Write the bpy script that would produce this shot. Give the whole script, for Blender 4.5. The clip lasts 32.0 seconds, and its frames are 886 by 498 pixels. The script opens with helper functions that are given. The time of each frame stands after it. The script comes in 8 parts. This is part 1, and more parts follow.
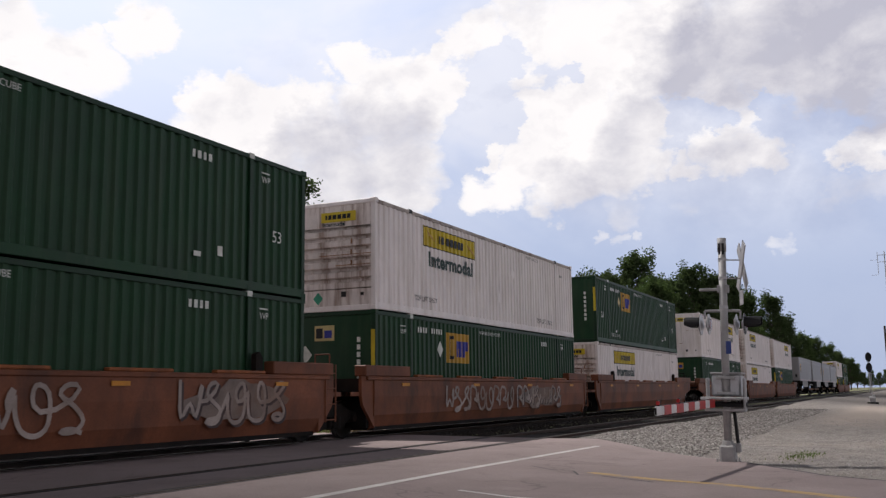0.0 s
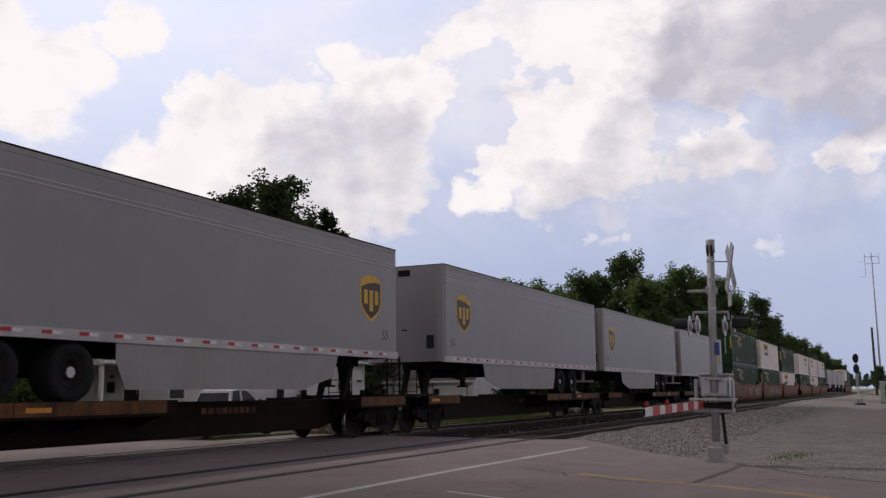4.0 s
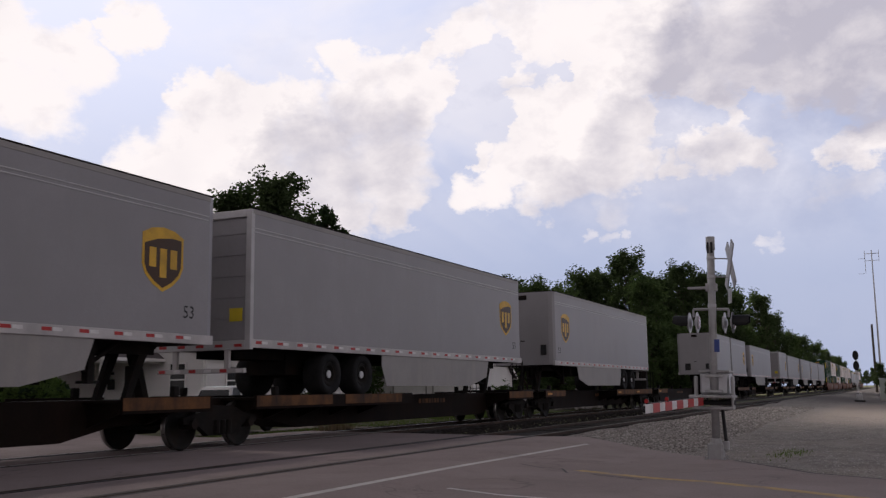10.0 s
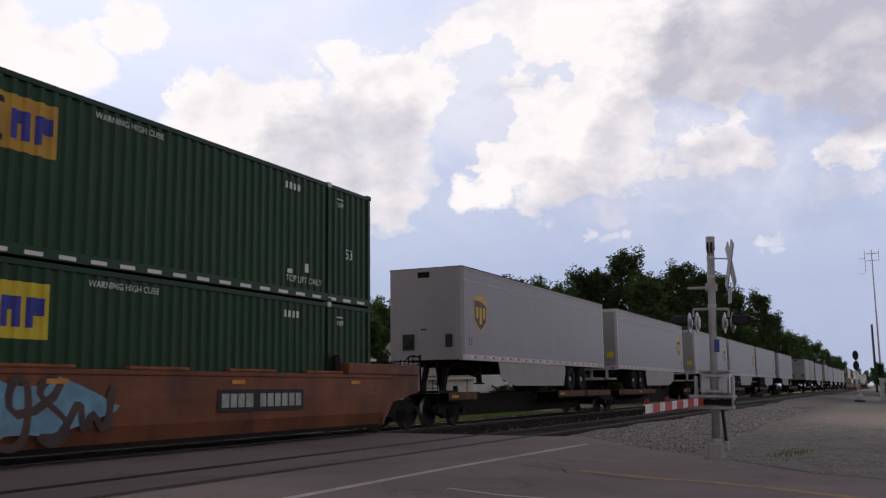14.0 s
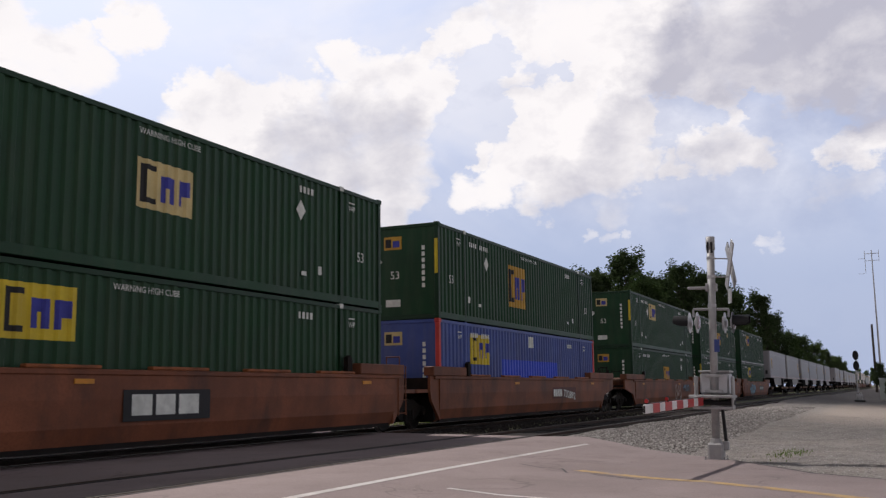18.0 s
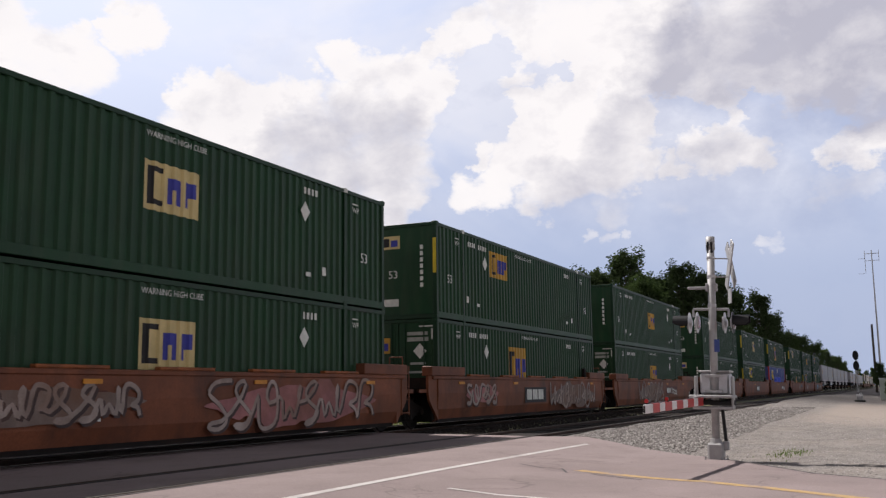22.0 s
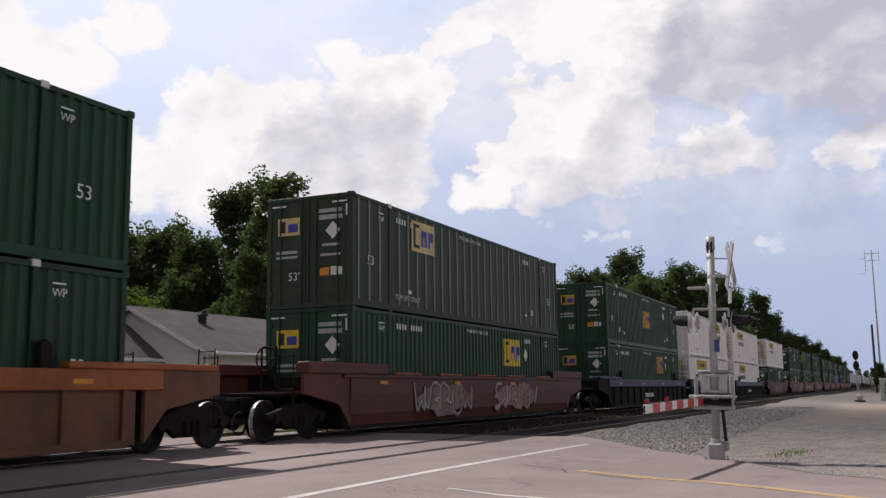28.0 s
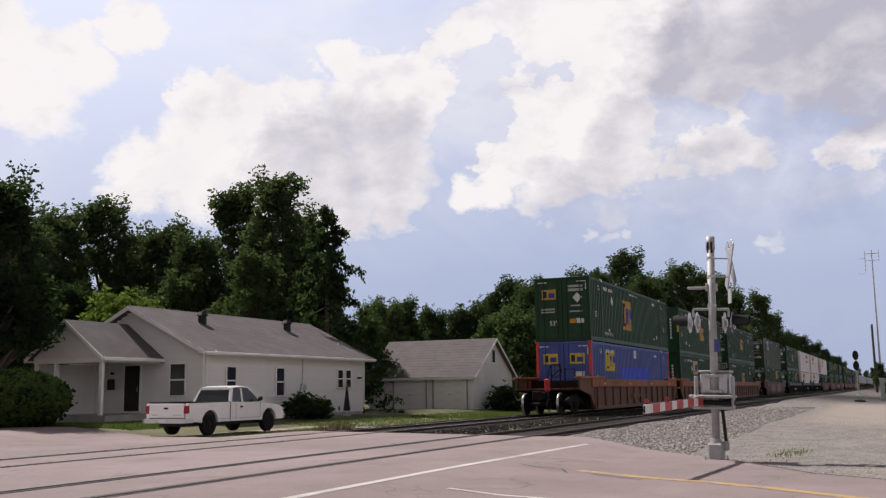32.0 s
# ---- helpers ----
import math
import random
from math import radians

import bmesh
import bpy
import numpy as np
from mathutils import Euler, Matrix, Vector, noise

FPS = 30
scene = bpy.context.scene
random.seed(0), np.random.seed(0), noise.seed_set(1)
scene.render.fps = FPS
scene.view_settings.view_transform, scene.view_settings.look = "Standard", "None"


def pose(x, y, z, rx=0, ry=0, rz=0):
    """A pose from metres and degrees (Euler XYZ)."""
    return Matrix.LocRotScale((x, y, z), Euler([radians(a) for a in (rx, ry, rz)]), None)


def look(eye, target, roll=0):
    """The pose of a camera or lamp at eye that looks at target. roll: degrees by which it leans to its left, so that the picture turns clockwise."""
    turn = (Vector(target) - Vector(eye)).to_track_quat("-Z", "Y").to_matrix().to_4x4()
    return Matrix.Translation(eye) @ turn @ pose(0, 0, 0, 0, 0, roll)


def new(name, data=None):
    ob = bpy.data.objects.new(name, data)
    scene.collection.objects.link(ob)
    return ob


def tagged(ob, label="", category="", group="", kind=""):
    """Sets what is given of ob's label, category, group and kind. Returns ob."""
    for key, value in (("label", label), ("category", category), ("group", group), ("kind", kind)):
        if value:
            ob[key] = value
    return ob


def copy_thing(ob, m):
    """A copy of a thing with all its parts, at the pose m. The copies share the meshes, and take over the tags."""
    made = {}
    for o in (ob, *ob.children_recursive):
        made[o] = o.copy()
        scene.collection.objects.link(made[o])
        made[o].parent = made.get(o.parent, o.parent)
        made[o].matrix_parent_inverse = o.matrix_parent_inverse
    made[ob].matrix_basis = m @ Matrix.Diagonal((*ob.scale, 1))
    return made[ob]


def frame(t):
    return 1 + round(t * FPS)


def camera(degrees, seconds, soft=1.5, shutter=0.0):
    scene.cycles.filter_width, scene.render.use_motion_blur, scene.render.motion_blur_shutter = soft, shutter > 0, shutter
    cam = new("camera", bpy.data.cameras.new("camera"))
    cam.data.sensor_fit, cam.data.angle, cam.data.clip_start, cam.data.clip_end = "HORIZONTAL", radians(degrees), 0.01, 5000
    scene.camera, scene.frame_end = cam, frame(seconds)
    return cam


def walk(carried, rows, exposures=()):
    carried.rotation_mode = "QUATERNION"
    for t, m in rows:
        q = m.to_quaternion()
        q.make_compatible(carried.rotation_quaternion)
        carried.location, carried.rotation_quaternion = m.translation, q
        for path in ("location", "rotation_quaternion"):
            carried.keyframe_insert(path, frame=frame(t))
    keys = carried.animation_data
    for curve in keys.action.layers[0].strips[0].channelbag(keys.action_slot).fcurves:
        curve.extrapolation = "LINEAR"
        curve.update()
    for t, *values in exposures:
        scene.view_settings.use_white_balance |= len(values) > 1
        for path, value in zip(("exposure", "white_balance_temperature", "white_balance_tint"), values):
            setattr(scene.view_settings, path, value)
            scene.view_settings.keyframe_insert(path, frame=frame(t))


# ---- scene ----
EYE = (0.0, 0.0, 1.077)
YAW, PITCH, ROLL = 24.985, 8.44, -0.735


def aim(dyaw, dpitch):
    a, b = radians(YAW + dyaw), radians(PITCH + dpitch)
    d = Vector((math.cos(a) * math.cos(b), math.sin(a) * math.cos(b), math.sin(b)))
    return look(EYE, Vector(EYE) + d * 10, ROLL)


cam = camera(49.80, 32.0, soft=1.3, shutter=0.04)
SWAY = [(0.0, 0.64, 0.12), (0.3, 0.83, 0.21), (0.5, 0.85, 0.32), (0.7, 0.48, 0.39), (1.0, 0.085, 0.42), (1.5, 0.07, 0.42), (2.0, -0.22, 0.37),
        (2.5, -0.09, 0.32), (3.0, 0.0, 0.25), (3.5, 0.0, 0.22), (5.5, 0.0, 0.05), (7.0, 0.0, 0.03), (7.6, 0.0, 0.0), (20.0, 0.0, 0.0), (32.0, 0.0, 0.0)]
EXPOSURES = [(0.0, 0.34, 6300, 10), (3.0, 0.28, 6400, 12), (6.0, 0.25, 6400, 13), (10.0, 0.28, 6450, 14), (13.0, 0.24, 6450, 14), (14.0, 0.31, 6350, 12), (18.0, 0.29, 6300, 11), (28.0, 0.29, 6300, 11), (32.0, 0.22, 6350, 12)]
walk(cam, [(t, aim(a, b)) for t, a, b in SWAY], EXPOSURES)

# ---------------------------------------------------------------- light
SUN_DIR = Vector((0.2, 0.68, 1.0)).normalized()
sun = new("sun", bpy.data.lights.new("sun", "SUN"))
sun.data.energy, sun.data.angle, sun.data.color = 4.2, radians(1.2), (1.0, 0.93, 0.86)
sun.matrix_world = look(SUN_DIR * 50, (0, 0, 0))


class Nodes:
    """A short hand for building node trees."""

    def __init__(self, tree):
        self.tree = tree
        tree.nodes.clear()

    def add(self, kind, **values):
        n = self.tree.nodes.new(kind)
        for k, v in values.items():
            if k in n.inputs:
                n.inputs[k].default_value = v
        return n

    def link(self, a, b):
        self.tree.links.new(a, b)

    def math(self, op, a, b=0.0, c=0.0, clamp=False):
        n = self.tree.nodes.new("ShaderNodeMath")
        n.operation, n.use_clamp = op, clamp
        for i, v in enumerate((a, b, c)):
            if isinstance(v, (int, float)):
                n.inputs[i].default_value = v
            else:
                self.link(v, n.inputs[i])
        return n.outputs[0]

    def noise(self, vec, scale, detail=4.0, rough=0.55, distort=0.0):
        n = self.tree.nodes.new("ShaderNodeTexNoise")
        n.inputs["Scale"].default_value, n.inputs["Detail"].default_value = scale, detail
        n.inputs["Roughness"].default_value, n.inputs["Distortion"].default_value = rough, distort
        self.link(vec, n.inputs["Vector"])
        return n.outputs["Fac"]

    def smooth(self, v, lo, hi, a=0.0, b=1.0):
        n = self.tree.nodes.new("ShaderNodeMapRange")
        n.interpolation_type = "SMOOTHSTEP"
        for i, x in enumerate((lo, hi, a, b)):
            n.inputs[i + 1].default_value = x
        self.link(v, n.inputs[0])
        return n.outputs[0]

    def mix(self, fac, a, b):
        n = self.tree.nodes.new("ShaderNodeMix")
        n.data_type = "RGBA"
        for sock, v in ((n.inputs[0], fac), (n.inputs[6], a), (n.inputs[7], b)):
            if isinstance(v, (int, float)):
                sock.default_value = v
            elif isinstance(v, tuple):
                sock.default_value = (*v[:3], 1.0)
            else:
                self.link(v, sock)
        return n.outputs[2]


def heaven(az, el):
    a, e = radians(az), radians(el)
    return Vector((math.cos(a) * math.cos(e), math.sin(a) * math.cos(e), math.sin(e)))


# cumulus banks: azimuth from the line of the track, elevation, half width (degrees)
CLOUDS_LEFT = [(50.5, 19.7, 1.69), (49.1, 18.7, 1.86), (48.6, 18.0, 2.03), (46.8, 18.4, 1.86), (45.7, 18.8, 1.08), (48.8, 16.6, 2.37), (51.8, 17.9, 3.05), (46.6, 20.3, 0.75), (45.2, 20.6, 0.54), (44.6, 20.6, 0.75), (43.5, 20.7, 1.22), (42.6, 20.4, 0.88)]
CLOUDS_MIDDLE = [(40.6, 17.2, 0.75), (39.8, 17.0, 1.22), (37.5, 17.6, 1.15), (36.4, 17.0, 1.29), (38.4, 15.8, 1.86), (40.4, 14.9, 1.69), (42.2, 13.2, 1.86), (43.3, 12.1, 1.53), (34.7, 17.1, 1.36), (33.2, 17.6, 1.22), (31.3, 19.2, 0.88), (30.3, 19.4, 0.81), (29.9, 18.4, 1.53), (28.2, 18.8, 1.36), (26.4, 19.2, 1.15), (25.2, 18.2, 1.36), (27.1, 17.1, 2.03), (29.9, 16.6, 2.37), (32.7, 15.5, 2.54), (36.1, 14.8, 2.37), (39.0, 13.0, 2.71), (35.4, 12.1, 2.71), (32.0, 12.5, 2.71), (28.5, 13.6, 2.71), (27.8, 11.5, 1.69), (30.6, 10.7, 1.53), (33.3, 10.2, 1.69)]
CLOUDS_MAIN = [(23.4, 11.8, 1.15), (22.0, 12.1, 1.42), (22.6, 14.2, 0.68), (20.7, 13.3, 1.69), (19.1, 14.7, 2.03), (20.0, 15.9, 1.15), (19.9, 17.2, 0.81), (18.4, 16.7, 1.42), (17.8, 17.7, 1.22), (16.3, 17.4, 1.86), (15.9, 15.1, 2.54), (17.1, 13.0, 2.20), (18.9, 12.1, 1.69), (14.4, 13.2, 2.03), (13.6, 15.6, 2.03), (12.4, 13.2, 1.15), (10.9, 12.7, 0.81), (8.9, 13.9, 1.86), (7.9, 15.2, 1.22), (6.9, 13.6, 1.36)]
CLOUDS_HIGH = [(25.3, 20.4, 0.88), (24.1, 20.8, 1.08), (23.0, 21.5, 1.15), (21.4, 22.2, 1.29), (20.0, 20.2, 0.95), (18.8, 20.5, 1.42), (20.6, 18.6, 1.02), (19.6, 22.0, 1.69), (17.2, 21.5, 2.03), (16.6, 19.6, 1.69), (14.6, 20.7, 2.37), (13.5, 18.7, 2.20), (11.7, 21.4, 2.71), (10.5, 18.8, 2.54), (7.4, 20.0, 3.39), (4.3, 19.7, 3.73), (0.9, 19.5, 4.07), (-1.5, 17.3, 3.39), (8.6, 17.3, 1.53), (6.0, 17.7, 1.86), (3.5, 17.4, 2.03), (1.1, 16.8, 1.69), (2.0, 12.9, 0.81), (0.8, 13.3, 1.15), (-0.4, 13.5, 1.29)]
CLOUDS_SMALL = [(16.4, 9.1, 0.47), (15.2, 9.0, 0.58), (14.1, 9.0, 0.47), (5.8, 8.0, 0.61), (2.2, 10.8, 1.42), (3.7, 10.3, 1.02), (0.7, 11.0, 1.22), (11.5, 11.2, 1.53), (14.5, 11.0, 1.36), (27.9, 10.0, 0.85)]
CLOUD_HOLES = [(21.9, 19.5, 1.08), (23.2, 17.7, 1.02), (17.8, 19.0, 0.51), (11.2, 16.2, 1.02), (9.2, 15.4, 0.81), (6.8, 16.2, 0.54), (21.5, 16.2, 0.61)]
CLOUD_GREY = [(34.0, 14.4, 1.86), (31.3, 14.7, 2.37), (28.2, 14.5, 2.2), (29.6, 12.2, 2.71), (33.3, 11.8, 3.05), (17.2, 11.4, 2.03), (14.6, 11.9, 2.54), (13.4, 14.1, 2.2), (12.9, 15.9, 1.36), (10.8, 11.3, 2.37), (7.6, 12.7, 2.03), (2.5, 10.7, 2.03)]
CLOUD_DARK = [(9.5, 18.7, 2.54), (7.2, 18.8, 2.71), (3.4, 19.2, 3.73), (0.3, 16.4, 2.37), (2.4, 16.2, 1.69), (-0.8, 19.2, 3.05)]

world = bpy.data.worlds.new("sky")
scene.world = world
world.use_nodes = True
N = Nodes(world.node_tree)
co = N.add("ShaderNodeTexCoord").outputs["Generated"]
sky = N.add("ShaderNodeTexSky")
sky.sky_type, sky.sun_disc = "NISHITA", False
sky.sun_elevation = math.asin(SUN_DIR.z)
sky.sun_rotation = math.atan2(SUN_DIR.x, SUN_DIR.y)
sky.air_density, sky.dust_density, sky.ozone_density = 1.0, 2.0, 1.0
sep = N.add("ShaderNodeSeparateXYZ")
N.link(co, sep.inputs[0])
warp = N.add("ShaderNodeVectorMath")
warp.operation = "MULTIPLY"
warp.inputs[1].default_value = (1.0, 1.0, 1.5)
N.link(co, warp.inputs[0])
wv = warp.outputs[0]
fine = N.noise(wv, 9.0, 8.0, 0.6, 0.2)
big = N.noise(wv, 3.2, 4.0, 0.5)


swirl = N.add("ShaderNodeTexNoise", Scale=22.0, Detail=7.0, Roughness=0.6)
N.link(wv, swirl.inputs["Vector"])
drift = N.add("ShaderNodeVectorMath")
drift.operation = "MULTIPLY_ADD"
drift.inputs[1].default_value = (0.075, 0.075, 0.075)
N.link(swirl.outputs["Color"], drift.inputs[0])
shift = N.add("ShaderNodeVectorMath")
shift.operation = "ADD"
shift.inputs[1].default_value = (-0.0375, -0.0375, -0.0375)
N.link(co, shift.inputs[0])
N.link(shift.outputs[0], drift.inputs[2])
unit = N.add("ShaderNodeVectorMath")
unit.operation = "NORMALIZE"
N.link(drift.outputs[0], unit.inputs[0])
bent = unit.outputs[0]


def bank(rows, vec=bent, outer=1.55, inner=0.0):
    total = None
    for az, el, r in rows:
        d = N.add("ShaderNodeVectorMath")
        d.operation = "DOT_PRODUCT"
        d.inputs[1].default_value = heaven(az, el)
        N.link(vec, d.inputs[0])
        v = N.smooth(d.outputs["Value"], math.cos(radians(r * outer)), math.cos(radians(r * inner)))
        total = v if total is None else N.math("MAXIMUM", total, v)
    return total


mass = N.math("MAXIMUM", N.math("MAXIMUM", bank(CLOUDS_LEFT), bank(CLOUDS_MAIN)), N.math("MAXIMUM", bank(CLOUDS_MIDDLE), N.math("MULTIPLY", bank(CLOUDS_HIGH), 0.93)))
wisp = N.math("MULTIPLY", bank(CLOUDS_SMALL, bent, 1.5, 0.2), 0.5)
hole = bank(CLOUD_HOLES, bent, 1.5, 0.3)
# round about, out of the camera's view, the same fair-weather cover goes on
front = N.add("ShaderNodeVectorMath")
front.operation = "DOT_PRODUCT"
front.inputs[1].default_value = heaven(25, 10)
N.link(co, front.inputs[0])
around = N.math("MULTIPLY", N.smooth(front.outputs["Value"], 0.86, 0.80), N.smooth(big, 0.50, 0.66))
mass = N.math("MAXIMUM", N.math("MAXIMUM", mass, wisp), around)
mass = N.math("SUBTRACT", mass, N.math("MULTIPLY", hole, 0.62))
field = N.math("ADD", mass, N.math("MULTIPLY", N.math("SUBTRACT", fine, 0.5), 0.9))
veil = N.math("MULTIPLY", N.smooth(N.noise(wv, 2.1, 5.0, 0.6, 0.6), 0.34, 0.66), N.smooth(sep.outputs[2], 0.10, 0.26, 0.08, 0.55))
cover = N.math("MAXIMUM", N.smooth(field, 0.10, 0.95), veil)
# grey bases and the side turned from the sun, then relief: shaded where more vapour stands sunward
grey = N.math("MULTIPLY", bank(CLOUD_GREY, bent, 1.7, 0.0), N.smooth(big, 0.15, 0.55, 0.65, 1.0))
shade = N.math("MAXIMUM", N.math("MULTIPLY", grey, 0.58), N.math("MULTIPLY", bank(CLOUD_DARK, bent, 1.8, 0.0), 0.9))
lifted = N.add("ShaderNodeVectorMath")
lifted.operation = "ADD"
lifted.inputs[1].default_value = (-0.010, 0.016, 0.020)
N.link(wv, lifted.inputs[0])
relief = N.math("SUBTRACT", N.noise(lifted.outputs[0], 15.0, 7.0, 0.58, 0.2), N.noise(wv, 15.0, 7.0, 0.58, 0.2))
shade = N.math("ADD", shade, N.math("MULTIPLY", relief, 1.25), clamp=True)
toward = N.add("ShaderNodeVectorMath")
toward.operation = "ADD"
toward.inputs[1].default_value = (-0.022, 0.048, 0.045)
N.link(wv, toward.inputs[0])
heap = N.math("SUBTRACT", N.noise(toward.outputs[0], 5.0, 4.0, 0.5), N.noise(wv, 5.0, 4.0, 0.5))
shade = N.math("ADD", shade, N.math("MULTIPLY", heap, 0.7), clamp=True)
cloud = N.mix(shade, (1.04, 0.985, 0.955), (0.54, 0.525, 0.595))
haze = N.smooth(sep.outputs[2], 0.42, 0.0, 0.0, 1.0)
skyb = N.add("ShaderNodeVectorMath")
skyb.operation = "SCALE"
skyb.inputs[3].default_value = 0.10
N.link(sky.outputs[0], skyb.inputs[0])
clear = N.mix(0.75, skyb.outputs[0], (0.60, 0.69, 0.96))
bright = N.add("ShaderNodeVectorMath")
bright.operation = "DOT_PRODUCT"
bright.inputs[1].default_value = heaven(60, 32)
N.link(co, bright.inputs[0])
clear = N.mix(N.smooth(bright.outputs["Value"], 0.72, 0.99, 0.0, 0.75), clear, (1.0, 1.02, 1.14))
clear = N.mix(N.math("MULTIPLY", haze, 0.85), clear, (0.40, 0.465, 0.645))
# outside the view the sky takes tones tuned to light camera-facing sides
sunward = N.add("ShaderNodeVectorMath")
sunward.operation = "DOT_PRODUCT"
# this direction lies ahead of the camera, not at the sun
sunward.inputs[1].default_value = heaven(15, 25)
N.link(co, sunward.inputs[0])
deep = N.smooth(sunward.outputs["Value"], 0.84, 0.10)
over = N.smooth(sep.outputs[2], 0.42, 0.72)
abyss = N.smooth(sunward.outputs["Value"], -0.30, -0.80)
clear = N.mix(deep, clear, (0.57, 0.54, 0.57))
cloud = N.mix(N.math("MULTIPLY", deep, 0.8), cloud, (0.65, 0.59, 0.58))
heavens = N.mix(cover, clear, cloud)
heavens = N.mix(N.math("MULTIPLY", abyss, 0.45), heavens, (0.58, 0.545, 0.56))
# overhead the unseen sky is darkened to cut the light on the ground
heavens = N.mix(N.math("MULTIPLY", over, 0.9), heavens, (0.05, 0.052, 0.058))
bg = N.add("ShaderNodeBackground", Strength=0.79)
N.link(heavens, bg.inputs[0])
wout = N.add("ShaderNodeOutputWorld")
N.link(bg.outputs[0], wout.inputs[0])

# ---------------------------------------------------------------- materials
MATS = {}


def mat(name, color, rough=0.6, metal=0.0, vary=0.25, scale=3.0, grime=None, grime_amount=0.3, bump=0.15, fine=40.0, glow=0.0, per=0.0, streak=0.0, spec=0.25):
    """A painted or mineral surface: two scales of mottling, grime, fine relief."""
    if name in MATS:
        return MATS[name]
    m = bpy.data.materials.new(name)
    MATS[name] = m
    m.use_nodes = True
    n = Nodes(m.node_tree)
    vec = n.add("ShaderNodeTexCoord").outputs["Object"]
    a = n.noise(vec, scale, 5.0, 0.6)
    b = n.noise(vec, fine, 3.0, 0.6)
    lo = tuple(c * (1 - vary) for c in color)
    hi = tuple(min(1.0, c * (1 + vary)) for c in color)
    col = n.mix(n.smooth(a, 0.3, 0.7), lo, hi)
    col = n.mix(n.math("MULTIPLY", n.smooth(b, 0.35, 0.7), 0.35), col, tuple(c * (1 - vary * 1.3) for c in color))
    if per:
        info = n.add("ShaderNodeObjectInfo")
        col = n.mix(n.math("MULTIPLY", info.outputs["Random"], per), col, tuple(c * 0.55 for c in color))
    if grime:
        if streak:
            st = n.add("ShaderNodeVectorMath")
            st.operation = "MULTIPLY"
            st.inputs[1].default_value = (streak, streak, 0.35)
            n.link(vec, st.inputs[0])
            g = n.noise(st.outputs[0], 1.0, 5.0, 0.65)
        else:
            g = n.noise(vec, scale * 0.37, 6.0, 0.65)
        col = n.mix(n.math("MULTIPLY", n.smooth(g, 0.45, 0.72), grime_amount), col, grime)
    p = n.add("ShaderNodeBsdfPrincipled", Roughness=rough, Metallic=metal)
    p.inputs["Specular IOR Level"].default_value = spec
    n.link(col, p.inputs["Base Color"])
    n.link(n.math("ADD", n.math("MULTIPLY", n.math("SUBTRACT", a, 0.5), 0.25), rough, clamp=True), p.inputs["Roughness"])
    if bump:
        bp = n.add("ShaderNodeBump", Strength=bump, Distance=0.02)
        n.link(b, bp.inputs["Height"])
        n.link(bp.outputs[0], p.inputs["Normal"])
    if glow:
        p.inputs["Emission Color"].default_value = (*color, 1)
        p.inputs["Emission Strength"].default_value = glow
    o = n.add("ShaderNodeOutputMaterial")
    n.link(p.outputs[0], o.inputs[0])
    return m


def glass_mat(name, color=(0.012, 0.014, 0.016)):
    m = mat(name, color, 0.22, 0.0, 0.1, 2.0, bump=0.0, spec=0.45)
    return m


RUSTY = (0.16, 0.075, 0.04)
SOOT = (0.035, 0.033, 0.032)
M_GREEN = mat("green_container_paint", (0.0085, 0.046, 0.017), 0.5, 0, 0.2, 0.8, (0.04, 0.066, 0.035), 0.35, 0.05, 30, streak=3.0)
M_GREEN_OLD = mat("weathered_green_paint", (0.022, 0.042, 0.022), 0.6, 0, 0.2, 0.8, (0.055, 0.055, 0.04), 0.4, 0.05, 30, streak=3.0)
M_GREEN_DARK = mat("dark_green_frame_paint", (0.008, 0.036, 0.015), 0.5, 0, 0.2, 1.5, SOOT, 0.3, 0.05)
M_WHITE = mat("white_container_paint", (0.86, 0.80, 0.795), 0.5, 0, 0.07, 0.7, (0.42, 0.35, 0.28), 0.3, 0.05, 30, streak=3.0)
M_WHITE_RAIL = mat("rust_stained_white_rail", (0.46, 0.40, 0.37), 0.6, 0, 0.2, 1.0, (0.13, 0.075, 0.05), 0.9, 0.05, 30, streak=2.0)
M_WHITE_END = mat("rust_streaked_white_paint", (0.76, 0.69, 0.665), 0.55, 0, 0.14, 1.3, (0.22, 0.125, 0.08), 0.85, 0.05, 30, streak=4.0)
M_BLUE = mat("blue_container_paint", (0.062, 0.095, 0.31), 0.5, 0, 0.18, 0.8, (0.12, 0.13, 0.22), 0.35, 0.05, 30, streak=3.0)
M_BLUE_NEW = mat("bright_blue_repaint", (0.035, 0.08, 0.62), 0.4, 0, 0.1, 1.0, bump=0.03)
M_RED = mat("red_post_paint", (0.55, 0.06, 0.05), 0.5, 0, 0.15, 2.0, SOOT, 0.2, 0.05)
M_YELLOW = mat("yellow_decal", (0.62, 0.475, 0.03), 0.5, 0, 0.15, 1.2, (0.4, 0.25, 0.06), 0.35, 0.03, streak=2.0)
M_GOLD = mat("ochre_decal", (0.50, 0.29, 0.04), 0.55, 0, 0.18, 1.2, (0.3, 0.2, 0.08), 0.4, 0.03, streak=2.0)
M_CREAM = mat("faded_cream_decal", (0.58, 0.47, 0.22), 0.55, 0, 0.15, 1.2, (0.3, 0.25, 0.12), 0.4, 0.03, streak=2.0)
M_BLACK = mat("black_lettering", (0.02, 0.02, 0.022), 0.6, 0, 0.2, 3.0, bump=0.02)
M_INK_BLUE = mat("blue_lettering", (0.045, 0.05, 0.30), 0.55, 0, 0.2, 3.0, bump=0.02)
M_PLACARD = mat("green_placard", (0.05, 0.30, 0.19), 0.5, 0, 0.15, 3.0, bump=0.02)
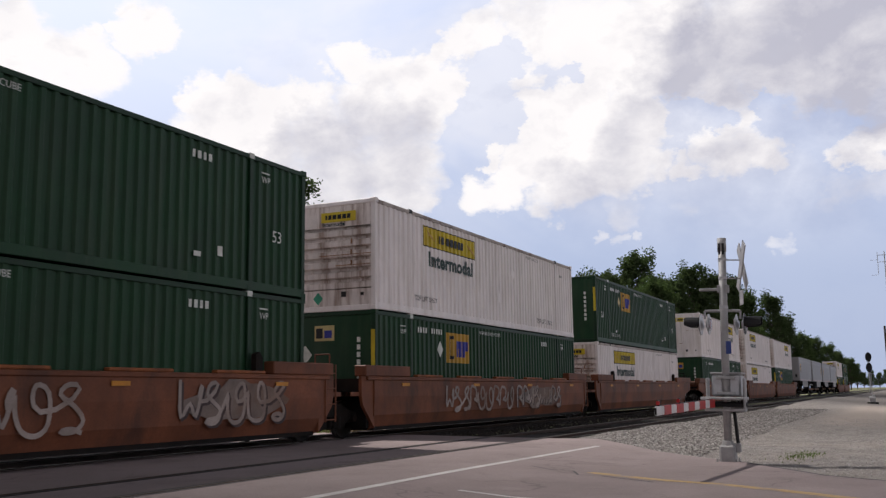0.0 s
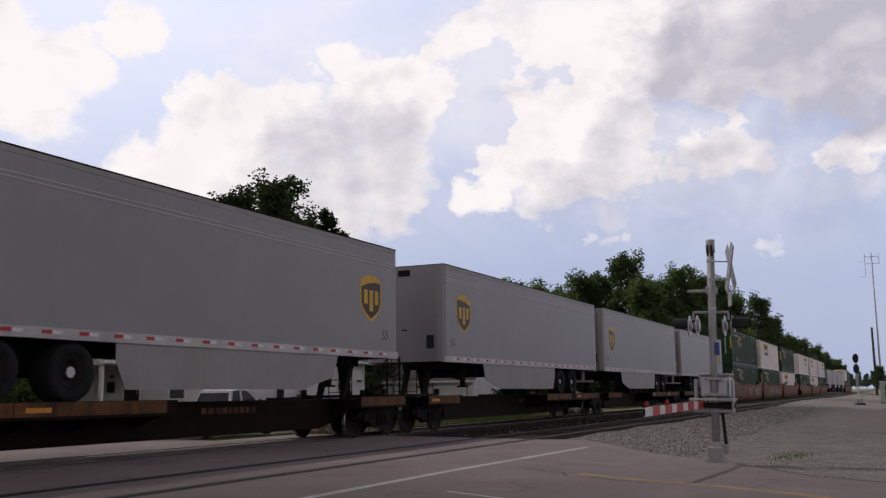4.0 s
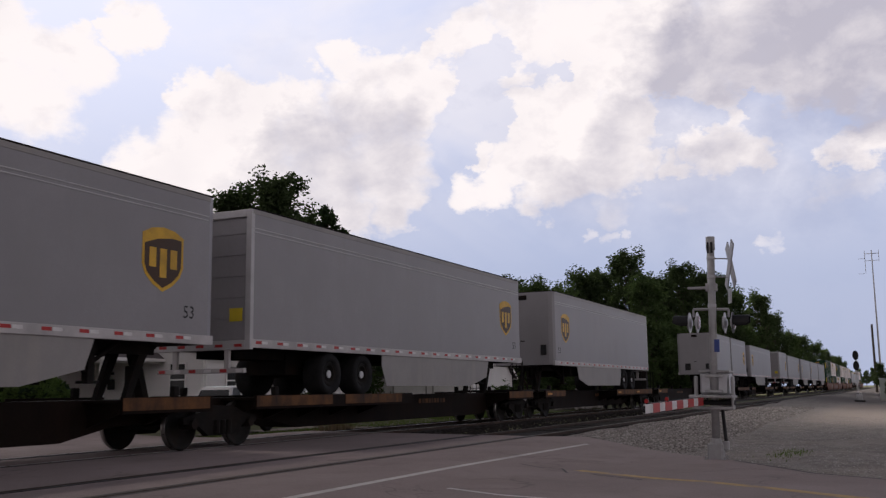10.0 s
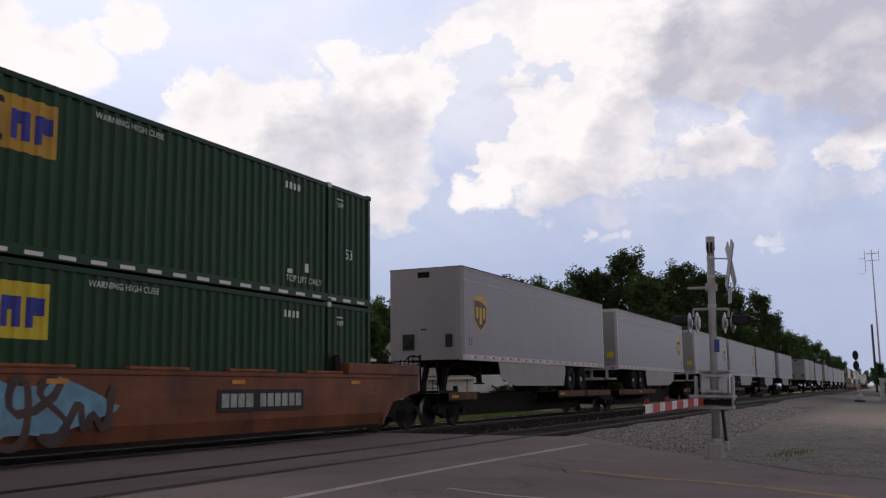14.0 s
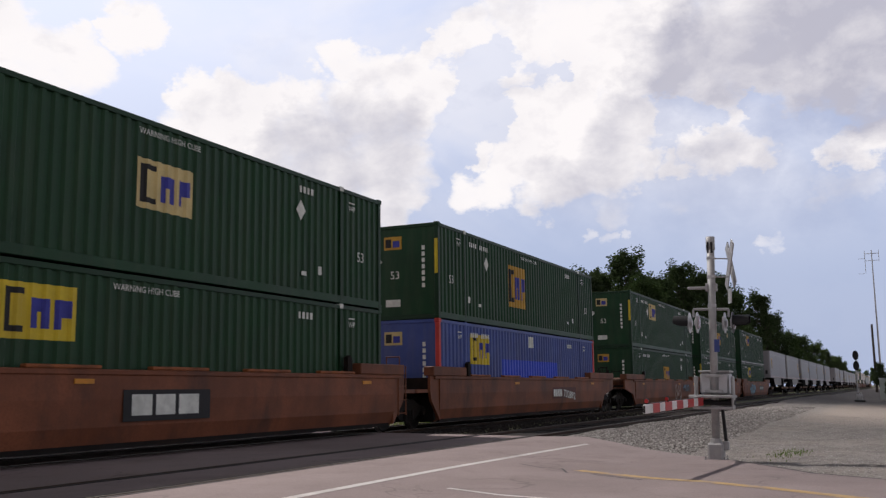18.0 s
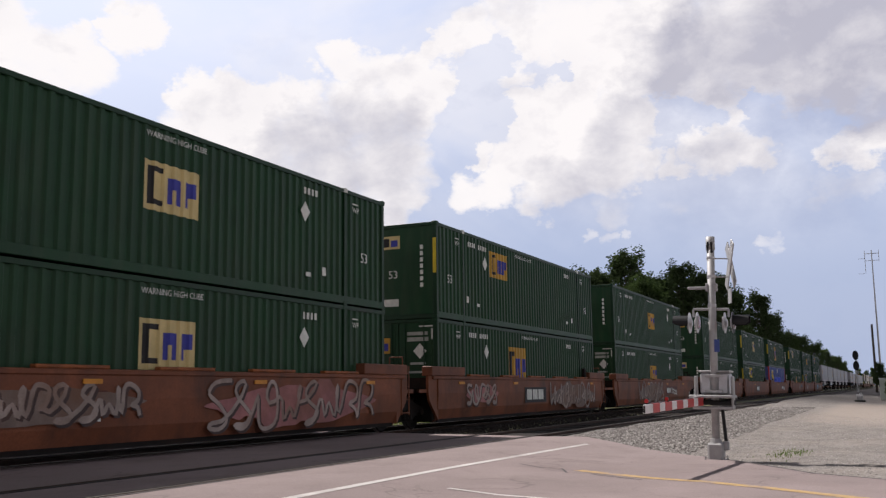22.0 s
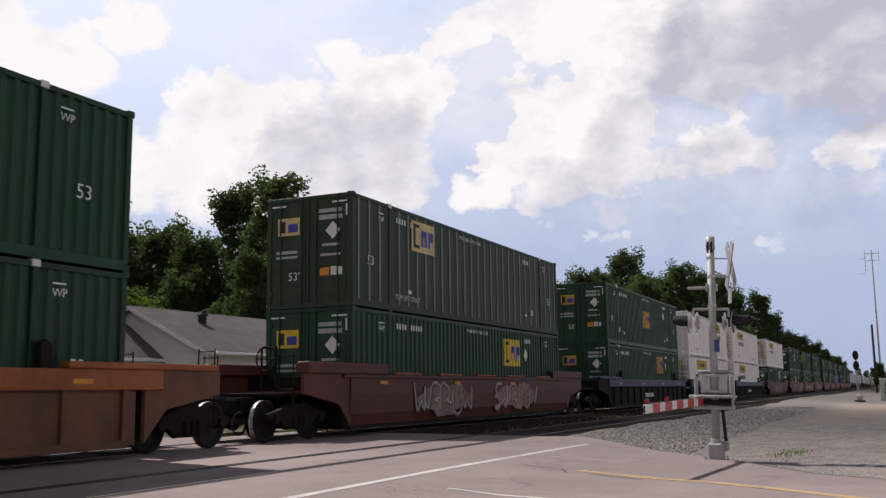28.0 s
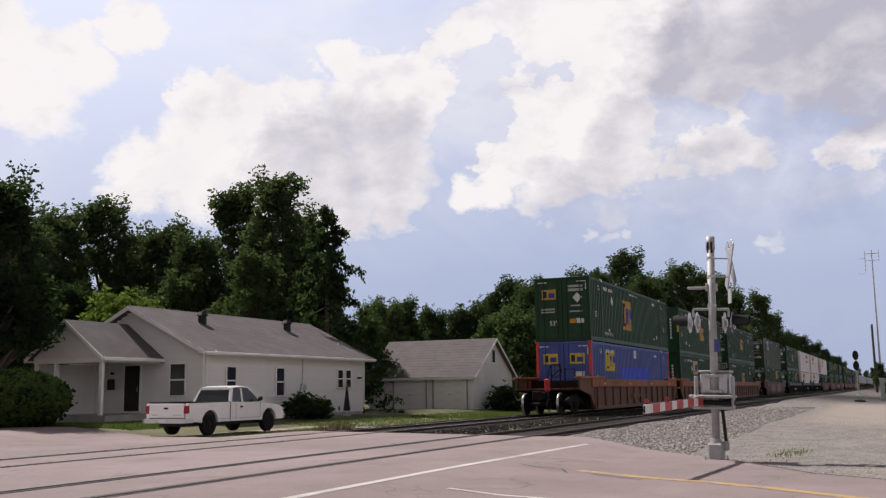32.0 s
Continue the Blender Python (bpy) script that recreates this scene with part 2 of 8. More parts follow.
M_FAINT = mat("worn_dark_lettering", (0.22, 0.21, 0.20), 0.6, 0, 0.2, 3.0, bump=0.02)
M_INK_GREEN = mat("dark_green_lettering", (0.016, 0.038, 0.034), 0.55, 0, 0.15, 3.0, bump=0.02)
M_WTEXT = mat("white_lettering", (0.66, 0.68, 0.64), 0.6, 0, 0.15, 5.0, (0.3, 0.33, 0.3), 0.35, 0.02)
M_WTEXT_OLD = mat("faded_white_lettering", (0.36, 0.38, 0.35), 0.6, 0, 0.2, 5.0, (0.12, 0.15, 0.12), 0.5, 0.02)
M_STEEL = mat("galvanised_steel", (0.40, 0.395, 0.40), 0.6, 0.4, 0.15, 4.0, (0.3, 0.29, 0.28), 0.3, 0.06)
M_ALU = mat("silver_painted_metal", (0.52, 0.52, 0.54), 0.45, 0.35, 0.12, 3.0, (0.28, 0.27, 0.26), 0.3, 0.05)
M_RUST = mat("streaky_rust", (0.30, 0.15, 0.08), 0.85, 0, 0.35, 4.0, (0.5, 0.42, 0.36), 0.5, 0.05)
M_POST = mat("dull_grey_green_post", (0.16, 0.19, 0.15), 0.55, 0.1, 0.15, 1.5, (0.07, 0.08, 0.06), 0.4, 0.05)
M_SILVER = mat("grey_trailer_skin", (0.27, 0.259, 0.272), 0.42, 0.1, 0.08, 0.5, (0.245, 0.235, 0.24), 0.55, 0.03, 25, streak=1.3)
M_SILVER_TRIM = mat("bright_trailer_rail", (0.46, 0.45, 0.46), 0.45, 0.1, 0.1, 1.5, (0.3, 0.29, 0.28), 0.35, 0.03)
M_RAILGREY = mat("grey_trailer_rail", (0.50, 0.475, 0.475), 0.5, 0.05, 0.12, 1.5, (0.16, 0.15, 0.15), 0.5, 0.03)
M_SKIRT = mat("pale_skirt_panel", (0.29, 0.275, 0.27), 0.5, 0, 0.1, 1.0, (0.36, 0.33, 0.30), 0.4, 0.03, streak=2.0)
M_BROWN_LOGO = mat("brown_shield_decal", (0.055, 0.026, 0.012), 0.45, 0, 0.15, 2.0, bump=0.02)
M_GOLD_LOGO = mat("gold_shield_decal", (0.62, 0.36, 0.03), 0.45, 0, 0.2, 2.0, bump=0.02)
M_TYRE = mat("tyre_rubber", (0.016, 0.016, 0.017), 0.85, 0, 0.25, 6.0, (0.05, 0.046, 0.043), 0.3, 0.3, spec=0.15)
# underside shade is put into these two near-black steels, beyond soot and wear
M_UNDER = mat("near_black_steel", (0.012, 0.0105, 0.0098), 0.8, 0.0, 0.35, 3.0, (0.05, 0.025, 0.015), 0.3, 0.25, spec=0.12)
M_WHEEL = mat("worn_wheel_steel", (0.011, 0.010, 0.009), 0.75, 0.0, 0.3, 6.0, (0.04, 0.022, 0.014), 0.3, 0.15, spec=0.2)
M_CARBROWN = mat("rust_brown_car_paint", (0.19, 0.067, 0.033), 0.62, 0, 0.32, 0.6, (0.062, 0.032, 0.024), 0.85, 0.08, 25, streak=0.8)
M_CARBROWN_B = mat("dusty_tan_car_paint", (0.29, 0.095, 0.032), 0.62, 0, 0.28, 0.8, (0.10, 0.042, 0.024), 0.65, 0.08, 25, streak=0.9)
M_CARBROWN_LOW = mat("sooty_brown_car_paint", (0.135, 0.062, 0.038), 0.65, 0, 0.25, 1.0, (0.07, 0.04, 0.03), 0.55, 0.08, 25, streak=1.5)
M_SPINE_PLATE = mat("grimy_brown_plate", (0.12, 0.052, 0.018), 0.75, 0, 0.4, 2.2, (0.018, 0.013, 0.011), 0.9, 0.15, 25, streak=1.6)
M_CARRED = mat("dark_red_car_paint", (0.092, 0.030, 0.022), 0.6, 0, 0.25, 1.0, (0.07, 0.035, 0.03), 0.5, 0.08, 25, streak=1.5)
M_CARBLUE = mat("navy_car_paint", (0.030, 0.036, 0.085), 0.55, 0, 0.22, 1.0, (0.05, 0.045, 0.045), 0.5, 0.08, 25, streak=1.5)
# brown paint darkened to near black to hold the flat cars' deep shade
M_SPINE = mat("shaded_brown_flatcar_paint", (0.011, 0.007, 0.0055), 0.75, 0.0, 0.35, 1.3, (0.020, 0.011, 0.008), 0.5, 0.15, 20, streak=1.5, spec=0.08)
M_ORANGE = mat("amber_reflector", (0.58, 0.25, 0.03), 0.5, 0, 0.15, 4.0, RUSTY, 0.3, 0.02)
M_REDTAPE = mat("red_reflective_tape", (0.44, 0.035, 0.035), 0.4, 0, 0.15, 4.0, bump=0.02)
M_WHITETAPE = mat("white_reflective_tape", (0.68, 0.66, 0.66), 0.4, 0, 0.1, 4.0, bump=0.02)
M_BLACKIRON = mat("black_enamel", (0.018, 0.018, 0.02), 0.55, 0.1, 0.25, 4.0, (0.06, 0.055, 0.05), 0.3, 0.08)
M_RAILHEAD = mat("polished_rail_head", (0.42, 0.40, 0.39), 0.3, 0.9, 0.15, 5.0, bump=0.02)
M_GLASS = glass_mat("dark_window_glass")


# ---------------------------------------------------------------- mesh helpers
CACHE = {}


def mesh_of(bm, name, smooth=False):
    bmesh.ops.recalc_face_normals(bm, faces=bm.faces)
    if smooth:
        for f in bm.faces:
            f.smooth = True
    me = bpy.data.meshes.new(name)
    bm.to_mesh(me)
    bm.free()
    return me


def part(name, data, material, parent=None, label="", at=None, smooth=False):
    """One mesh object under a thing or part. data: a bmesh, or a mesh that is shared."""
    me = data if isinstance(data, bpy.types.Mesh) else mesh_of(data, name, smooth)
    ob = new(name, me)
    if material and not me.materials:
        me.materials.append(material)
    if parent is not None:
        ob.parent = parent
    if at is not None:
        ob.matrix_basis = at
    if label:
        ob["label"] = label
    return ob


def shared(key, build, material, smooth=False):
    """A mesh built once for a key and a material."""
    k = (key, material.name)
    if k not in CACHE:
        me = mesh_of(build(), key if isinstance(key, str) else key[0], smooth)
        me.materials.append(material)
        CACHE[k] = me
    return CACHE[k]


def box(bm, x0, x1, y0, y1, z0, z1, bevel=0.0):
    v = [bm.verts.new((x, y, z)) for x in (x0, x1) for y in (y0, y1) for z in (z0, z1)]
    fs = [bm.faces.new([v[i] for i in q]) for q in ((0, 1, 3, 2), (4, 6, 7, 5), (0, 4, 5, 1), (2, 3, 7, 6), (0, 2, 6, 4), (1, 5, 7, 3))]
    if bevel:
        es = list({e for f in fs for e in f.edges})
        bmesh.ops.bevel(bm, geom=es, offset=bevel, segments=1, affect="EDGES", profile=0.5)
    return bm


def boxes(*rows, bevel=0.0):
    bm = bmesh.new()
    for r in rows:
        box(bm, *r, bevel=bevel)
    return bm


def rod(bm, a, b, r, n=8, r2=None):
    a, b = Vector(a), Vector(b)
    d = b - a
    q = d.to_track_quat("Z", "Y")
    r2 = r if r2 is None else r2
    lo = [bm.verts.new(a + q @ Vector((r * math.cos(2 * math.pi * i / n), r * math.sin(2 * math.pi * i / n), 0))) for i in range(n)]
    hi = [bm.verts.new(b + q @ Vector((r2 * math.cos(2 * math.pi * i / n), r2 * math.sin(2 * math.pi * i / n), 0))) for i in range(n)]
    for i in range(n):
        bm.faces.new((lo[i], lo[(i + 1) % n], hi[(i + 1) % n], hi[i]))
    bm.faces.new(lo[::-1])
    bm.faces.new(hi)
    return bm


def rods(*rows, n=8):
    bm = bmesh.new()
    for r in rows:
        rod(bm, *r, n=n)
    return bm


def ring(bm, c, r, t, axis="Y", n=20, m=6):
    """A torus, as a hand wheel or hose."""
    c = Vector(c)
    rows = []
    for i in range(n):
        a = 2 * math.pi * i / n
        row = []
        for j in range(m):
            b = 2 * math.pi * j / m
            u, w, h = (r + t * math.cos(b)) * math.cos(a), (r + t * math.cos(b)) * math.sin(a), t * math.sin(b)
            p = {"Y": (u, h, w), "X": (h, u, w), "Z": (u, w, h)}[axis]
            row.append(bm.verts.new(c + Vector(p)))
        rows.append(row)
    for i in range(n):
        for j in range(m):
            bm.faces.new((rows[i][j], rows[(i + 1) % n][j], rows[(i + 1) % n][(j + 1) % m], rows[i][(j + 1) % m]))
    return bm


def prism(bm, pts, y0, y1, plane="xz"):
    """Extrudes an outline in the xz (or yz, xy) plane."""
    def put(p, d):
        return {"xz": (p[0], d, p[1]), "yz": (d, p[0], p[1]), "xy": (p[0], p[1], d)}[plane]
    a = [bm.verts.new(put(p, y0)) for p in pts]
    b = [bm.verts.new(put(p, y1)) for p in pts]
    bm.faces.new(a)
    bm.faces.new(b[::-1])
    for i in range(len(pts)):
        j = (i + 1) % len(pts)
        bm.faces.new((a[i], b[i], b[j], a[j]))
    return bm


def prisms(*rows):
    bm = bmesh.new()
    for r in rows:
        prism(bm, *r)
    return bm


def wheel_mesh(r, w, rim=0.6, n=28, tread=False):
    """A wheel with a dished face, axis along y, centred; tread: its rolling surface takes a second material."""
    bm = bmesh.new()
    prof = [(0.0, -w * 0.30), (r * rim * 0.35, -w * 0.36), (r * rim * 0.5, -w * 0.12), (r * rim * 0.92, -w * 0.12), (r * rim, -w * 0.44), (r * 0.93, -w * 0.5), (r, -w * 0.38),
            (r, w * 0.38), (r * 0.93, w * 0.5), (r * rim, w * 0.44), (0.0, w * 0.3)]
    rows = []
    for i in range(n):
        a = 2 * math.pi * i / n
        rows.append([bm.verts.new((p * math.cos(a), y, p * math.sin(a))) for p, y in prof])
    for i in range(n):
        for j in range(len(prof) - 1):
            q = (rows[i][j], rows[(i + 1) % n][j], rows[(i + 1) % n][j + 1], rows[i][j + 1])
            f = bm.faces.new(q)
            if tread and j == 6:
                f.material_index = 1
    bmesh.ops.remove_doubles(bm, verts=bm.verts, dist=1e-5)
    return bm


def text_mesh(body, size, material, bold=0.0):
    """Built-in font lettering as a flat mesh that faces -y, its lower left at the origin."""
    k = ("text", body, size, bold, material.name)
    if k not in CACHE:
        cu = bpy.data.curves.new("lettering", "FONT")
        cu.body, cu.size, cu.offset, cu.resolution_u = body, size, bold, 2
        ob = new("lettering", cu)
        bpy.context.view_layer.update()
        me = bpy.data.meshes.new_from_object(ob.evaluated_get(bpy.context.evaluated_depsgraph_get()))
        bpy.data.objects.remove(ob)
        me.transform(Matrix.Rotation(radians(90), 4, "X"))
        me.materials.clear()
        me.materials.append(material)
        CACHE[k] = me
    return CACHE[k]


def width_of(me):
    return max((v.co.x for v in me.vertices), default=0.0)


# ---------------------------------------------------------------- the train's way
def run(t):
    return 20.2 * t + 0.013 * t * t


TRACK_Y, NEAR_TRACK_Y = 13.345, 8.566
RUN_TIMES = (0, 4, 8, 12, 16, 20, 24, 28, 32)
ROLLING = []


def rolling(ob, x, y, z, turn=0.0):
    """Puts a thing on the train: where it stands at the start."""
    ROLLING.append((ob, x, y, z, turn))
    ob.matrix_basis = pose(x, y, z, 0, 0, turn)
    return ob


# ---------------------------------------------------------------- containers
CL, CW, CH = 16.15, 1.295, 2.896
PITCH_C = 0.272
STEPS = ((0.0, 0.0), (0.085, 0.0), (0.125, 0.045), (0.232, 0.045))


def corrugated(x0, x1, z0, z1, out=0.0, side=-1, base=1.283):
    """A corrugated sheet between x0 and x1; out: how far it lies proud of the wall."""
    xs = []
    k = int(math.floor(x0 / PITCH_C)) - 1
    pts = []
    while k * PITCH_C < x1 + PITCH_C:
        for dx, dy in STEPS:
            pts.append((k * PITCH_C + dx, dy))
        k += 1

    def depth_at(x):
        for (xa, da), (xb, db) in zip(pts, pts[1:]):
            if xa <= x <= xb:
                return da + (db - da) * (x - xa) / max(1e-9, xb - xa)
        return 0.0
    xs = [(x0, depth_at(x0))] + [p for p in pts if x0 < p[0] < x1] + [(x1, depth_at(x1))]
    bm = bmesh.new()
    lo, hi = [], []
    for x, d in xs:
        y = side * (base - d + out)
        lo.append(bm.verts.new((x, y, z0)))
        hi.append(bm.verts.new((x, y, z1)))
    for i in range(len(xs) - 1):
        bm.faces.new((lo[i], lo[i + 1], hi[i + 1], hi[i]))
    return bm


def slats(x, y0, y1, z0, z1, n, depth, sgn):
    """A wall in the yz plane with n horizontal flutes."""
    bm = bmesh.new()
    dz = (z1 - z0) / n
    prof = []
    for i in range(n):
        a = z0 + i * dz
        prof += [(a + dz * 0.0, depth), (a + dz * 0.12, 0.0), (a + dz * 0.62, 0.0), (a + dz * 0.78, depth)]
    prof.append((z1, depth))
    va = [bm.verts.new((x + sgn * d, y0, z)) for z, d in prof]
    vb = [bm.verts.new((x + sgn * d, y1, z)) for z, d in prof]
    for i in range(len(prof) - 1):
        bm.faces.new((va[i], vb[i], vb[i + 1], va[i + 1]))
    return bm


def emblem(parent, x, z, w, h, panel, flat=False):
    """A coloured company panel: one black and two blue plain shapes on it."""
    e = part("emblem_panel", shared(("emblem_panel", round(x, 2), z, w, h), lambda: (boxes((x, x + w, -1.297, -1.293, z, z + h)) if flat else corrugated(x, x + w, z, z + h, 0.004)), panel), panel, parent, "ochre and cream company panel")
    for nm, m, rect in (("emblem_dark", M_BLACK, ((0.08, 0.165, 0.12, 0.90), (0.165, 0.33, 0.79, 0.90), (0.165, 0.33, 0.12, 0.23))), ("emblem_blue", M_INK_BLUE, ((0.40, 0.50, 0.2, 0.74), (0.55, 0.66, 0.2, 0.74), (0.50, 0.55, 0.50, 0.74), (0.72, 0.79, 0.2, 0.74), (0.79, 0.93, 0.42, 0.74)))):
        def joined():
            bm = bmesh.new()
            for x0, x1, z0, z1 in rect:
                one = boxes((x + x0 * w, x + x1 * w, -1.301, -1.2975, z + z0 * h, z + z1 * h)) if flat else corrugated(x + x0 * w, x + x1 * w, z + z0 * h, z + z1 * h, 0.008)
                me = bpy.data.meshes.new("bar")
                one.to_mesh(me)
                one.free()
                bm.from_mesh(me)
                bpy.data.meshes.remove(me)
            return bm
        part(nm, shared((nm, round(x, 2), z, w, h), joined, m), m, e)
    return e


def bars(parent, x, z, widths, h, material, name="lettering_bar", gap=0.07, y=-1.291):
    """Lettering that cannot be read, as plain bars."""
    bm = bmesh.new()
    for w in widths:
        box(bm, x, x + w, y - 0.003, y, z, z + h)
        x += w + gap
    return part(name, bm, material, parent)


def side_text(parent, body, x, z, size, material, y=-1.292, name="lettering"):
    me = text_mesh(body, size, material)
    return part(name, me, material, parent, at=pose(x, y, z))


def diamond(parent, x, z, r, material, y=-1.293):
    bm = bmesh.new()
    prism(bm, [(x - r * 0.8, z), (x, z - r), (x + r * 0.8, z), (x, z + r)], y - 0.003, y)
    return part("warning_diamond", bm, material, parent, "white diamond placard")


def container(paint, frame_paint, label, door_rear, post=None, kind="green", emblems=(), dash=False, rng=None):
    """A 53-foot container; its rear end is at x = 0, its floor at z = 0."""
    c = tagged(new("shipping_container"), label, "container", "containers on the train")
    key = "white" if kind == "white" else "std"
    post = post or frame_paint
    rail = M_WHITE_RAIL if kind == "white" else frame_paint
    if kind == "posts":
        for s in (-1, 1):
            part("side_panel", shared(("flat_side", s), lambda: boxes((0.1, CL - 0.1, s * 1.262 - 0.008, s * 1.262 + 0.008, 0.15, 2.82)), paint), paint, c)
        for i in range(29):
            x = 0.32 + i * (CL - 0.64) / 28
            part("outside_post", shared("outside_post", lambda: boxes((-0.045, 0.045, -1.292, -1.27, 0.16, 2.8), bevel=0.006), M_POST), M_POST, c, "dull metal outside post", at=pose(x, 0, 0))
    else:
        for s in (-1, 1):
            part("side_panel", shared(("side_panel", s), lambda: corrugated(0.12, CL - 0.12, 0.16, 2.80, 0.0, s), paint), paint, c)
    for s in (-1, 1):
        part("top_rail", shared(("top_rail", s), lambda: boxes((0.1, CL - 0.1, min(s * 1.295, s * 1.20), max(s * 1.295, s * 1.20), 2.78, 2.88), bevel=0.008), rail), rail, c)
        part("bottom_rail", shared(("bottom_rail", s), lambda: boxes((0.1, CL - 0.1, min(s * 1.295, s * 1.18), max(s * 1.295, s * 1.18), 0.02, 0.2), bevel=0.008), paint), paint, c)
        for x in (0.0, CL - 0.13):
            part("corner_post", shared(("corner_post", s), lambda: boxes((0, 0.13, min(s * 1.295, s * 1.16), max(s * 1.295, s * 1.16), 0.12, CH - 0.1), (-0.012, 0.165, min(s * 1.302, s * 1.14), max(s * 1.302, s * 1.14), CH - 0.1, CH + 0.02), (-0.012, 0.165, min(s * 1.302, s * 1.14), max(s * 1.302, s * 1.14), 0.0, 0.12), bevel=0.012), post), post, c, at=pose(x, 0, 0))
        for x in (1.93, CL - 2.05):
            lp = part("lift_post", shared(("lift_post", s), lambda: boxes((0, 0.12, min(s * 1.297, s * 1.22), max(s * 1.297, s * 1.22), 0.03, CH), bevel=0.01), frame_paint), frame_paint, c, at=pose(x, 0, 0))
            if s > 0:
                continue
            cast = M_BLACKIRON if kind == "white" else (M_WTEXT if rng.random() < 0.6 else frame_paint)
            part("lift_casting", shared(("lift_casting", s), lambda: boxes((-0.03, 0.15, min(s * 1.303, s * 1.17), max(s * 1.303, s * 1.17), CH - 0.11, CH + 0.015), bevel=0.012), cast), cast, lp)
            part("lower_casting", shared(("lower_casting", s), lambda: boxes((-0.03, 0.15, min(s * 1.303, s * 1.17), max(s * 1.303, s * 1.17), -0.005, 0.11), bevel=0.012), frame_paint), frame_paint, lp)
    part("roof", shared("roof", lambda: boxes((0.06, CL - 0.06, -1.2, 1.2, 2.80, 2.87)), frame_paint), frame_paint, c)
    part("floor", shared("floor_pan", lambda: boxes((0.06, CL - 0.06, -1.2, 1.2, 0.03, 0.14)), M_UNDER), M_UNDER, c)
    for x, sgn, doors in ((0.0, 1, door_rear), (CL, -1, not door_rear)):
        turn = pose(x, 0, 0) if sgn == 1 else pose(x, 0, 0, 0, 0, 180)
        part("end_sill", shared("end_sill", lambda: boxes((0.0, 0.1, -1.17, 1.17, 0.0, 0.14), bevel=0.01), frame_paint), frame_paint, c, at=turn)
        part("end_header", shared("end_header", lambda: boxes((0.0, 0.1, -1.17, 1.17, 2.79, CH), bevel=0.01), frame_paint), frame_paint, c, at=turn)
        if doors and sgn == 1:
            for s in (-1, 1):
                d = part("door", shared(("door", s), lambda: boxes((0.03, 0.07, min(s * 0.015, s * 1.16), max(s * 0.015, s * 1.16), 0.14, 2.79), (0.012, 0.03, min(s * 0.12, s * 1.08), max(s * 0.12, s * 1.08), 0.3, 0.95),
                                                              (0.012, 0.03, min(s * 0.12, s * 1.08), max(s * 0.12, s * 1.08), 1.08, 1.75), (0.012, 0.03, min(s * 0.12, s * 1.08), max(s * 0.12, s * 1.08), 1.88, 2.65)), paint), paint, c, at=turn)
                for y in (0.22, 0.86):
                    part("lock_rod", shared(("lock_rod", s, y), lambda: rods(((-0.012, s * y, 0.1), (-0.012, s * y, 2.84), 0.02), ((-0.02, s * (y - 0.03), 1.02), (-0.02, s * (y + 0.2), 1.0), 0.014)), frame_paint), frame_paint, d, "painted lock rod")
                for z in (0.4, 1.4, 2.5):
                    part("hinge", shared(("hinge", s), lambda: boxes((-0.005, 0.03, min(s * 1.1, s * 1.25), max(s * 1.1, s * 1.25), -0.05, 0.05)), frame_paint), frame_paint, d, at=pose(0, 0, z))
        elif kind == "white":
            part("end_wall", shared("fluted_end", lambda: slats(0.02, -1.17, 1.17, 0.56, 2.22, 6, 0.11, 1), M_WHITE_END), M_WHITE_END, c, at=turn)
        else:
            part("end_wall", shared("flat_end", lambda: boxes((0.04, 0.07, -1.17, 1.17, 0.14, 2.79)), paint), paint, c, at=turn)
    # writing and marks
    if kind == "white":
        for x in emblems:
            p = part("company_panel", shared(("company_panel", x), lambda: corrugated(x, x + 3.68, 2.04, 2.58, 0.004), M_YELLOW), M_YELLOW, c, "yellow company panel with black bars")
            part("panel_border", shared(("panel_border", x), lambda: corrugated(x - 0.03, x + 3.71, 2.01, 2.61, 0.002), M_BLACK), M_BLACK, p)
            bm = bmesh.new()
            for a, b in ((0.95, 1.02), (1.1, 1.27), (1.42, 1.62), (1.68, 1.88), (1.94, 2.13), (2.2, 2.36), (2.42, 2.58)):
                box(bm, x + a * 1.04, x + b * 1.04, -1.297, -1.292, 2.19, 2.42)
            part("company_bar", bm, M_BLACK, p)
            part("scroll", prisms(([(x + 0.2, 2.48), (x + 0.6, 2.3), (x + 0.68, 2.2), (x + 0.3, 2.36)], -1.297, -1.292), ([(x + 3.5, 2.14), (x + 3.1, 2.3), (x + 3.0, 2.42), (x + 3.4, 2.26)], -1.297, -1.292)), M_GOLD, p)
            me = text_mesh("Intermodal", 0.58, M_INK_GREEN, 0.02)
            part("lettering", me, M_INK_GREEN, c, "dark green lettering", at=pose(x + 0.28, -1.290, 1.47) @ Matrix.Diagonal((3.12 / width_of(me), 1, 1, 1)))
        side_text(c, "TOP LIFT ONLY", 2.2, 0.42, 0.2, M_BLACK)
        side_text(c, "TOP LIFT ONLY", 11.9, 0.36, 0.24, M_BLACK)
        bars(c, 13.4 if emblems[0] > 5 else 10.9, 2.60, (0.035,) * 10, 0.11, M_FAINT, gap=0.1)
        for x, sgn in ((0.0, 1), (CL, -1)):
            if sgn == -1 or not door_rear:
                turn = pose(x, 0, 0) if sgn == 1 else pose(x, 0, 0, 0, 0, 180)
                part("end_foot", shared("end_foot", lambda: boxes((0.03, 0.07, -1.17, 1.17, 0.14, 0.56)), M_WHITE_END), M_WHITE_END, c, at=turn)
                part("end_head", shared("end_head", lambda: boxes((0.03, 0.07, -1.17, 1.17, 2.22, 2.79)), M_WHITE_END), M_WHITE_END, c, at=turn)
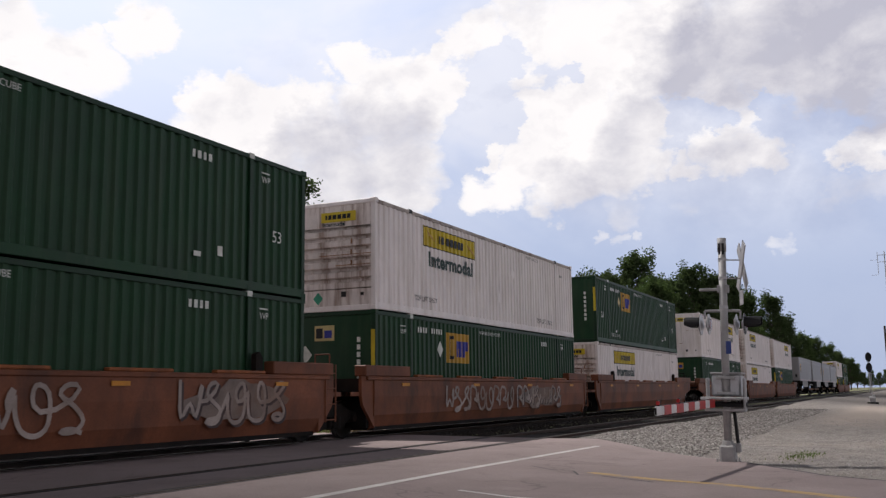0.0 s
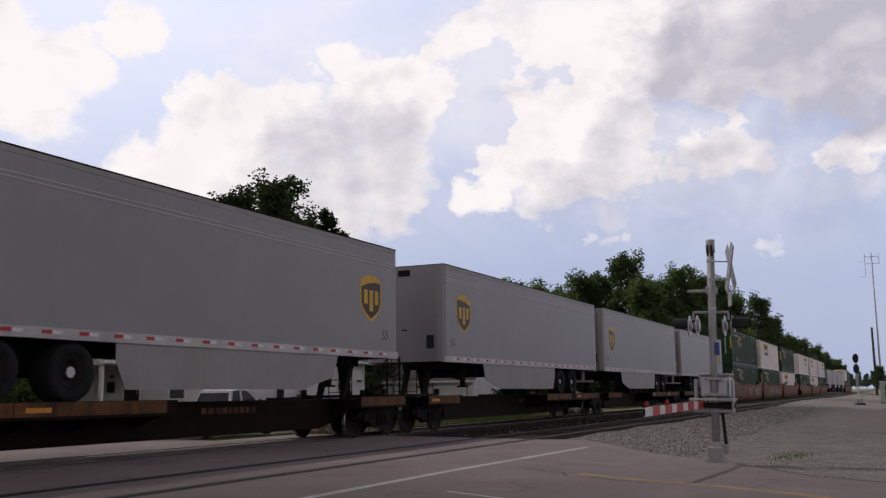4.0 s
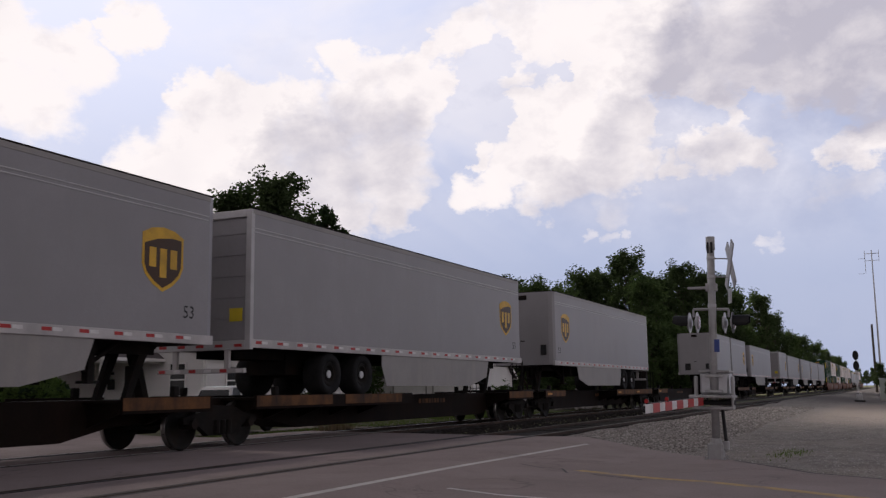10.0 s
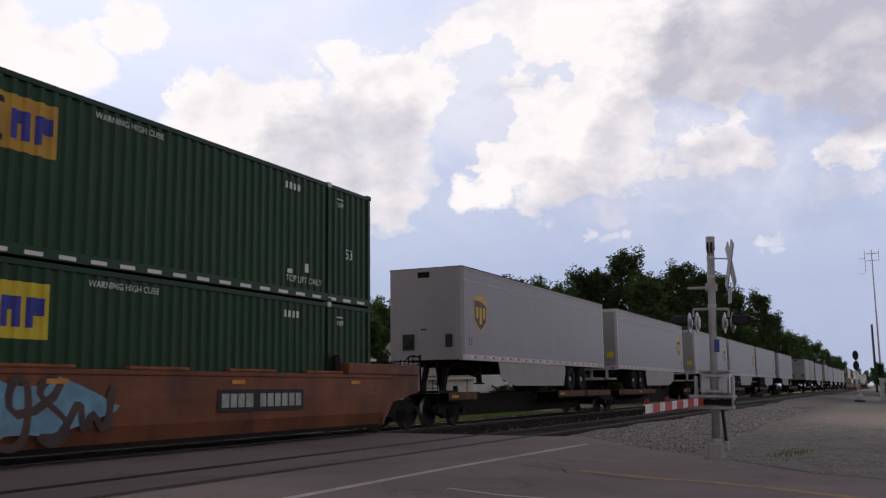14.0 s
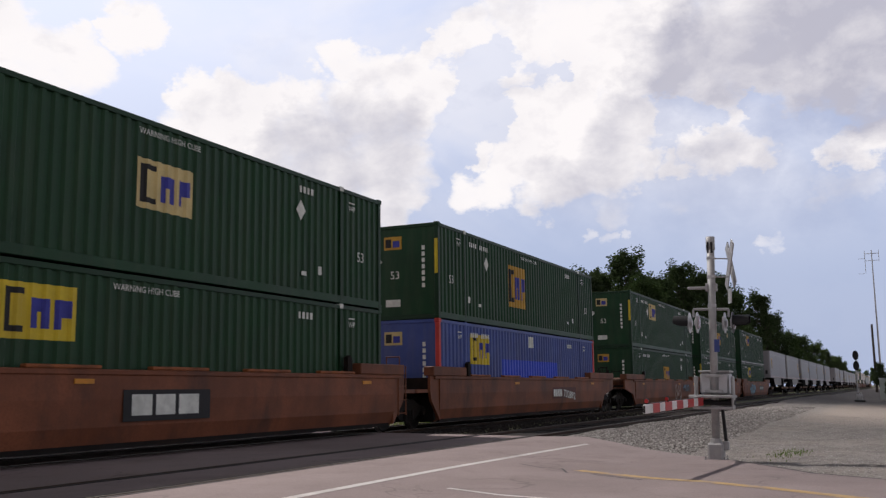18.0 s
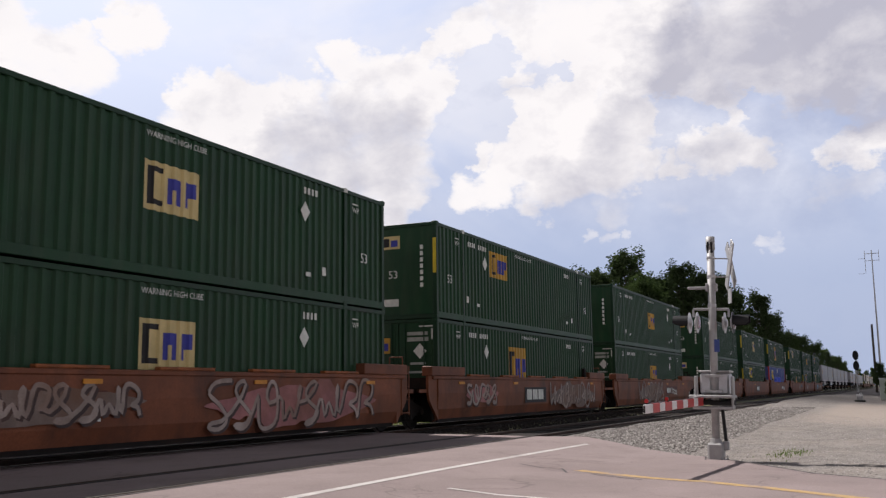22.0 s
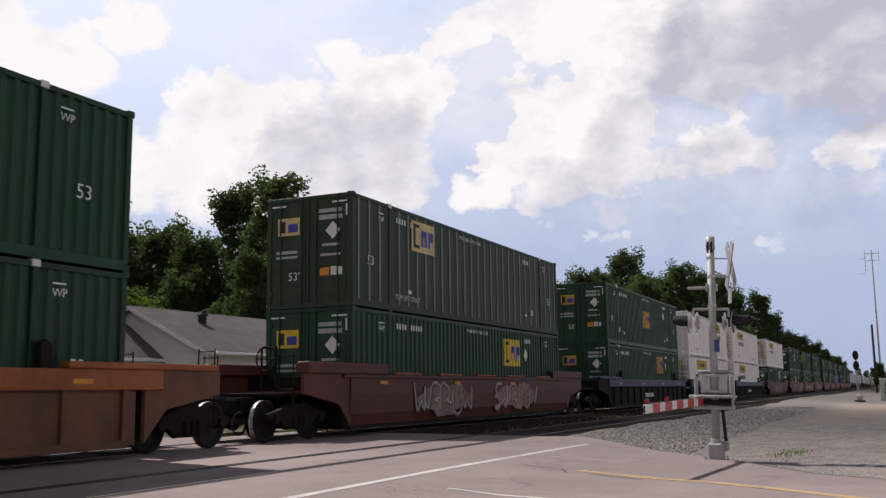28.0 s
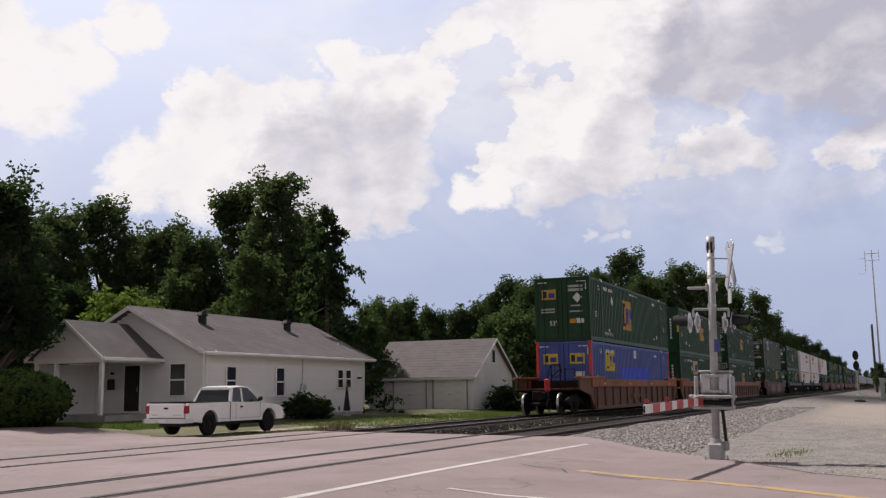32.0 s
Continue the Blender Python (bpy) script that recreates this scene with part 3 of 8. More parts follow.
        e = part("end_panel", boxes((0.0, 0.029, -0.7, 0.35, 2.36, 2.62)), M_YELLOW, c, "yellow end panel")
        bars(e, -0.22, 2.43, (0.06, 0.1, 0.12, 0.12, 0.12, 0.1), 0.12, M_BLACK, "company_bar", 0.03, 0.0).matrix_basis = pose(-0.001, 0, 0, 0, 0, -90)
        if not door_rear:
            me = text_mesh("Intermodal", 0.16, M_INK_GREEN, 0.004)
            part("lettering", me, M_INK_GREEN, c, "dark green lettering", at=pose(0.026, 0.33, 2.25, 0, 0, -90))
            bm = bmesh.new()
            prism(bm, [(0.45, 0.18), (0.6, 0.35), (0.45, 0.52), (0.3, 0.35)], 0.024, 0.029, "yz")
            part("warning_diamond", bm, M_PLACARD, c, "green diamond placard")
        bars(c, 14.6, 2.3, (0.12, 0.1), 0.1, M_FAINT)
        diamond(c, 8.3, 1.0, 0.22, M_WHITE)
        diamond(c, 9.6, 1.9, 0.22, M_WHITE)
        part("vent_square", boxes((-0.008, 0.0, -0.42, -0.28, 0.36, 0.5), (-0.008, 0.0, -0.95, -0.86, 0.38, 0.46)), M_BLACKIRON, c)
        y = rng.uniform(-0.75, -0.35)
        for k in range(3):
            z = 0.60 + 0.277 * rng.randint(0, 5)
            part("rust_streak", boxes((0.013, 0.018, y, y + rng.uniform(0.03, 0.06), z + 0.04, z + 0.17)), M_RUST, c, "rust streak")
        for k in range(3):
            z = 0.595 + 0.277 * rng.randint(1, 5)
            part("rust_streak", boxes((0.013, 0.018, -1.15, -1.15 + rng.uniform(0.5, 2.2), z + 0.034, z + 0.055)), M_RUST, c, "rust streak")
    else:
        for x, z, w, h, pm in emblems:
            emblem(c, x, z, w, h, pm, kind == "posts")
        m = M_WTEXT
        for x in (0.75, CL - 1.25):
            side_text(c, "53", x, 1.12, 0.36, m)
        for x in (1.35, CL - 2.0 + 0.35):
            side_text(c, "WP", x, 2.35, 0.2, m)
            bars(c, x, 2.55, (0.28,), 0.03, m)
        bars(c, 2.35, 2.44, (0.08, 0.1, 0.08, 0.1), 0.15, m)
        bars(c, 3.2, 2.44, (0.08,) * 5, 0.15, m)
        bars(c, 12.3, 2.44, (0.08, 0.1, 0.08, 0.1), 0.15, m)
        if kind != "blue":
            side_text(c, "WARNING HIGH CUBE", 6.6 if emblems and emblems[0][0] < 5 else 7.1, 2.58, 0.165, m)
        side_text(c, "TOP LIFT ONLY", 12.35 if dash else 2.3, 0.34, 0.21, m) if rng.random() < 0.45 or dash else bars(c, 2.2, 0.62, (0.16,), 0.2, m)
        bars(c, 3.05, 0.55, (0.2,), 0.1, m)
        bars(c, 13.1, 0.6, (0.15,), 0.2, m)
        bars(c, 12.4, 0.52, (0.2,), 0.1, m)
        dx = 3.75 if (emblems and emblems[0][0] < 6) else 12.35
        if kind in ("green", "posts"):
            diamond(c, dx, 2.02, 0.24, M_WTEXT if rng.random() < 0.75 else M_CREAM)
        if door_rear:
            bars2 = boxes((-0.004, 0.0, -0.98, -0.3, 2.42, 2.52), (-0.004, 0.0, -1.0, -0.3, 2.24, 2.36), (-0.004, 0.0, -0.9, -0.4, 1.55, 1.62), (-0.004, 0.0, -0.95, -0.35, 1.3, 1.36),
                          (-0.004, 0.0, 0.35, 1.0, 1.42, 1.5), (-0.004, 0.0, 0.35, 1.0, 1.3, 1.36))
            part("lettering_bar", bars2, M_WTEXT_OLD, c) if kind != "blue" else bars2.free()
            e = part("end_panel", boxes((-0.007, -0.001, 0.28, 0.95, 1.9, 2.36)), M_GOLD if not emblems else emblems[0][4], c)
            if kind == "blue":
                e2 = part("end_panel", boxes((-0.007, -0.001, -0.97, -0.3, 1.9, 2.36)), M_YELLOW, c)
                part("emblem_bar", boxes((-0.011, -0.006, -0.53, -0.35, 1.98, 2.28)), M_BLACK, e2)
                part("emblem_bar", boxes((-0.011, -0.006, -0.91, -0.61, 1.98, 2.2)), M_INK_BLUE, e2)
                part("end_label", boxes((-0.011, -0.006, -0.95, -0.55, 1.25, 1.55)), m, c, "white document label")
                return_marks = False
            else:
                return_marks = True
            part("emblem_bar", boxes((-0.011, -0.006, 0.72, 0.9, 1.98, 2.28)), M_BLACK, e)
            part("emblem_bar", boxes((-0.011, -0.006, 0.34, 0.64, 1.98, 2.2)), M_INK_BLUE, e)
            if return_marks:
                bm = bmesh.new()
                prism(bm, [(-0.72, 1.72), (-0.5, 1.95), (-0.72, 2.18), (-0.94, 1.95)], -0.012, -0.008, "yz")
                part("warning_diamond", bm, m, c)
                part("door_label", boxes((-0.012, -0.008, -0.62, -0.34, 0.8, 1.0)), M_ORANGE, c, "orange label")
                part("door_label", boxes((-0.012, -0.008, -1.0, -0.66, 0.8, 1.02)), m, c)
            part("reflector", boxes((-0.012, -0.008, -1.14, -0.7, 2.66, 2.7), (-0.012, -0.008, 0.7, 1.14, 2.66, 2.7), (-0.012, -0.008, -1.15, -1.1, 2.3, 2.6)), m, c)
            me = text_mesh("53'", 0.3, m)
            part("lettering", me, m, c, at=pose(-0.012, 0.62, 0.72, 0, 0, -90))
        elif kind in ("green", "blue", "posts"):
            e = part("end_panel", boxes((0.022, 0.036, -0.05, 0.55, 2.15, 2.55)), M_GOLD if rng.random() < 0.7 else M_CREAM, c)
            part("emblem_bar", boxes((0.016, 0.021, 0.3, 0.5, 2.22, 2.48)), M_BLACK, e)
            part("emblem_bar", boxes((0.016, 0.021, 0.02, 0.25, 2.22, 2.42)), M_INK_BLUE, e)
            me = text_mesh("53", 0.34, m)
            part("lettering", me, m, c, at=pose(0.03, 0.35, 1.25, 0, 0, -90))
            for i in range(9):
                part("lettering_bar", shared("upright_bar", lambda: boxes((0.028, 0.036, -0.83, -0.73, 0.0, 0.13)), m), m, c, at=pose(0, 0, 0.95 + i * 0.19)) if i < 7 else None
            part("end_label", boxes((0.03, 0.036, 0.0, 0.5, 0.4, 0.62)), m, c, "white document label")
            if kind == "green" and rng.random() < 0.7:
                part("reflective_stripe", boxes((-0.006, 0.0, -1.28, -1.17, 1.35, 2.4)), M_YELLOW, c, "yellow corner stripe")
                bm = bmesh.new()
                prism(bm, [(0.85, 1.55), (1.07, 1.8), (0.85, 2.05), (0.63, 1.8)], 0.03, 0.036, "yz")
                part("warning_diamond", bm, m, c)
        if kind == "blue":
            part("repainted_patch", shared("patch", lambda: corrugated(5.1, 10.95, 0.2, 1.82, 0.003), M_BLUE_NEW), M_BLUE_NEW, c, "bright blue repainted patch")
            part("document_plate", shared("plate", lambda: corrugated(7.7, 8.22, 2.3, 2.7, 0.004), M_WTEXT), M_WTEXT, c, "white document plate")
            bars(c, 14.9, 0.5, (0.4,), 0.4, m)
        if dash:
            for i in range(23):
                part("reflective_dash", shared("dash", lambda: boxes((0, 0.36, -1.301, -1.297, 0.05, 0.12)), M_WHITETAPE), M_WHITETAPE, c, at=pose(0.5 + i * 0.68, 0, 0))
    return c


# ---------------------------------------------------------------- rail trucks and cars
def rail_wheel():
    me = shared("rail_wheel", lambda: wheel_mesh(0.46, 0.14, 0.86, 32, True), M_WHEEL, True)
    if len(me.materials) < 2:
        me.materials.append(M_RAILHEAD)
    return me


def truck_set(parent, x, z=0.0):
    """A two-axle rail truck under a car, centred at x."""
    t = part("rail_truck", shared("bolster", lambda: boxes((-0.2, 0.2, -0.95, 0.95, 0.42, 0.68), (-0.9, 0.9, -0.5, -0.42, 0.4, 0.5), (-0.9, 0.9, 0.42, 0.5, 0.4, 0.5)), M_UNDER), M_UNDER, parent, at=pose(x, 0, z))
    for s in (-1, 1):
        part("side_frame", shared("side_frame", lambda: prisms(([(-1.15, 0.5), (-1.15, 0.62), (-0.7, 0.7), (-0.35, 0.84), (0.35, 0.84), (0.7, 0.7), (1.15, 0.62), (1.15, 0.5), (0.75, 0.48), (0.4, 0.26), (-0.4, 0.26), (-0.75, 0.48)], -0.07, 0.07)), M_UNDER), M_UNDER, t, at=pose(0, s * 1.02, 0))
        if s > 0:
            for ax in (-0.89, 0.89):
                part("wheel", rail_wheel(), M_WHEEL, t, at=pose(ax, s * 0.76, 0.46, 0, 0, 180))
            continue
        part("spring_nest", shared("spring_nest", lambda: rods(((-0.18, 0, 0.3), (-0.18, 0, 0.56), 0.075), ((0.0, 0, 0.3), (0.0, 0, 0.56), 0.075), ((0.18, 0, 0.3), (0.18, 0, 0.56), 0.075)), M_UNDER), M_UNDER, t, at=pose(0, s * 1.1, 0))
        for ax in (-0.89, 0.89):
            part("wheel", rail_wheel(), M_WHEEL, t, at=pose(ax, s * 0.76, 0.46, 0, 0, 0 if s < 0 else 180))
            part("bearing_cap", shared("bearing_cap", lambda: rods(((0, -0.1, 0), (0, 0.1, 0), 0.1), n=10), M_UNDER), M_UNDER, t, at=pose(ax, s * 1.06, 0.5))
    for ax in (-0.89, 0.89):
        part("axle", shared("axle", lambda: rods(((0, -1.0, 0), (0, 1.0, 0), 0.075)), M_WHEEL), M_WHEEL, t, at=pose(ax, 0, 0.46))
    return t


def ribbon(pts, r):
    """One flat sprayed line along points of the xz plane, facing -y."""
    bm = bmesh.new()
    prev = None
    P = [Vector((x, 0, z)) for x, z in pts]
    for i, p in enumerate(P):
        d = (P[min(i + 1, len(P) - 1)] - P[max(i - 1, 0)]).normalized()
        n = Vector((-d.z, 0, d.x)) * r
        pair = (bm.verts.new(p + n), bm.verts.new(p - n))
        if prev:
            bm.faces.new((prev[0], prev[1], pair[1], pair[0]))
        prev = pair
    return bm


def letter_line(rng, w, h):
    """A run of joined, made-up loops and bars, as sprayed letters are drawn in one go."""
    n = max(3, int(w / (h * 0.68)))
    pts = []
    for k in range(n):
        x0, cw = k * w / n, w / n * 0.9
        kind, lean = rng.randint(0, 3), rng.uniform(-0.08, 0.22) * h
        path = {0: ((0.0, 0.05), (0.06, 0.95), (0.5, 0.98), (0.95, 0.8), (0.85, 0.5), (0.3, 0.45), (0.9, 0.4), (0.98, 0.05)),
                1: ((0.1, 0.9), (0.0, 0.5), (0.12, 0.1), (0.6, 0.02), (0.98, 0.2), (0.95, 0.85), (0.6, 0.98), (0.4, 0.6), (0.9, 0.1)),
                2: ((0.0, 0.98), (0.1, 0.05), (0.45, 0.6), (0.8, 0.02), (0.98, 0.98), (0.75, 0.7), (0.98, 0.1)),
                3: ((0.95, 0.9), (0.3, 0.98), (0.05, 0.7), (0.5, 0.52), (0.95, 0.3), (0.6, 0.02), (0.0, 0.12), (0.5, 0.2), (1.0, 0.05))}[kind]
        raw = [(x0 + (a + rng.uniform(-0.08, 0.08)) * cw + lean * b, min(max((b + rng.uniform(-0.06, 0.06)) * h, 0.03), h - 0.03)) for a, b in path]
        for (xa, za), (xb, zb) in zip(raw, raw[1:]):
            pts += [(xa + (xb - xa) * f, za + (zb - za) * f) for f in (0.0, 0.35, 0.7)]
    # round the corners
    for _ in range(2):
        pts = [pts[0]] + [((a[0] + 2 * b[0] + c[0]) / 4, (a[1] + 2 * b[1] + c[1]) / 4) for a, b, c in zip(pts, pts[1:], pts[2:])] + [pts[-1]]
    return pts


SPRAY = [mat("spray_grey", (0.20, 0.155, 0.135), 0.7, 0, 0.35, 1.2, RUSTY, 0.7, 0.02), mat("spray_pink", (0.34, 0.15, 0.15), 0.7, 0, 0.3, 1.2, RUSTY, 0.6, 0.02),
         mat("spray_blue", (0.16, 0.34, 0.46), 0.7, 0, 0.25, 2.0, RUSTY, 0.3, 0.02), mat("spray_dark", (0.07, 0.05, 0.05), 0.7, 0, 0.25, 2.0, RUSTY, 0.3, 0.02),
         mat("spray_white", (0.36, 0.30, 0.27), 0.7, 0, 0.3, 1.5, RUSTY, 0.6, 0.02)]


def end_gear(parent, x, sgn, z, paint, brake):
    """Coupler end: draft sill, coupler, ladder, brake wheel and hoses."""
    at = pose(x, 0, 0, 0, 0, 0 if sgn > 0 else 180)
    part("draft_sill", shared("draft_sill", lambda: boxes((-0.6, 1.1, -0.25, 0.25, 0.62, 0.98), (-0.6, 0.7, -1.3, 1.3, 1.0, 1.08), bevel=0.015), M_UNDER), M_UNDER, parent, at=at)
    part("coupler", shared("coupler", lambda: boxes((1.1, 1.62, -0.13, 0.13, 0.7, 0.95), (1.55, 1.86, -0.2, 0.16, 0.64, 1.0), bevel=0.03), M_UNDER), M_UNDER, parent, at=at)
    for s in (-1, 1):
        part("ladder", shared(("ladder", s), lambda: rods(((0.6, s * 1.25, 0.4), (0.6, s * 1.25, 1.95), 0.016), ((0.6, s * 0.85, 0.4), (0.6, s * 0.85, 1.95), 0.016), *[((0.6, s * 0.85, q), (0.6, s * 1.25, q), 0.012) for q in (0.45, 0.8, 1.15, 1.5, 1.9)]), M_UNDER), M_UNDER, parent, at=at)
    part("air_hose", shared("air_hose", lambda: ring(bmesh.new(), (1.35, 0.35, 0.42), 0.24, 0.025, "Y", 16, 5), M_BLACKIRON), M_BLACKIRON, parent, at=at)
    if brake:
        b = part("brake_stand", shared("brake_stand", lambda: rods(((0.2, 0.5, 1.05), (0.2, 0.5, 2.15), 0.03), ((0.2, 0.1, 1.05), (0.2, 0.1, 2.1), 0.025), ((0.2, 0.1, 1.6), (0.2, 0.5, 1.9), 0.02), ((0.2, 0.1, 2.1), (0.2, 0.5, 2.1), 0.02)), M_UNDER), M_UNDER, parent, at=at)
        part("brake_wheel", shared("brake_wheel", lambda: ring(rods(((0.3, 0.02, 1.85), (0.3, 0.58, 1.85), 0.012), ((0.3, 0.3, 1.57), (0.3, 0.3, 2.13), 0.012)), (0.3, 0.3, 1.85), 0.28, 0.018, "X"), M_UNDER), M_UNDER, b)


def well_car(kind, rng, first, last, label, number=""):
    """One well unit; the container in it starts at x = 0. first, last: coupler at the front or rear end."""
    paint = {"smooth": M_CARBROWN, "rib": M_CARBROWN_B, "red": M_CARRED, "blue": M_CARBLUE}[kind]
    c = tagged(new("well_car"), label, "rail car", "cars of the train")
    ribbed = kind in ("rib", "blue")
    lower = {"blue": M_UNDER, "rib": M_CARBROWN_LOW}.get(kind, paint)
    x0, x1 = -0.75, CL + 0.75
    for s in (-1, 1):
        def side():
            bm = bmesh.new()
            if ribbed:
                box(bm, x0 + 0.6, x1 - 0.6, min(s * 1.43, s * 1.39), max(s * 1.43, s * 1.39), 0.22, 1.25)
            else:
                prism(bm, [(s * 1.49, 1.5), (s * 1.50, 1.0), (s * 1.47, 0.55), (s * 1.36, 0.24), (s * 1.28, 0.2), (s * 1.30, 0.3), (s * 1.42, 0.6), (s * 1.45, 1.0), (s * 1.43, 1.5)], x0 + 0.35, x1 - 0.35, "yz")
            return bm
        part("side_sheet", shared(("side_sheet", kind, s), side, lower), lower, c)
        part("top_chord", shared(("top_chord", ribbed, s), lambda: boxes((x0, x1, min(s * 1.52, s * 1.36), max(s * 1.52, s * 1.36), 1.15 if ribbed else 1.40, 1.5), bevel=0.02), paint), paint, c)
        if ribbed:
            part("bottom_chord", shared(("bottom_chord", s), lambda: boxes((x0 + 0.8, x1 - 0.8, min(s * 1.49, s * 1.34), max(s * 1.49, s * 1.34), 0.18, 0.32), bevel=0.015), lower), lower, c)
            for i in range(13 if s < 0 else 0):
                x = 0.15 + i * (CL - 0.3) / 12
                part("side_rib", shared(("side_rib", s), lambda: boxes((-0.06, 0.06, min(s * 1.50, s * 1.43), max(s * 1.50, s * 1.43), 0.3, 1.24), bevel=0.012), lower), lower, c, at=pose(x, 0, 0))
        for sg, xe, cpl in ((-1, x0, last), (1, x1, first)):
            reach = 1.55 if cpl else 0.12
            part("end_step", shared(("end_step", s, ribbed, sg, cpl), lambda: boxes((min(0, -sg * (2.2 + reach)), max(0, -sg * (2.2 + reach)), min(s * 1.53, s * 1.2), max(s * 1.53, s * 1.2), 1.503, 1.62 if ribbed else 1.77), bevel=0.02), paint), paint, c, at=pose(xe + sg * reach, 0, 0))
            part("end_web", shared(("end_web", s, sg, cpl), lambda: prisms(([(0, 1.5), (sg * (0.5 + reach), 1.5), (sg * (0.5 + reach), 1.05), (sg * 0.55, 0.8), (0, 0.24)], min(s * 1.46, s * 1.38), max(s * 1.46, s * 1.38))), lower), lower, c, at=pose(xe + (-sg * 0.4), 0, 0))
            if kind == "blue" or rng.random() < 0.5:
                part("corner_guide", shared(("corner_guide", s), lambda: prisms(([(-0.12, 1.5), (0.12, 1.5), (0.1, 1.85), (0.0, 1.95), (-0.12, 1.9)], min(s * 1.46, s * 1.34), max(s * 1.46, s * 1.34))), M_UNDER), M_UNDER, c, at=pose(xe + (-sg * 2.6), 0, 0))
        for i in range(4 if s < 0 else 0):
            part("reflector", shared(("reflector", s), lambda: boxes((0, 0.42, min(s * 1.522, s * 1.526), max(s * 1.522, s * 1.526), 1.40, 1.47) if ribbed else (0, 0.42, min(s * 1.515, s * 1.528), max(s * 1.515, s * 1.528), 1.26, 1.34)), M_ORANGE), M_ORANGE, c, "amber reflector", at=pose(1.0 + i * 4.6, 0, 0)) if rng.random() < 0.7 else None
    part("well_floor", shared("well_floor", lambda: boxes((x0 + 0.5, x1 - 0.5, -1.38, 1.38, 0.18, 0.27)), M_UNDER), M_UNDER, c)
    for sg, xe in ((-1, -0.5), (1, CL + 0.5)):
        part("bulkhead", shared(("bulkhead", sg), lambda: boxes((min(0, sg * 0.12), max(0, sg * 0.12), -1.38, 1.38, 0.25, 1.45)), M_UNDER), M_UNDER, c, at=pose(xe, 0, 0))
        ep = part("end_platform", shared(("end_platform", sg), lambda: boxes((min(0, sg * 1.2), max(0, sg * 1.2), -1.4, 1.4, 1.02, 1.12)), paint), paint, c, at=pose(xe + sg * 0.12, 0, 0))
        part("draft_beam", shared(("draft_beam", sg), lambda: boxes((min(0, sg * 1.25), max(0, sg * 1.25), -0.3, 0.3, 0.6, 1.016)), M_UNDER), M_UNDER, ep)
    if last:
        truck_set(c, -2.05)
        end_gear(c, -1.9, -1, 0, paint, True)
        if kind == "smooth":
            part("air_reservoir", shared("air_reservoir", lambda: rod(rod(rods(((-1.35, -1.05, 1.42), (-1.35, 0.35, 1.42), 0.19), n=16), (-1.35, -1.05, 1.42), (-1.35, -1.13, 1.42), 0.19, 16, 0.1), (-1.35, 0.35, 1.42), (-1.35, 0.43, 1.42), 0.19, 16, 0.1), M_CARBROWN_LOW), M_CARBROWN_LOW, c, "brown air reservoir tank")
    else:
        truck_set(c, -1.67)
    if first:
        truck_set(c, CL + 2.05)
        end_gear(c, CL + 1.9, 1, 0, paint, rng.random() < 0.5)
    else:
        part("grab_rail", shared("grab_rail", lambda: rods(((0, -1.2, 1.1), (0, -1.2, 2.0), 0.018), ((0, -0.8, 1.1), (0, -0.8, 2.0), 0.018), ((0, -1.2, 2.0), (0, -0.8, 2.0), 0.018), ((0, -1.2, 1.55), (0, -0.8, 1.55), 0.015)), paint), paint, c, at=pose(CL + 1.2, 0, 0))
        part("side_ladder", shared("side_ladder", lambda: rods(((0, -1.47, 0.45), (0, -1.47, 1.75), 0.02), ((0.42, -1.47, 0.45), (0.42, -1.47, 1.75), 0.02), *[((0, -1.47, q), (0.42, -1.47, q), 0.014) for q in (0.5, 0.85, 1.2, 1.55)]), paint), paint, c, at=pose(CL + 0.62, 0, 0))
    for i in range(0 if ribbed else 5):
        part("top_ledge", shared("top_ledge", lambda: boxes((0, 1.55, -1.515, -1.37, 1.503, 1.565), bevel=0.015), M_CARBROWN_B), M_CARBROWN_B, c, at=pose(1.9 + i * 2.75, 0, 0))
    y = -1.512 if not ribbed else -1.437
    if not ribbed:
        if number == "panel":
            p = part("company_panel", boxes((6.7, 8.98, y - 0.004, y, 0.62, 1.16)), M_BLACK, c, "black company panel with white bars")
            bars(p, 6.9, 0.72, (0.5, 0.5, 0.55), 0.36, M_WTEXT, "lettering_bar", 0.1, y - 0.005)
        elif number:
            digits, at = number
            ink = M_WTEXT if digits else M_WTEXT_OLD
            part("number_patch", boxes((at - 0.12, at + 2.85, y - 0.003, y, 0.72, 1.15)), M_CARRED if digits else M_BLACK, c, "dark painted patch behind the car number")
            bars(c, at, 0.80, (0.22, 0.2, 0.2, 0.24), 0.27, ink, "lettering_bar", 0.05, y - 0.004)
            if digits:
                me = text_mesh(digits, 0.38, M_WTEXT, 0.008)
                part("lettering", me, M_WTEXT, c, "white car number", at=pose(at + 1.22, y - 0.006, 0.80) @ Matrix(((1.5 / width_of(me), 0, 0.2, 0), (0, 1, 0, 0), (0, 0, 1, 0), (0, 0, 0, 1))))
            else:
                bars(c, at + 1.25, 0.80, (0.2,) * 6, 0.27, ink, "lettering_bar", 0.06, y - 0.004)
    else:
        bars(c, 6.2, 0.62, (0.2, 0.2, 0.2, 0.2, 0.06, 0.2, 0.2, 0.2), 0.2, M_WTEXT if kind == "blue" else M_CARBROWN, "lettering_bar", 0.06, y - 0.066)
    return c


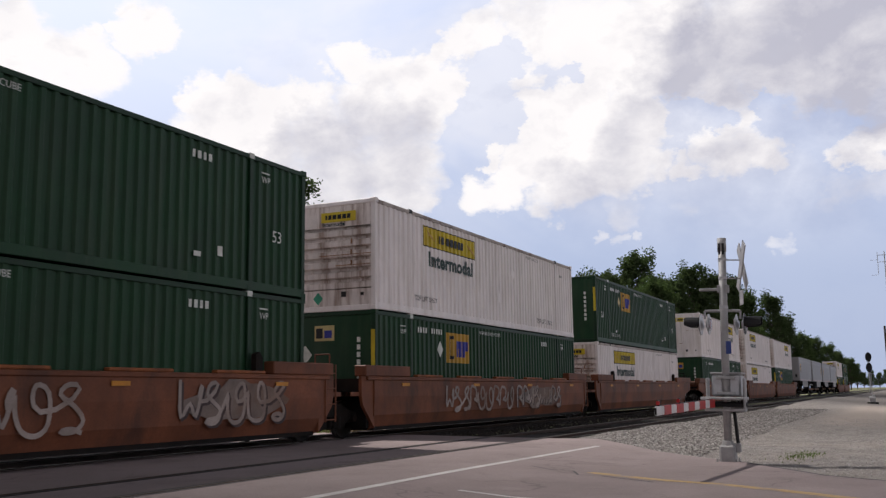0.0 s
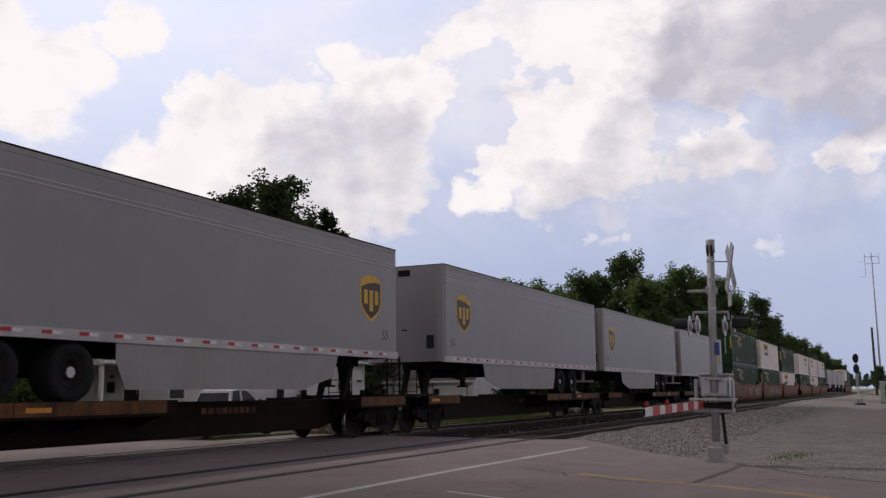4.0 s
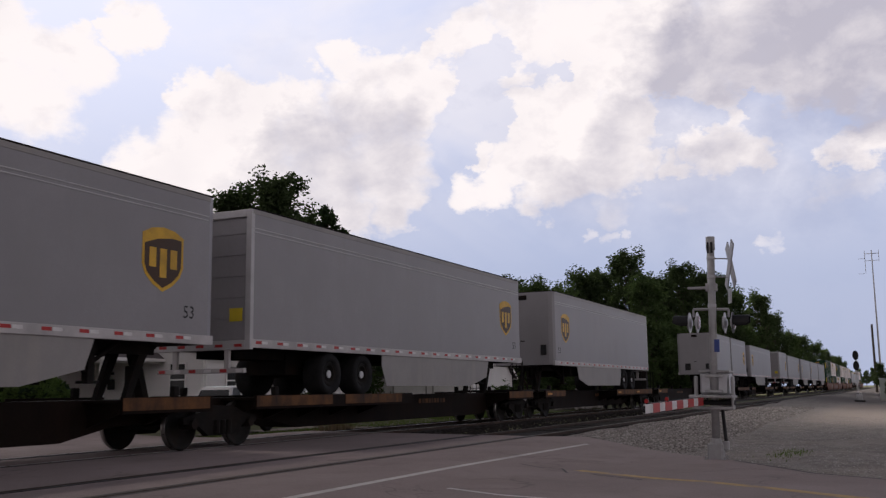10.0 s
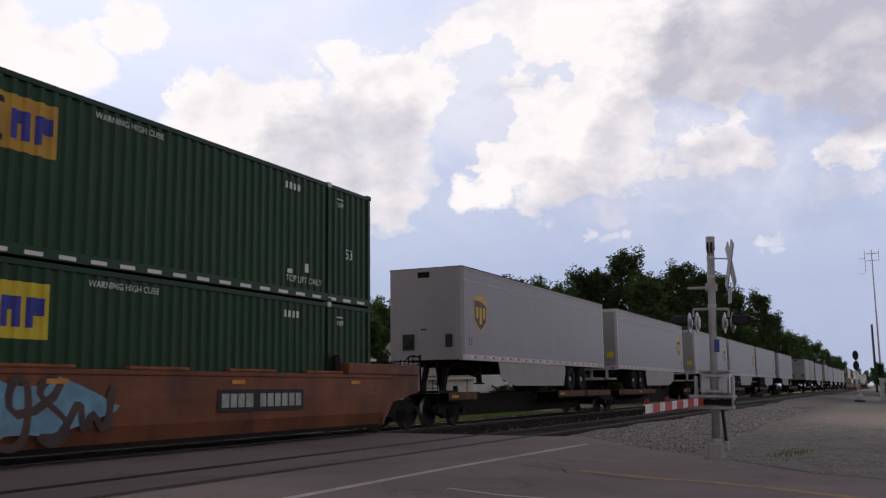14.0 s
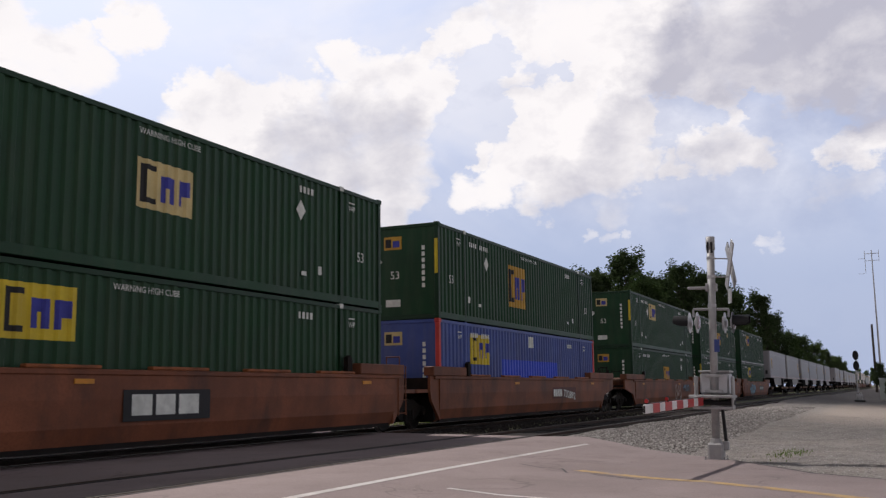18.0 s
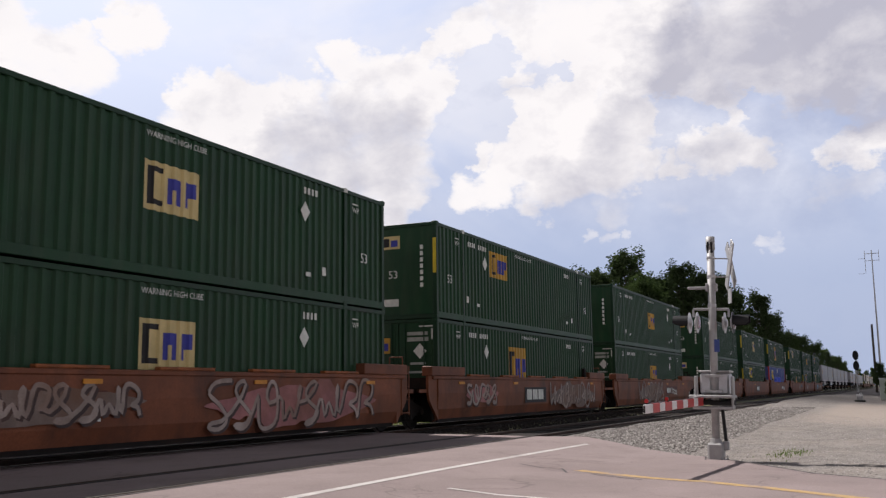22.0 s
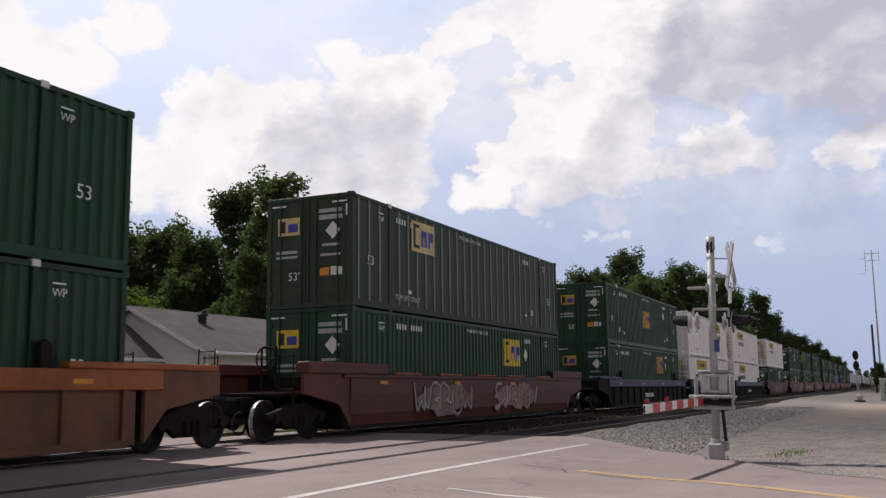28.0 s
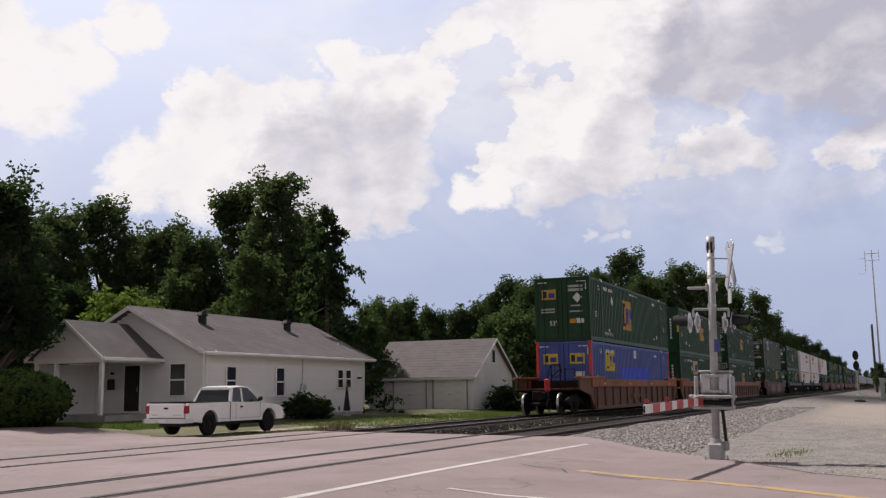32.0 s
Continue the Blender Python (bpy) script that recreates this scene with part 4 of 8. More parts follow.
def fill_shape(rng, w, h):
    """The sprayed ground of the letters: one patch with an uneven upper and lower edge."""
    bm = bmesh.new()
    n = max(6, int(w / 0.22))
    lo, hi, a, b = [], [], 0.1, 0.9
    for i in range(n + 1):
        if i % 3 == 0:
            a, b = rng.uniform(0.0, 0.2), rng.uniform(0.78, 1.0)
        x = i * w / n
        edge = min(1.0, 3.0 * min(i + 0.6, n - i + 0.6) / n)
        lo.append(bm.verts.new((x, 0, h * (0.5 - (0.5 - a) * edge))))
        hi.append(bm.verts.new((x + 0.1 * b, 0, h * (0.5 + (b - 0.5) * edge))))
    for i in range(n):
        bm.faces.new((lo[i], lo[i + 1], hi[i + 1], hi[i]))
    return bm


def graffiti(car, rng, x, w, z, h, colour):
    fill = {0: 0, 1: 1, 2: 2, 3: 3, 4: 0}[colour]
    edge = {0: 4, 1: 4, 2: 3, 3: 0, 4: 4}[colour]
    line = letter_line(rng, w, h)
    if colour != 4:
        part("graffiti", fill_shape(rng, w, h), SPRAY[fill], car, "sprayed graffiti ground", at=pose(x, -1.522, z))
        part("graffiti_shadow", ribbon([(a + 0.05, b - 0.04) for a, b in line], 0.05), SPRAY[3], car, "dark sprayed shadow of the letters", at=pose(x, -1.5235, z))
    return part("graffiti_outline", ribbon(line, 0.042), SPRAY[edge], car, "sprayed graffiti outline", at=pose(x, -1.5255, z))


# ---------------------------------------------------------------- road trailers on flat cars
def shield(parent, x, z, s):
    """A brown shield with a gold top and three plain gold bars; s: the side it faces."""
    y = s * 1.302
    def build(pts, a, b):
        return prisms((pts, min(s * a, s * b), max(s * a, s * b)))
    out = [(0.0, 1.05), (0.0, 0.48), (0.08, 0.3), (0.28, 0.13), (0.55, 0.0), (0.82, 0.13), (1.02, 0.3), (1.1, 0.48), (1.1, 1.05), (0.85, 1.16), (0.55, 1.2), (0.25, 1.16)]
    ins = [(0.06, 0.86), (0.06, 0.49), (0.13, 0.34), (0.31, 0.19), (0.55, 0.07), (0.79, 0.19), (0.97, 0.34), (1.04, 0.49), (1.04, 1.0), (0.8, 1.02), (0.4, 0.97)]
    e = part("shield_emblem", shared(("shield", s), lambda: build(out, 1.297, 1.301), M_GOLD_LOGO), M_GOLD_LOGO, parent, "gold and brown shield emblem", at=pose(x, 0, z))
    part("shield_field", shared(("shield_field", s), lambda: build(ins, 1.301, 1.304), M_BROWN_LOGO), M_BROWN_LOGO, e)
    for i, (a, b, c, d) in enumerate(((0.18, 0.36, 0.44, 0.80), (0.46, 0.64, 0.26, 0.80), (0.74, 0.92, 0.44, 0.80))):
        part("shield_bar", shared(("shield_bar", s, i), lambda: boxes((a, b, min(s * 1.304, s * 1.307), max(s * 1.304, s * 1.307), c, d)), M_GOLD_LOGO), M_GOLD_LOGO, e)


def trailer(length, label, rng, skirts=True, seen=-1):
    """A van trailer: doors at x = 0, nose at x = length, standing on z = 0."""
    L = length
    t = tagged(new("van_trailer"), label, "trailer", "trailers on the train")
    z0, z1 = 1.08, 3.95 if L > 12 else 4.12
    for s in (-1, 1):
        part("side_wall", shared(("side_wall", L, s), lambda: boxes((0.08, L - 0.22, min(s * 1.295, s * 1.25), max(s * 1.295, s * 1.25), z0 + 0.1, z1 - 0.1)), M_SILVER), M_SILVER, t)
        part("top_rail", shared(("t_top_rail", L, s), lambda: boxes((0.05, L - 0.2, min(s * 1.302, s * 1.2), max(s * 1.302, s * 1.2), z1 - 0.10, z1), bevel=0.004), M_SKIRT), M_SKIRT, t)
        for k in (0.42, 0.50):
            part("skin_bead", shared(("skin_bead", L, s, k), lambda: boxes((0.1, L - 0.25, min(s * 1.306, s * 1.295), max(s * 1.306, s * 1.295), z1 - k, z1 - k + 0.025), bevel=0.004), M_SILVER_TRIM), M_SILVER_TRIM, t)
        part("bottom_rail", shared(("t_bottom_rail", L, s), lambda: boxes((0.05, L - 0.05, min(s * 1.304, s * 1.2), max(s * 1.304, s * 1.2), z0 - 0.06, z0 + 0.12), bevel=0.006), M_RAILGREY), M_RAILGREY, t)
        if s != seen:
            continue
        n = int(L / 0.78)
        for i in range(n):
            part("red_marker", shared(("red_marker", s), lambda: boxes((0, 0.2, min(s * 1.305, s * 1.309), max(s * 1.305, s * 1.309), z0 + 0.02, z0 + 0.08)), M_REDTAPE), M_REDTAPE, t, "red reflective marker", at=pose(0.2 + i * 0.78, 0, 0))
            part("white_marker", shared(("white_marker", s), lambda: boxes((0, 0.2, min(s * 1.305, s * 1.309), max(s * 1.305, s * 1.309), z0 + 0.02, z0 + 0.08)), M_WHITETAPE), M_WHITETAPE, t, "white reflective marker", at=pose(0.42 + i * 0.78, 0, 0))
        shield(t, L - 2.08, z0 + 0.86, s)
        if L > 12:
            me = text_mesh("53", 0.34, M_BLACK)
            part("lettering", me, M_BLACK, t, at=pose(L - 0.95, -1.300, z0 + 0.42) if s < 0 else pose(L - 0.5, 1.300, z0 + 0.42, 0, 0, 180))
            if skirts:
                part("side_skirt", shared(("side_skirt", L, s), lambda: prisms(([(5.75, z0 - 0.06), (5.75, 0.72), (6.0, 0.22), (L - 4.6, 0.22), (L - 3.3, 0.5), (L - 3.1, z0 - 0.06)], min(s * 1.27, s * 1.255), max(s * 1.27, s * 1.255))), M_SKIRT), M_SKIRT, t, "pale side skirt")
    part("roof", shared(("t_roof", L), lambda: boxes((0.05, L - 0.1, -1.2, 1.2, z1 - 0.06, z1 - 0.01)), M_SILVER_TRIM), M_SILVER_TRIM, t)
    part("floor", shared(("t_floor", L), lambda: boxes((0.05, L - 0.05, -1.2, 1.2, z0 - 0.05, z0 + 0.05), (0.5, L - 0.8, -0.5, -0.4, z0 - 0.25, z0 - 0.05), (0.5, L - 0.8, 0.4, 0.5, z0 - 0.25, z0 - 0.05)), M_UNDER), M_UNDER, t)
    nose = part("nose", shared(("nose", L), lambda: prisms(([(L - 0.22, -1.295), (L - 0.06, -1.24), (L, -1.08), (L, 1.08), (L - 0.06, 1.24), (L - 0.22, 1.295)], z0 - 0.04, z1 - 0.005, "xy")), M_SILVER), M_SILVER, t)
    part("hose_plate", shared(("hose_plate", L), lambda: boxes((L, L + 0.05, -0.75, -0.35, z0 + 0.28, z0 + 0.78), bevel=0.01), M_BLACKIRON), M_BLACKIRON, nose, "dark hose connection plate")
    part("hose_box", shared(("hose_box", L), lambda: boxes((L + 0.05, L + 0.13, -0.68, -0.45, z0 + 0.38, z0 + 0.62), bevel=0.01), M_BLACKIRON), M_BLACKIRON, nose)
    part("side_box", shared(("side_box", L), lambda: boxes((L, L + 0.04, 0.75, 0.98, z0 + 0.35, z0 + 0.75), bevel=0.01), M_BLACKIRON), M_BLACKIRON, nose)
    part("marker_lamp", shared(("marker_lamp", L), lambda: boxes((L, L + 0.04, -0.2, 0.2, z1 - 0.3, z1 - 0.12), bevel=0.01), M_UNDER), M_UNDER, nose)
    part("nose_clip", shared(("nose_clip", L), lambda: boxes((L, L + 0.03, -0.1, 0.1, z0 + 0.9, z0 + 0.94), bevel=0.01), M_UNDER), M_UNDER, nose)
    part("rear_frame", shared(("rear_frame", z1), lambda: boxes((0, 0.12, -1.3, -1.16, z0 - 0.1, z1), (0, 0.12, 1.16, 1.3, z0 - 0.1, z1), (0, 0.12, -1.16, 1.16, z1 - 0.16, z1), (0, 0.12, -1.16, 1.16, z0 - 0.1, z0 + 0.1), bevel=0.01), M_SILVER_TRIM), M_SILVER_TRIM, t)
    d = part("rear_door", shared(("rear_door", z1), lambda: boxes((0.085, 0.1, -1.15, 1.15, z0 + 0.1, z1 - 0.16)), M_SILVER), M_SILVER, t, "ribbed roll-up door")
    for i in range(6):
        part("door_slat", shared("door_slat", lambda: boxes((0.07, 0.085, -1.15, 1.15, 0.0, 0.43)), M_SILVER), M_SILVER, d, at=pose(0, 0, z0 + 0.11 + i * 0.45))
    part("door_label", boxes((0.055, 0.07, -1.05, -0.72, z0 + 0.5, z0 + 0.78)), M_YELLOW, d, "yellow warning label")
    g = part("bumper", shared("t_bumper", lambda: boxes((0.0, 0.1, -1.15, 1.15, 0.5, 0.6), (0.02, 0.1, -0.75, -0.63, 0.6, z0 - 0.1), (0.02, 0.1, 0.63, 0.75, 0.6, z0 - 0.1), bevel=0.006), M_RAILGREY), M_RAILGREY, t, "grey underrun guard")
    for i in range(6):
        part("tape_stripe", shared("guard_tape", lambda: boxes((-0.004, 0.0, -1.13, -0.95, 0.515, 0.585)), M_REDTAPE if i % 2 else M_WHITETAPE), None, g, at=pose(0, i * 0.41, 0))
    for i in range(5):
        part("tape_stripe", shared("tape_stripe", lambda: boxes((-0.004, 0.0, -1.1, -0.9, z0 - 0.04, z0 + 0.02)), M_REDTAPE), M_REDTAPE, t, at=pose(0, i * 0.5, 0))
    # added near-black strip paints the backlit shade line along the roof's edge
    part("roof_edge", shared(("roof_edge", L), lambda: boxes((0.06, L - 0.15, -1.304, -1.27, z1 + 0.002, z1 + 0.03), (0.06, L - 0.15, 1.27, 1.304, z1 + 0.002, z1 + 0.03), (L - 0.15, L - 0.1, -1.27, 1.27, z1 + 0.002, z1 + 0.03)), M_UNDER), M_UNDER, t, "added dark strip for the backlit shade along the roof edge")
    axles = (3.3, 4.85) if L > 12 else (1.7,)
    for x in axles:
        for s in (-1, 1):
            w = part("wheel", shared("tyre", lambda: wheel_mesh(0.5, 0.5, 0.58), M_TYRE, True), M_TYRE, t, "black rubber tyre", at=pose(x, s * 0.98, 0.505, 0, 0, 0 if s < 0 else 180))
            part("rim", shared("rim", lambda: ring(wheel_mesh(0.27, 0.2, 0.75, 20), (0, -0.1, 0), 0.27, 0.02, "Y", 20, 5), M_WHEEL, True), M_WHEEL, w, at=pose(0, -0.1, 0))
            part("hub", shared("hub", lambda: rods(((0, -0.2, 0), (0, 0.05, 0), 0.09), n=12), M_ALU), M_ALU, w)
    part("running_gear", shared(("running_gear", L), lambda: boxes((axles[0] - 0.9, axles[-1] + 0.7, -0.55, 0.55, 0.5, z0 - 0.1), *[(a - 0.07, a + 0.07, -0.9, 0.9, 0.43, 0.57) for a in axles]), M_UNDER), M_UNDER, t)
    part("subframe", shared(("subframe", L), lambda: boxes((L - 4.7, L - 3.0, -1.0, 1.0, 0.62, z0 - 0.06), bevel=0.02), M_UNDER), M_UNDER, t)
    for s in (-1, 1):
        part("landing_leg", shared(("landing_leg", L, s), lambda: boxes((L - 2.75, L - 2.6, s * 0.72 - 0.07, s * 0.72 + 0.07, 0.32, z0), (L - 2.82, L - 2.53, s * 0.72 - 0.14, s * 0.72 + 0.14, 0.28, 0.33)), M_UNDER), M_UNDER, t)
    part("leg_brace", shared(("leg_brace", L), lambda: rods(((L - 2.68, -0.72, 0.5), (L - 2.68, 0.72, 1.0), 0.035), ((L - 2.68, 0.72, 0.5), (L - 2.68, -0.72, 1.0), 0.035), ((L - 2.68, 0.72, 0.45), (L - 3.6, 0.5, 1.05), 0.045), ((L - 2.68, -0.72, 0.45), (L - 3.6, -0.5, 1.05), 0.045), ((L - 2.68, -0.72, 0.6), (L - 1.75, -0.5, 1.05), 0.04), ((L - 2.68, 0.72, 0.6), (L - 1.75, 0.5, 1.05), 0.04)), M_UNDER), M_UNDER, t)
    return t


def spine_car(length, first, last, hitches, wheel_decks, rng, label):
    """One flat unit for trailers; x from 0 (rear) to length. hitches: (x, up) of the trailer stands."""
    L = length
    c = tagged(new("spine_car"), label, "rail car", "cars of the train")
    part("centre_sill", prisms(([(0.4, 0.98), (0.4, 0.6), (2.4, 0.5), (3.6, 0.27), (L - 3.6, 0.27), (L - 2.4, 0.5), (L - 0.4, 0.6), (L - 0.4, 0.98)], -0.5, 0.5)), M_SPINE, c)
    spans = [(0.7, 3.1), (L - 3.1, L - 0.7)]
    for a, b in sorted(wheel_decks):
        a, b = max(a, 0.9), min(b, L - 0.9)
        if a < spans[0][1] + 0.4:
            spans[0] = (0.7, max(b, spans[0][1]))
        elif b > spans[-1][0] - 0.4:
            spans[-1] = (min(a, spans[-1][0]), L - 0.7)
        else:
            spans.insert(1, (a, b))
    for a, b in spans:
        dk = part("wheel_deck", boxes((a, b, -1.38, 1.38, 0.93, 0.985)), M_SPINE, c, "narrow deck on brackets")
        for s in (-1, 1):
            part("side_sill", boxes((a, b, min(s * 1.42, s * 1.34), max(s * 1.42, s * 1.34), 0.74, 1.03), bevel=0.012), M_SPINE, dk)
        n = max(1, int((b - a) / 2.9))
        w = (b - a) / n
        for i in range(n):
            k = w * rng.uniform(0.8, 0.995)
            part("deck_plate", boxes((a + i * w, a + i * w + k, -1.437, -1.423, 0.80, 1.02)), M_SPINE_PLATE, dk, "rust-brown side plate")
            if rng.random() < 0.3:
                part("reflector", shared("s_reflector", lambda: boxes((0, 0.5, -1.444, -1.439, 0.86, 0.94)), M_ORANGE), M_ORANGE, dk, "amber reflector", at=pose(a + i * w + 0.2, 0, 0))
        for i in range(int((b - a) / 1.4) + 1):
            x = a + 0.15 + i * 1.4
            if x < b - 0.1:
                part("deck_bracket", shared("deck_bracket", lambda: prisms(([(-1.34, 0.93), (-0.5, 0.93), (-0.5, 0.5), (-1.34, 0.8)], -0.04, 0.04, "yz")), M_SPINE), M_SPINE, dk, at=pose(x, 0, 0))
    bars(c, L * 0.55, 0.72, (0.16, 0.18, 0.18, 0.18, 0.1, 0.16, 0.16, 0.16, 0.16), 0.13, M_SPINE_PLATE, "lettering_bar", 0.05, -0.502)
    for x, up in hitches:
        if up:
            h = part("hitch_stand", shared("hitch_up", lambda: prisms(([(0.35, 0.98), (0.5, 0.98), (0.16, 1.98), (0.0, 1.98)], -0.1, 0.1)), M_UNDER), M_UNDER, c, at=pose(x, 0, 0))
            for q in (-0.36, 0.36):
                part("hitch_strut", shared("hitch_strut", lambda: prisms(([(-0.5, 0.98), (-0.35, 0.98), (0.12, 1.98), (-0.12, 1.98)], -0.06, 0.06)), M_UNDER), M_UNDER, h, at=pose(0, q, 0))
            part("hitch_head", shared("hitch_head", lambda: boxes((-0.32, 0.32, -0.42, 0.42, 1.95, 2.02), bevel=0.02), M_UNDER), M_UNDER, h)
        else:
            h = part("hitch_stand", shared("hitch_raised", lambda: prisms(([(0.0, 0.98), (0.6, 0.98), (0.5, 1.95), (0.42, 2.2), (0.12, 2.2)], -0.45, 0.45)), M_UNDER), M_UNDER, c, "empty raised trailer hitch", at=pose(x, 0, 0))
            part("hitch_strut", prisms(([(1.9, 0.98), (2.25, 0.98), (0.55, 1.9), (0.52, 1.6)], -0.12, 0.12)), M_UNDER, h)
    for x in (1.6, L - 1.6):
        for q in (-1.24, 1.24):
            part("tie_post", shared("tie_post", lambda: boxes((-0.08, 0.08, -0.06, 0.06, 1.03, 1.22), bevel=0.02), M_UNDER), M_UNDER, c, at=pose(x, q, 0))
    if last:
        truck_set(c, 1.5)
        end_gear(c, 0.9, -1, 0, M_SPINE, True)
    else:
        truck_set(c, 0.0)
    if first:
        truck_set(c, L - 1.5)
        end_gear(c, L - 0.9, 1, 0, M_SPINE, False)
    return c


# ---------------------------------------------------------------- the consist, from the head to the tail
G4, G7, G10, BIG = (4.27, 1.65, 1.55, 0.88), (7.33, 1.12, 1.57, 0.88), (10.3, 1.6, 1.55, 0.93), (5.78, 0.78, 1.8, 1.48)
BL, G7C = (2.4, 1.6, 1.6, 0.95), (7.08, 1.22, 1.57, 0.92)
PAINTS = {"g": (M_GREEN, M_GREEN_DARK, "dark green corrugated 53-foot container with white lettering"), "w": (M_WHITE, M_WHITE, "white ribbed 53-foot container with a yellow panel"),
          "b": (M_BLUE, M_BLUE, "faded blue container with red corner posts"), "p": (M_GREEN_OLD, M_GREEN_OLD, "dull olive container with dull metal outside posts")}
# start of the lower container, car kind, coupler at the front, at the rear, upper and lower: (paint, doors to the rear, emblems, dashes)
GO, CR = M_GOLD, M_CREAM
HEAD_STACKS = [
    (219.6, "smooth", 1, 0, ("g", 0, G7, GO), ("g", 0, G4, GO)), (200.2, "smooth", 0, 1, ("w", 0, 2.77, 0), ("g", 0, G4, GO)),
    (103.2, "smooth", 1, 0, ("w", 0, 9.6, 0), ("g", 0, G4, GO)), (83.8, "smooth", 0, 0, ("w", 0, 2.77, 0), ("w", 0, 2.77, 0)), (64.3, "smooth", 0, 1, ("w", 1, 9.6, 0), ("g", 0, G7, GO)),
    (40.6, "smooth", 1, 0, ("g", 0, G4, GO), ("w", 0, 2.7, 0)), (21.1, "smooth", 0, 0, ("w", 0, 2.77, 0), ("g", 0, G4, GO)), (1.75, "smooth", 0, 1, ("g", 0, G4, GO), ("g", 0, G4, GO)),
]
MIDDLE_STACKS = [
    (-280.1, "smooth", 1, 0, ("g", 0, G4, GO, 1), ("g", 0, G4, M_YELLOW)), (-299.6, "smooth", 0, 0, ("g", 0, G7, GO), ("g", 0, G4, GO)), (-319.1, "smooth", 0, 1, ("g", 0, G4, CR), ("g", 0, G7, GO)),
    (-342.3, "smooth", 1, 0, ("g", 0, BIG, GO), ("b", 0, BL, M_YELLOW)), (-362.0, "smooth", 0, 0, ("g", 0, G7C, CR), ("g", 0, G4, M_YELLOW)), (-381.4, "smooth", 0, 1, ("g", 0, G4, GO), ("g", 0, G4, M_YELLOW)),
    (-405.4, "smooth", 1, 0, ("g", 0, G7, GO), ("g", 1, G7, GO)), (-425.3, "smooth", 0, 0, ("g", 0, G4, GO), ("g", 1, BIG, GO)), (-444.7, "smooth", 0, 1, ("g", 1, G7C, CR), ("g", 1, G7C, CR)),
]
TAIL_STACKS = [
    (-468.6, "red", 1, 1, ("w", 0, 2.77, 0), ("g", 1, G10, CR)),
    (-492.35, "blue", 1, 0, ("w", 0, 2.77, 0), ("w", 0, 2.85, 0)), (-511.9, "blue", 0, 0, ("w", 1, 9.6, 0), ("w", 0, 2.74, 0)), (-531.7, "blue", 0, 1, ("g", 1, G7, GO), ("g", 1, G10, GO)),
    (-555.3, "red", 1, 1, ("p", 1, (3.27, 1.8, 1.5, 0.88), CR), ("g", 1, G10, M_YELLOW)),
    (-579.2, "rib", 1, 0, ("g", 1, G7, GO), ("g", 1, G7, GO)), (-598.8, "rib", 0, 0, ("g", 0, G7, GO), ("g", 0, G4, CR)), (-618.4, "rib", 0, 1, ("g", 1, BIG, GO), ("b", 1, BL, M_YELLOW)),
]
CAR_NUMBERS = {-405.4: ("727292", 10.25), -280.1: ("", 9.9), -362.0: "panel", -425.3: "panel", -342.3: ("732892", 9.75), -381.4: ("732892", 2.75), -444.7: ("727292", 3.3)}
CAR_LABEL = {"smooth": "rust-brown smooth-sided well car with graffiti", "rib": "tan-brown ribbed well car", "red": "dark red graffitied well car", "blue": "navy blue ribbed well car"}
# graffiti by car: start, width, foot, height, colour
TAGS = {1.75: ((7.6, 2.2, 0.45, 0.9, 4), (11.8, 3.4, 0.5, 0.9, 0)), 21.1: ((3.6, 5.2, 0.5, 0.8, 4), (9.2, 4.5, 0.5, 0.8, 0)), -280.1: ((2.9, 4.2, 0.28, 1.15, 2),),
        -299.6: ((2.0, 3.0, 0.5, 0.8, 0),), -319.1: ((9.0, 2.0, 0.35, 1.0, 4), (11.4, 2.4, 0.8, 0.5, 2)), -405.4: ((3.6, 5.8, 0.25, 1.2, 0),), -425.3: ((9.4, 6.0, 0.3, 1.1, 0), (1.5, 2.6, 0.6, 0.7, 1)),
        -444.7: ((8.6, 6.6, 0.3, 1.1, 1), (2.0, 5.0, 0.6, 0.7, 0)), -468.6: ((3.5, 6.8, 0.35, 0.95, 3), (3.7, 6.6, 0.4, 0.85, 0)), -555.3: ((3.0, 4.0, 0.35, 1.0, 0), (8.6, 4.2, 0.4, 0.95, 1))}
rng = random.Random(7)
BED, DECK = 0.295, 0.995


def load(spec, x, z):
    code, doors, where, panel = spec[:4]
    paint, frame_paint, label = PAINTS[code]
    kind = {"g": "green", "w": "white", "b": "blue", "p": "posts"}[code]
    ems = (where,) if code == "w" else ((*where, panel),)
    c = container(paint, frame_paint, label, bool(doors), M_RED if code == "b" else None, kind, ems, len(spec) > 4, rng)
    return rolling(c, x, TRACK_Y, z)


for x, kind, first, last, upper, lower in HEAD_STACKS + MIDDLE_STACKS + TAIL_STACKS:
    car = rolling(well_car(kind, rng, first, last, CAR_LABEL[kind], CAR_NUMBERS.get(x, "")), x, TRACK_Y, 0.0)
    for tag in TAGS.get(x, ()):
        graffiti(car, rng, *tag)
    if x == TAIL_STACKS[-1][0]:
        marker = part("end_marker", boxes((-3.86, -3.7, -0.58, -0.38, 1.0, 1.5), bevel=0.03), M_REDTAPE, car, "red end-of-train marker box")
        part("marker_post", rods(((-3.67, -0.48, 0.8), (-3.67, -0.48, 1.75), 0.03), n=8), M_BLACKIRON, marker)
        part("marker_lens", rods(((-3.88, -0.48, 1.38), (-3.86, -0.48, 1.38), 0.06), n=14), M_REDTAPE, marker)
    load(lower, x, BED)
    load(upper, x, BED + CH + 0.012)

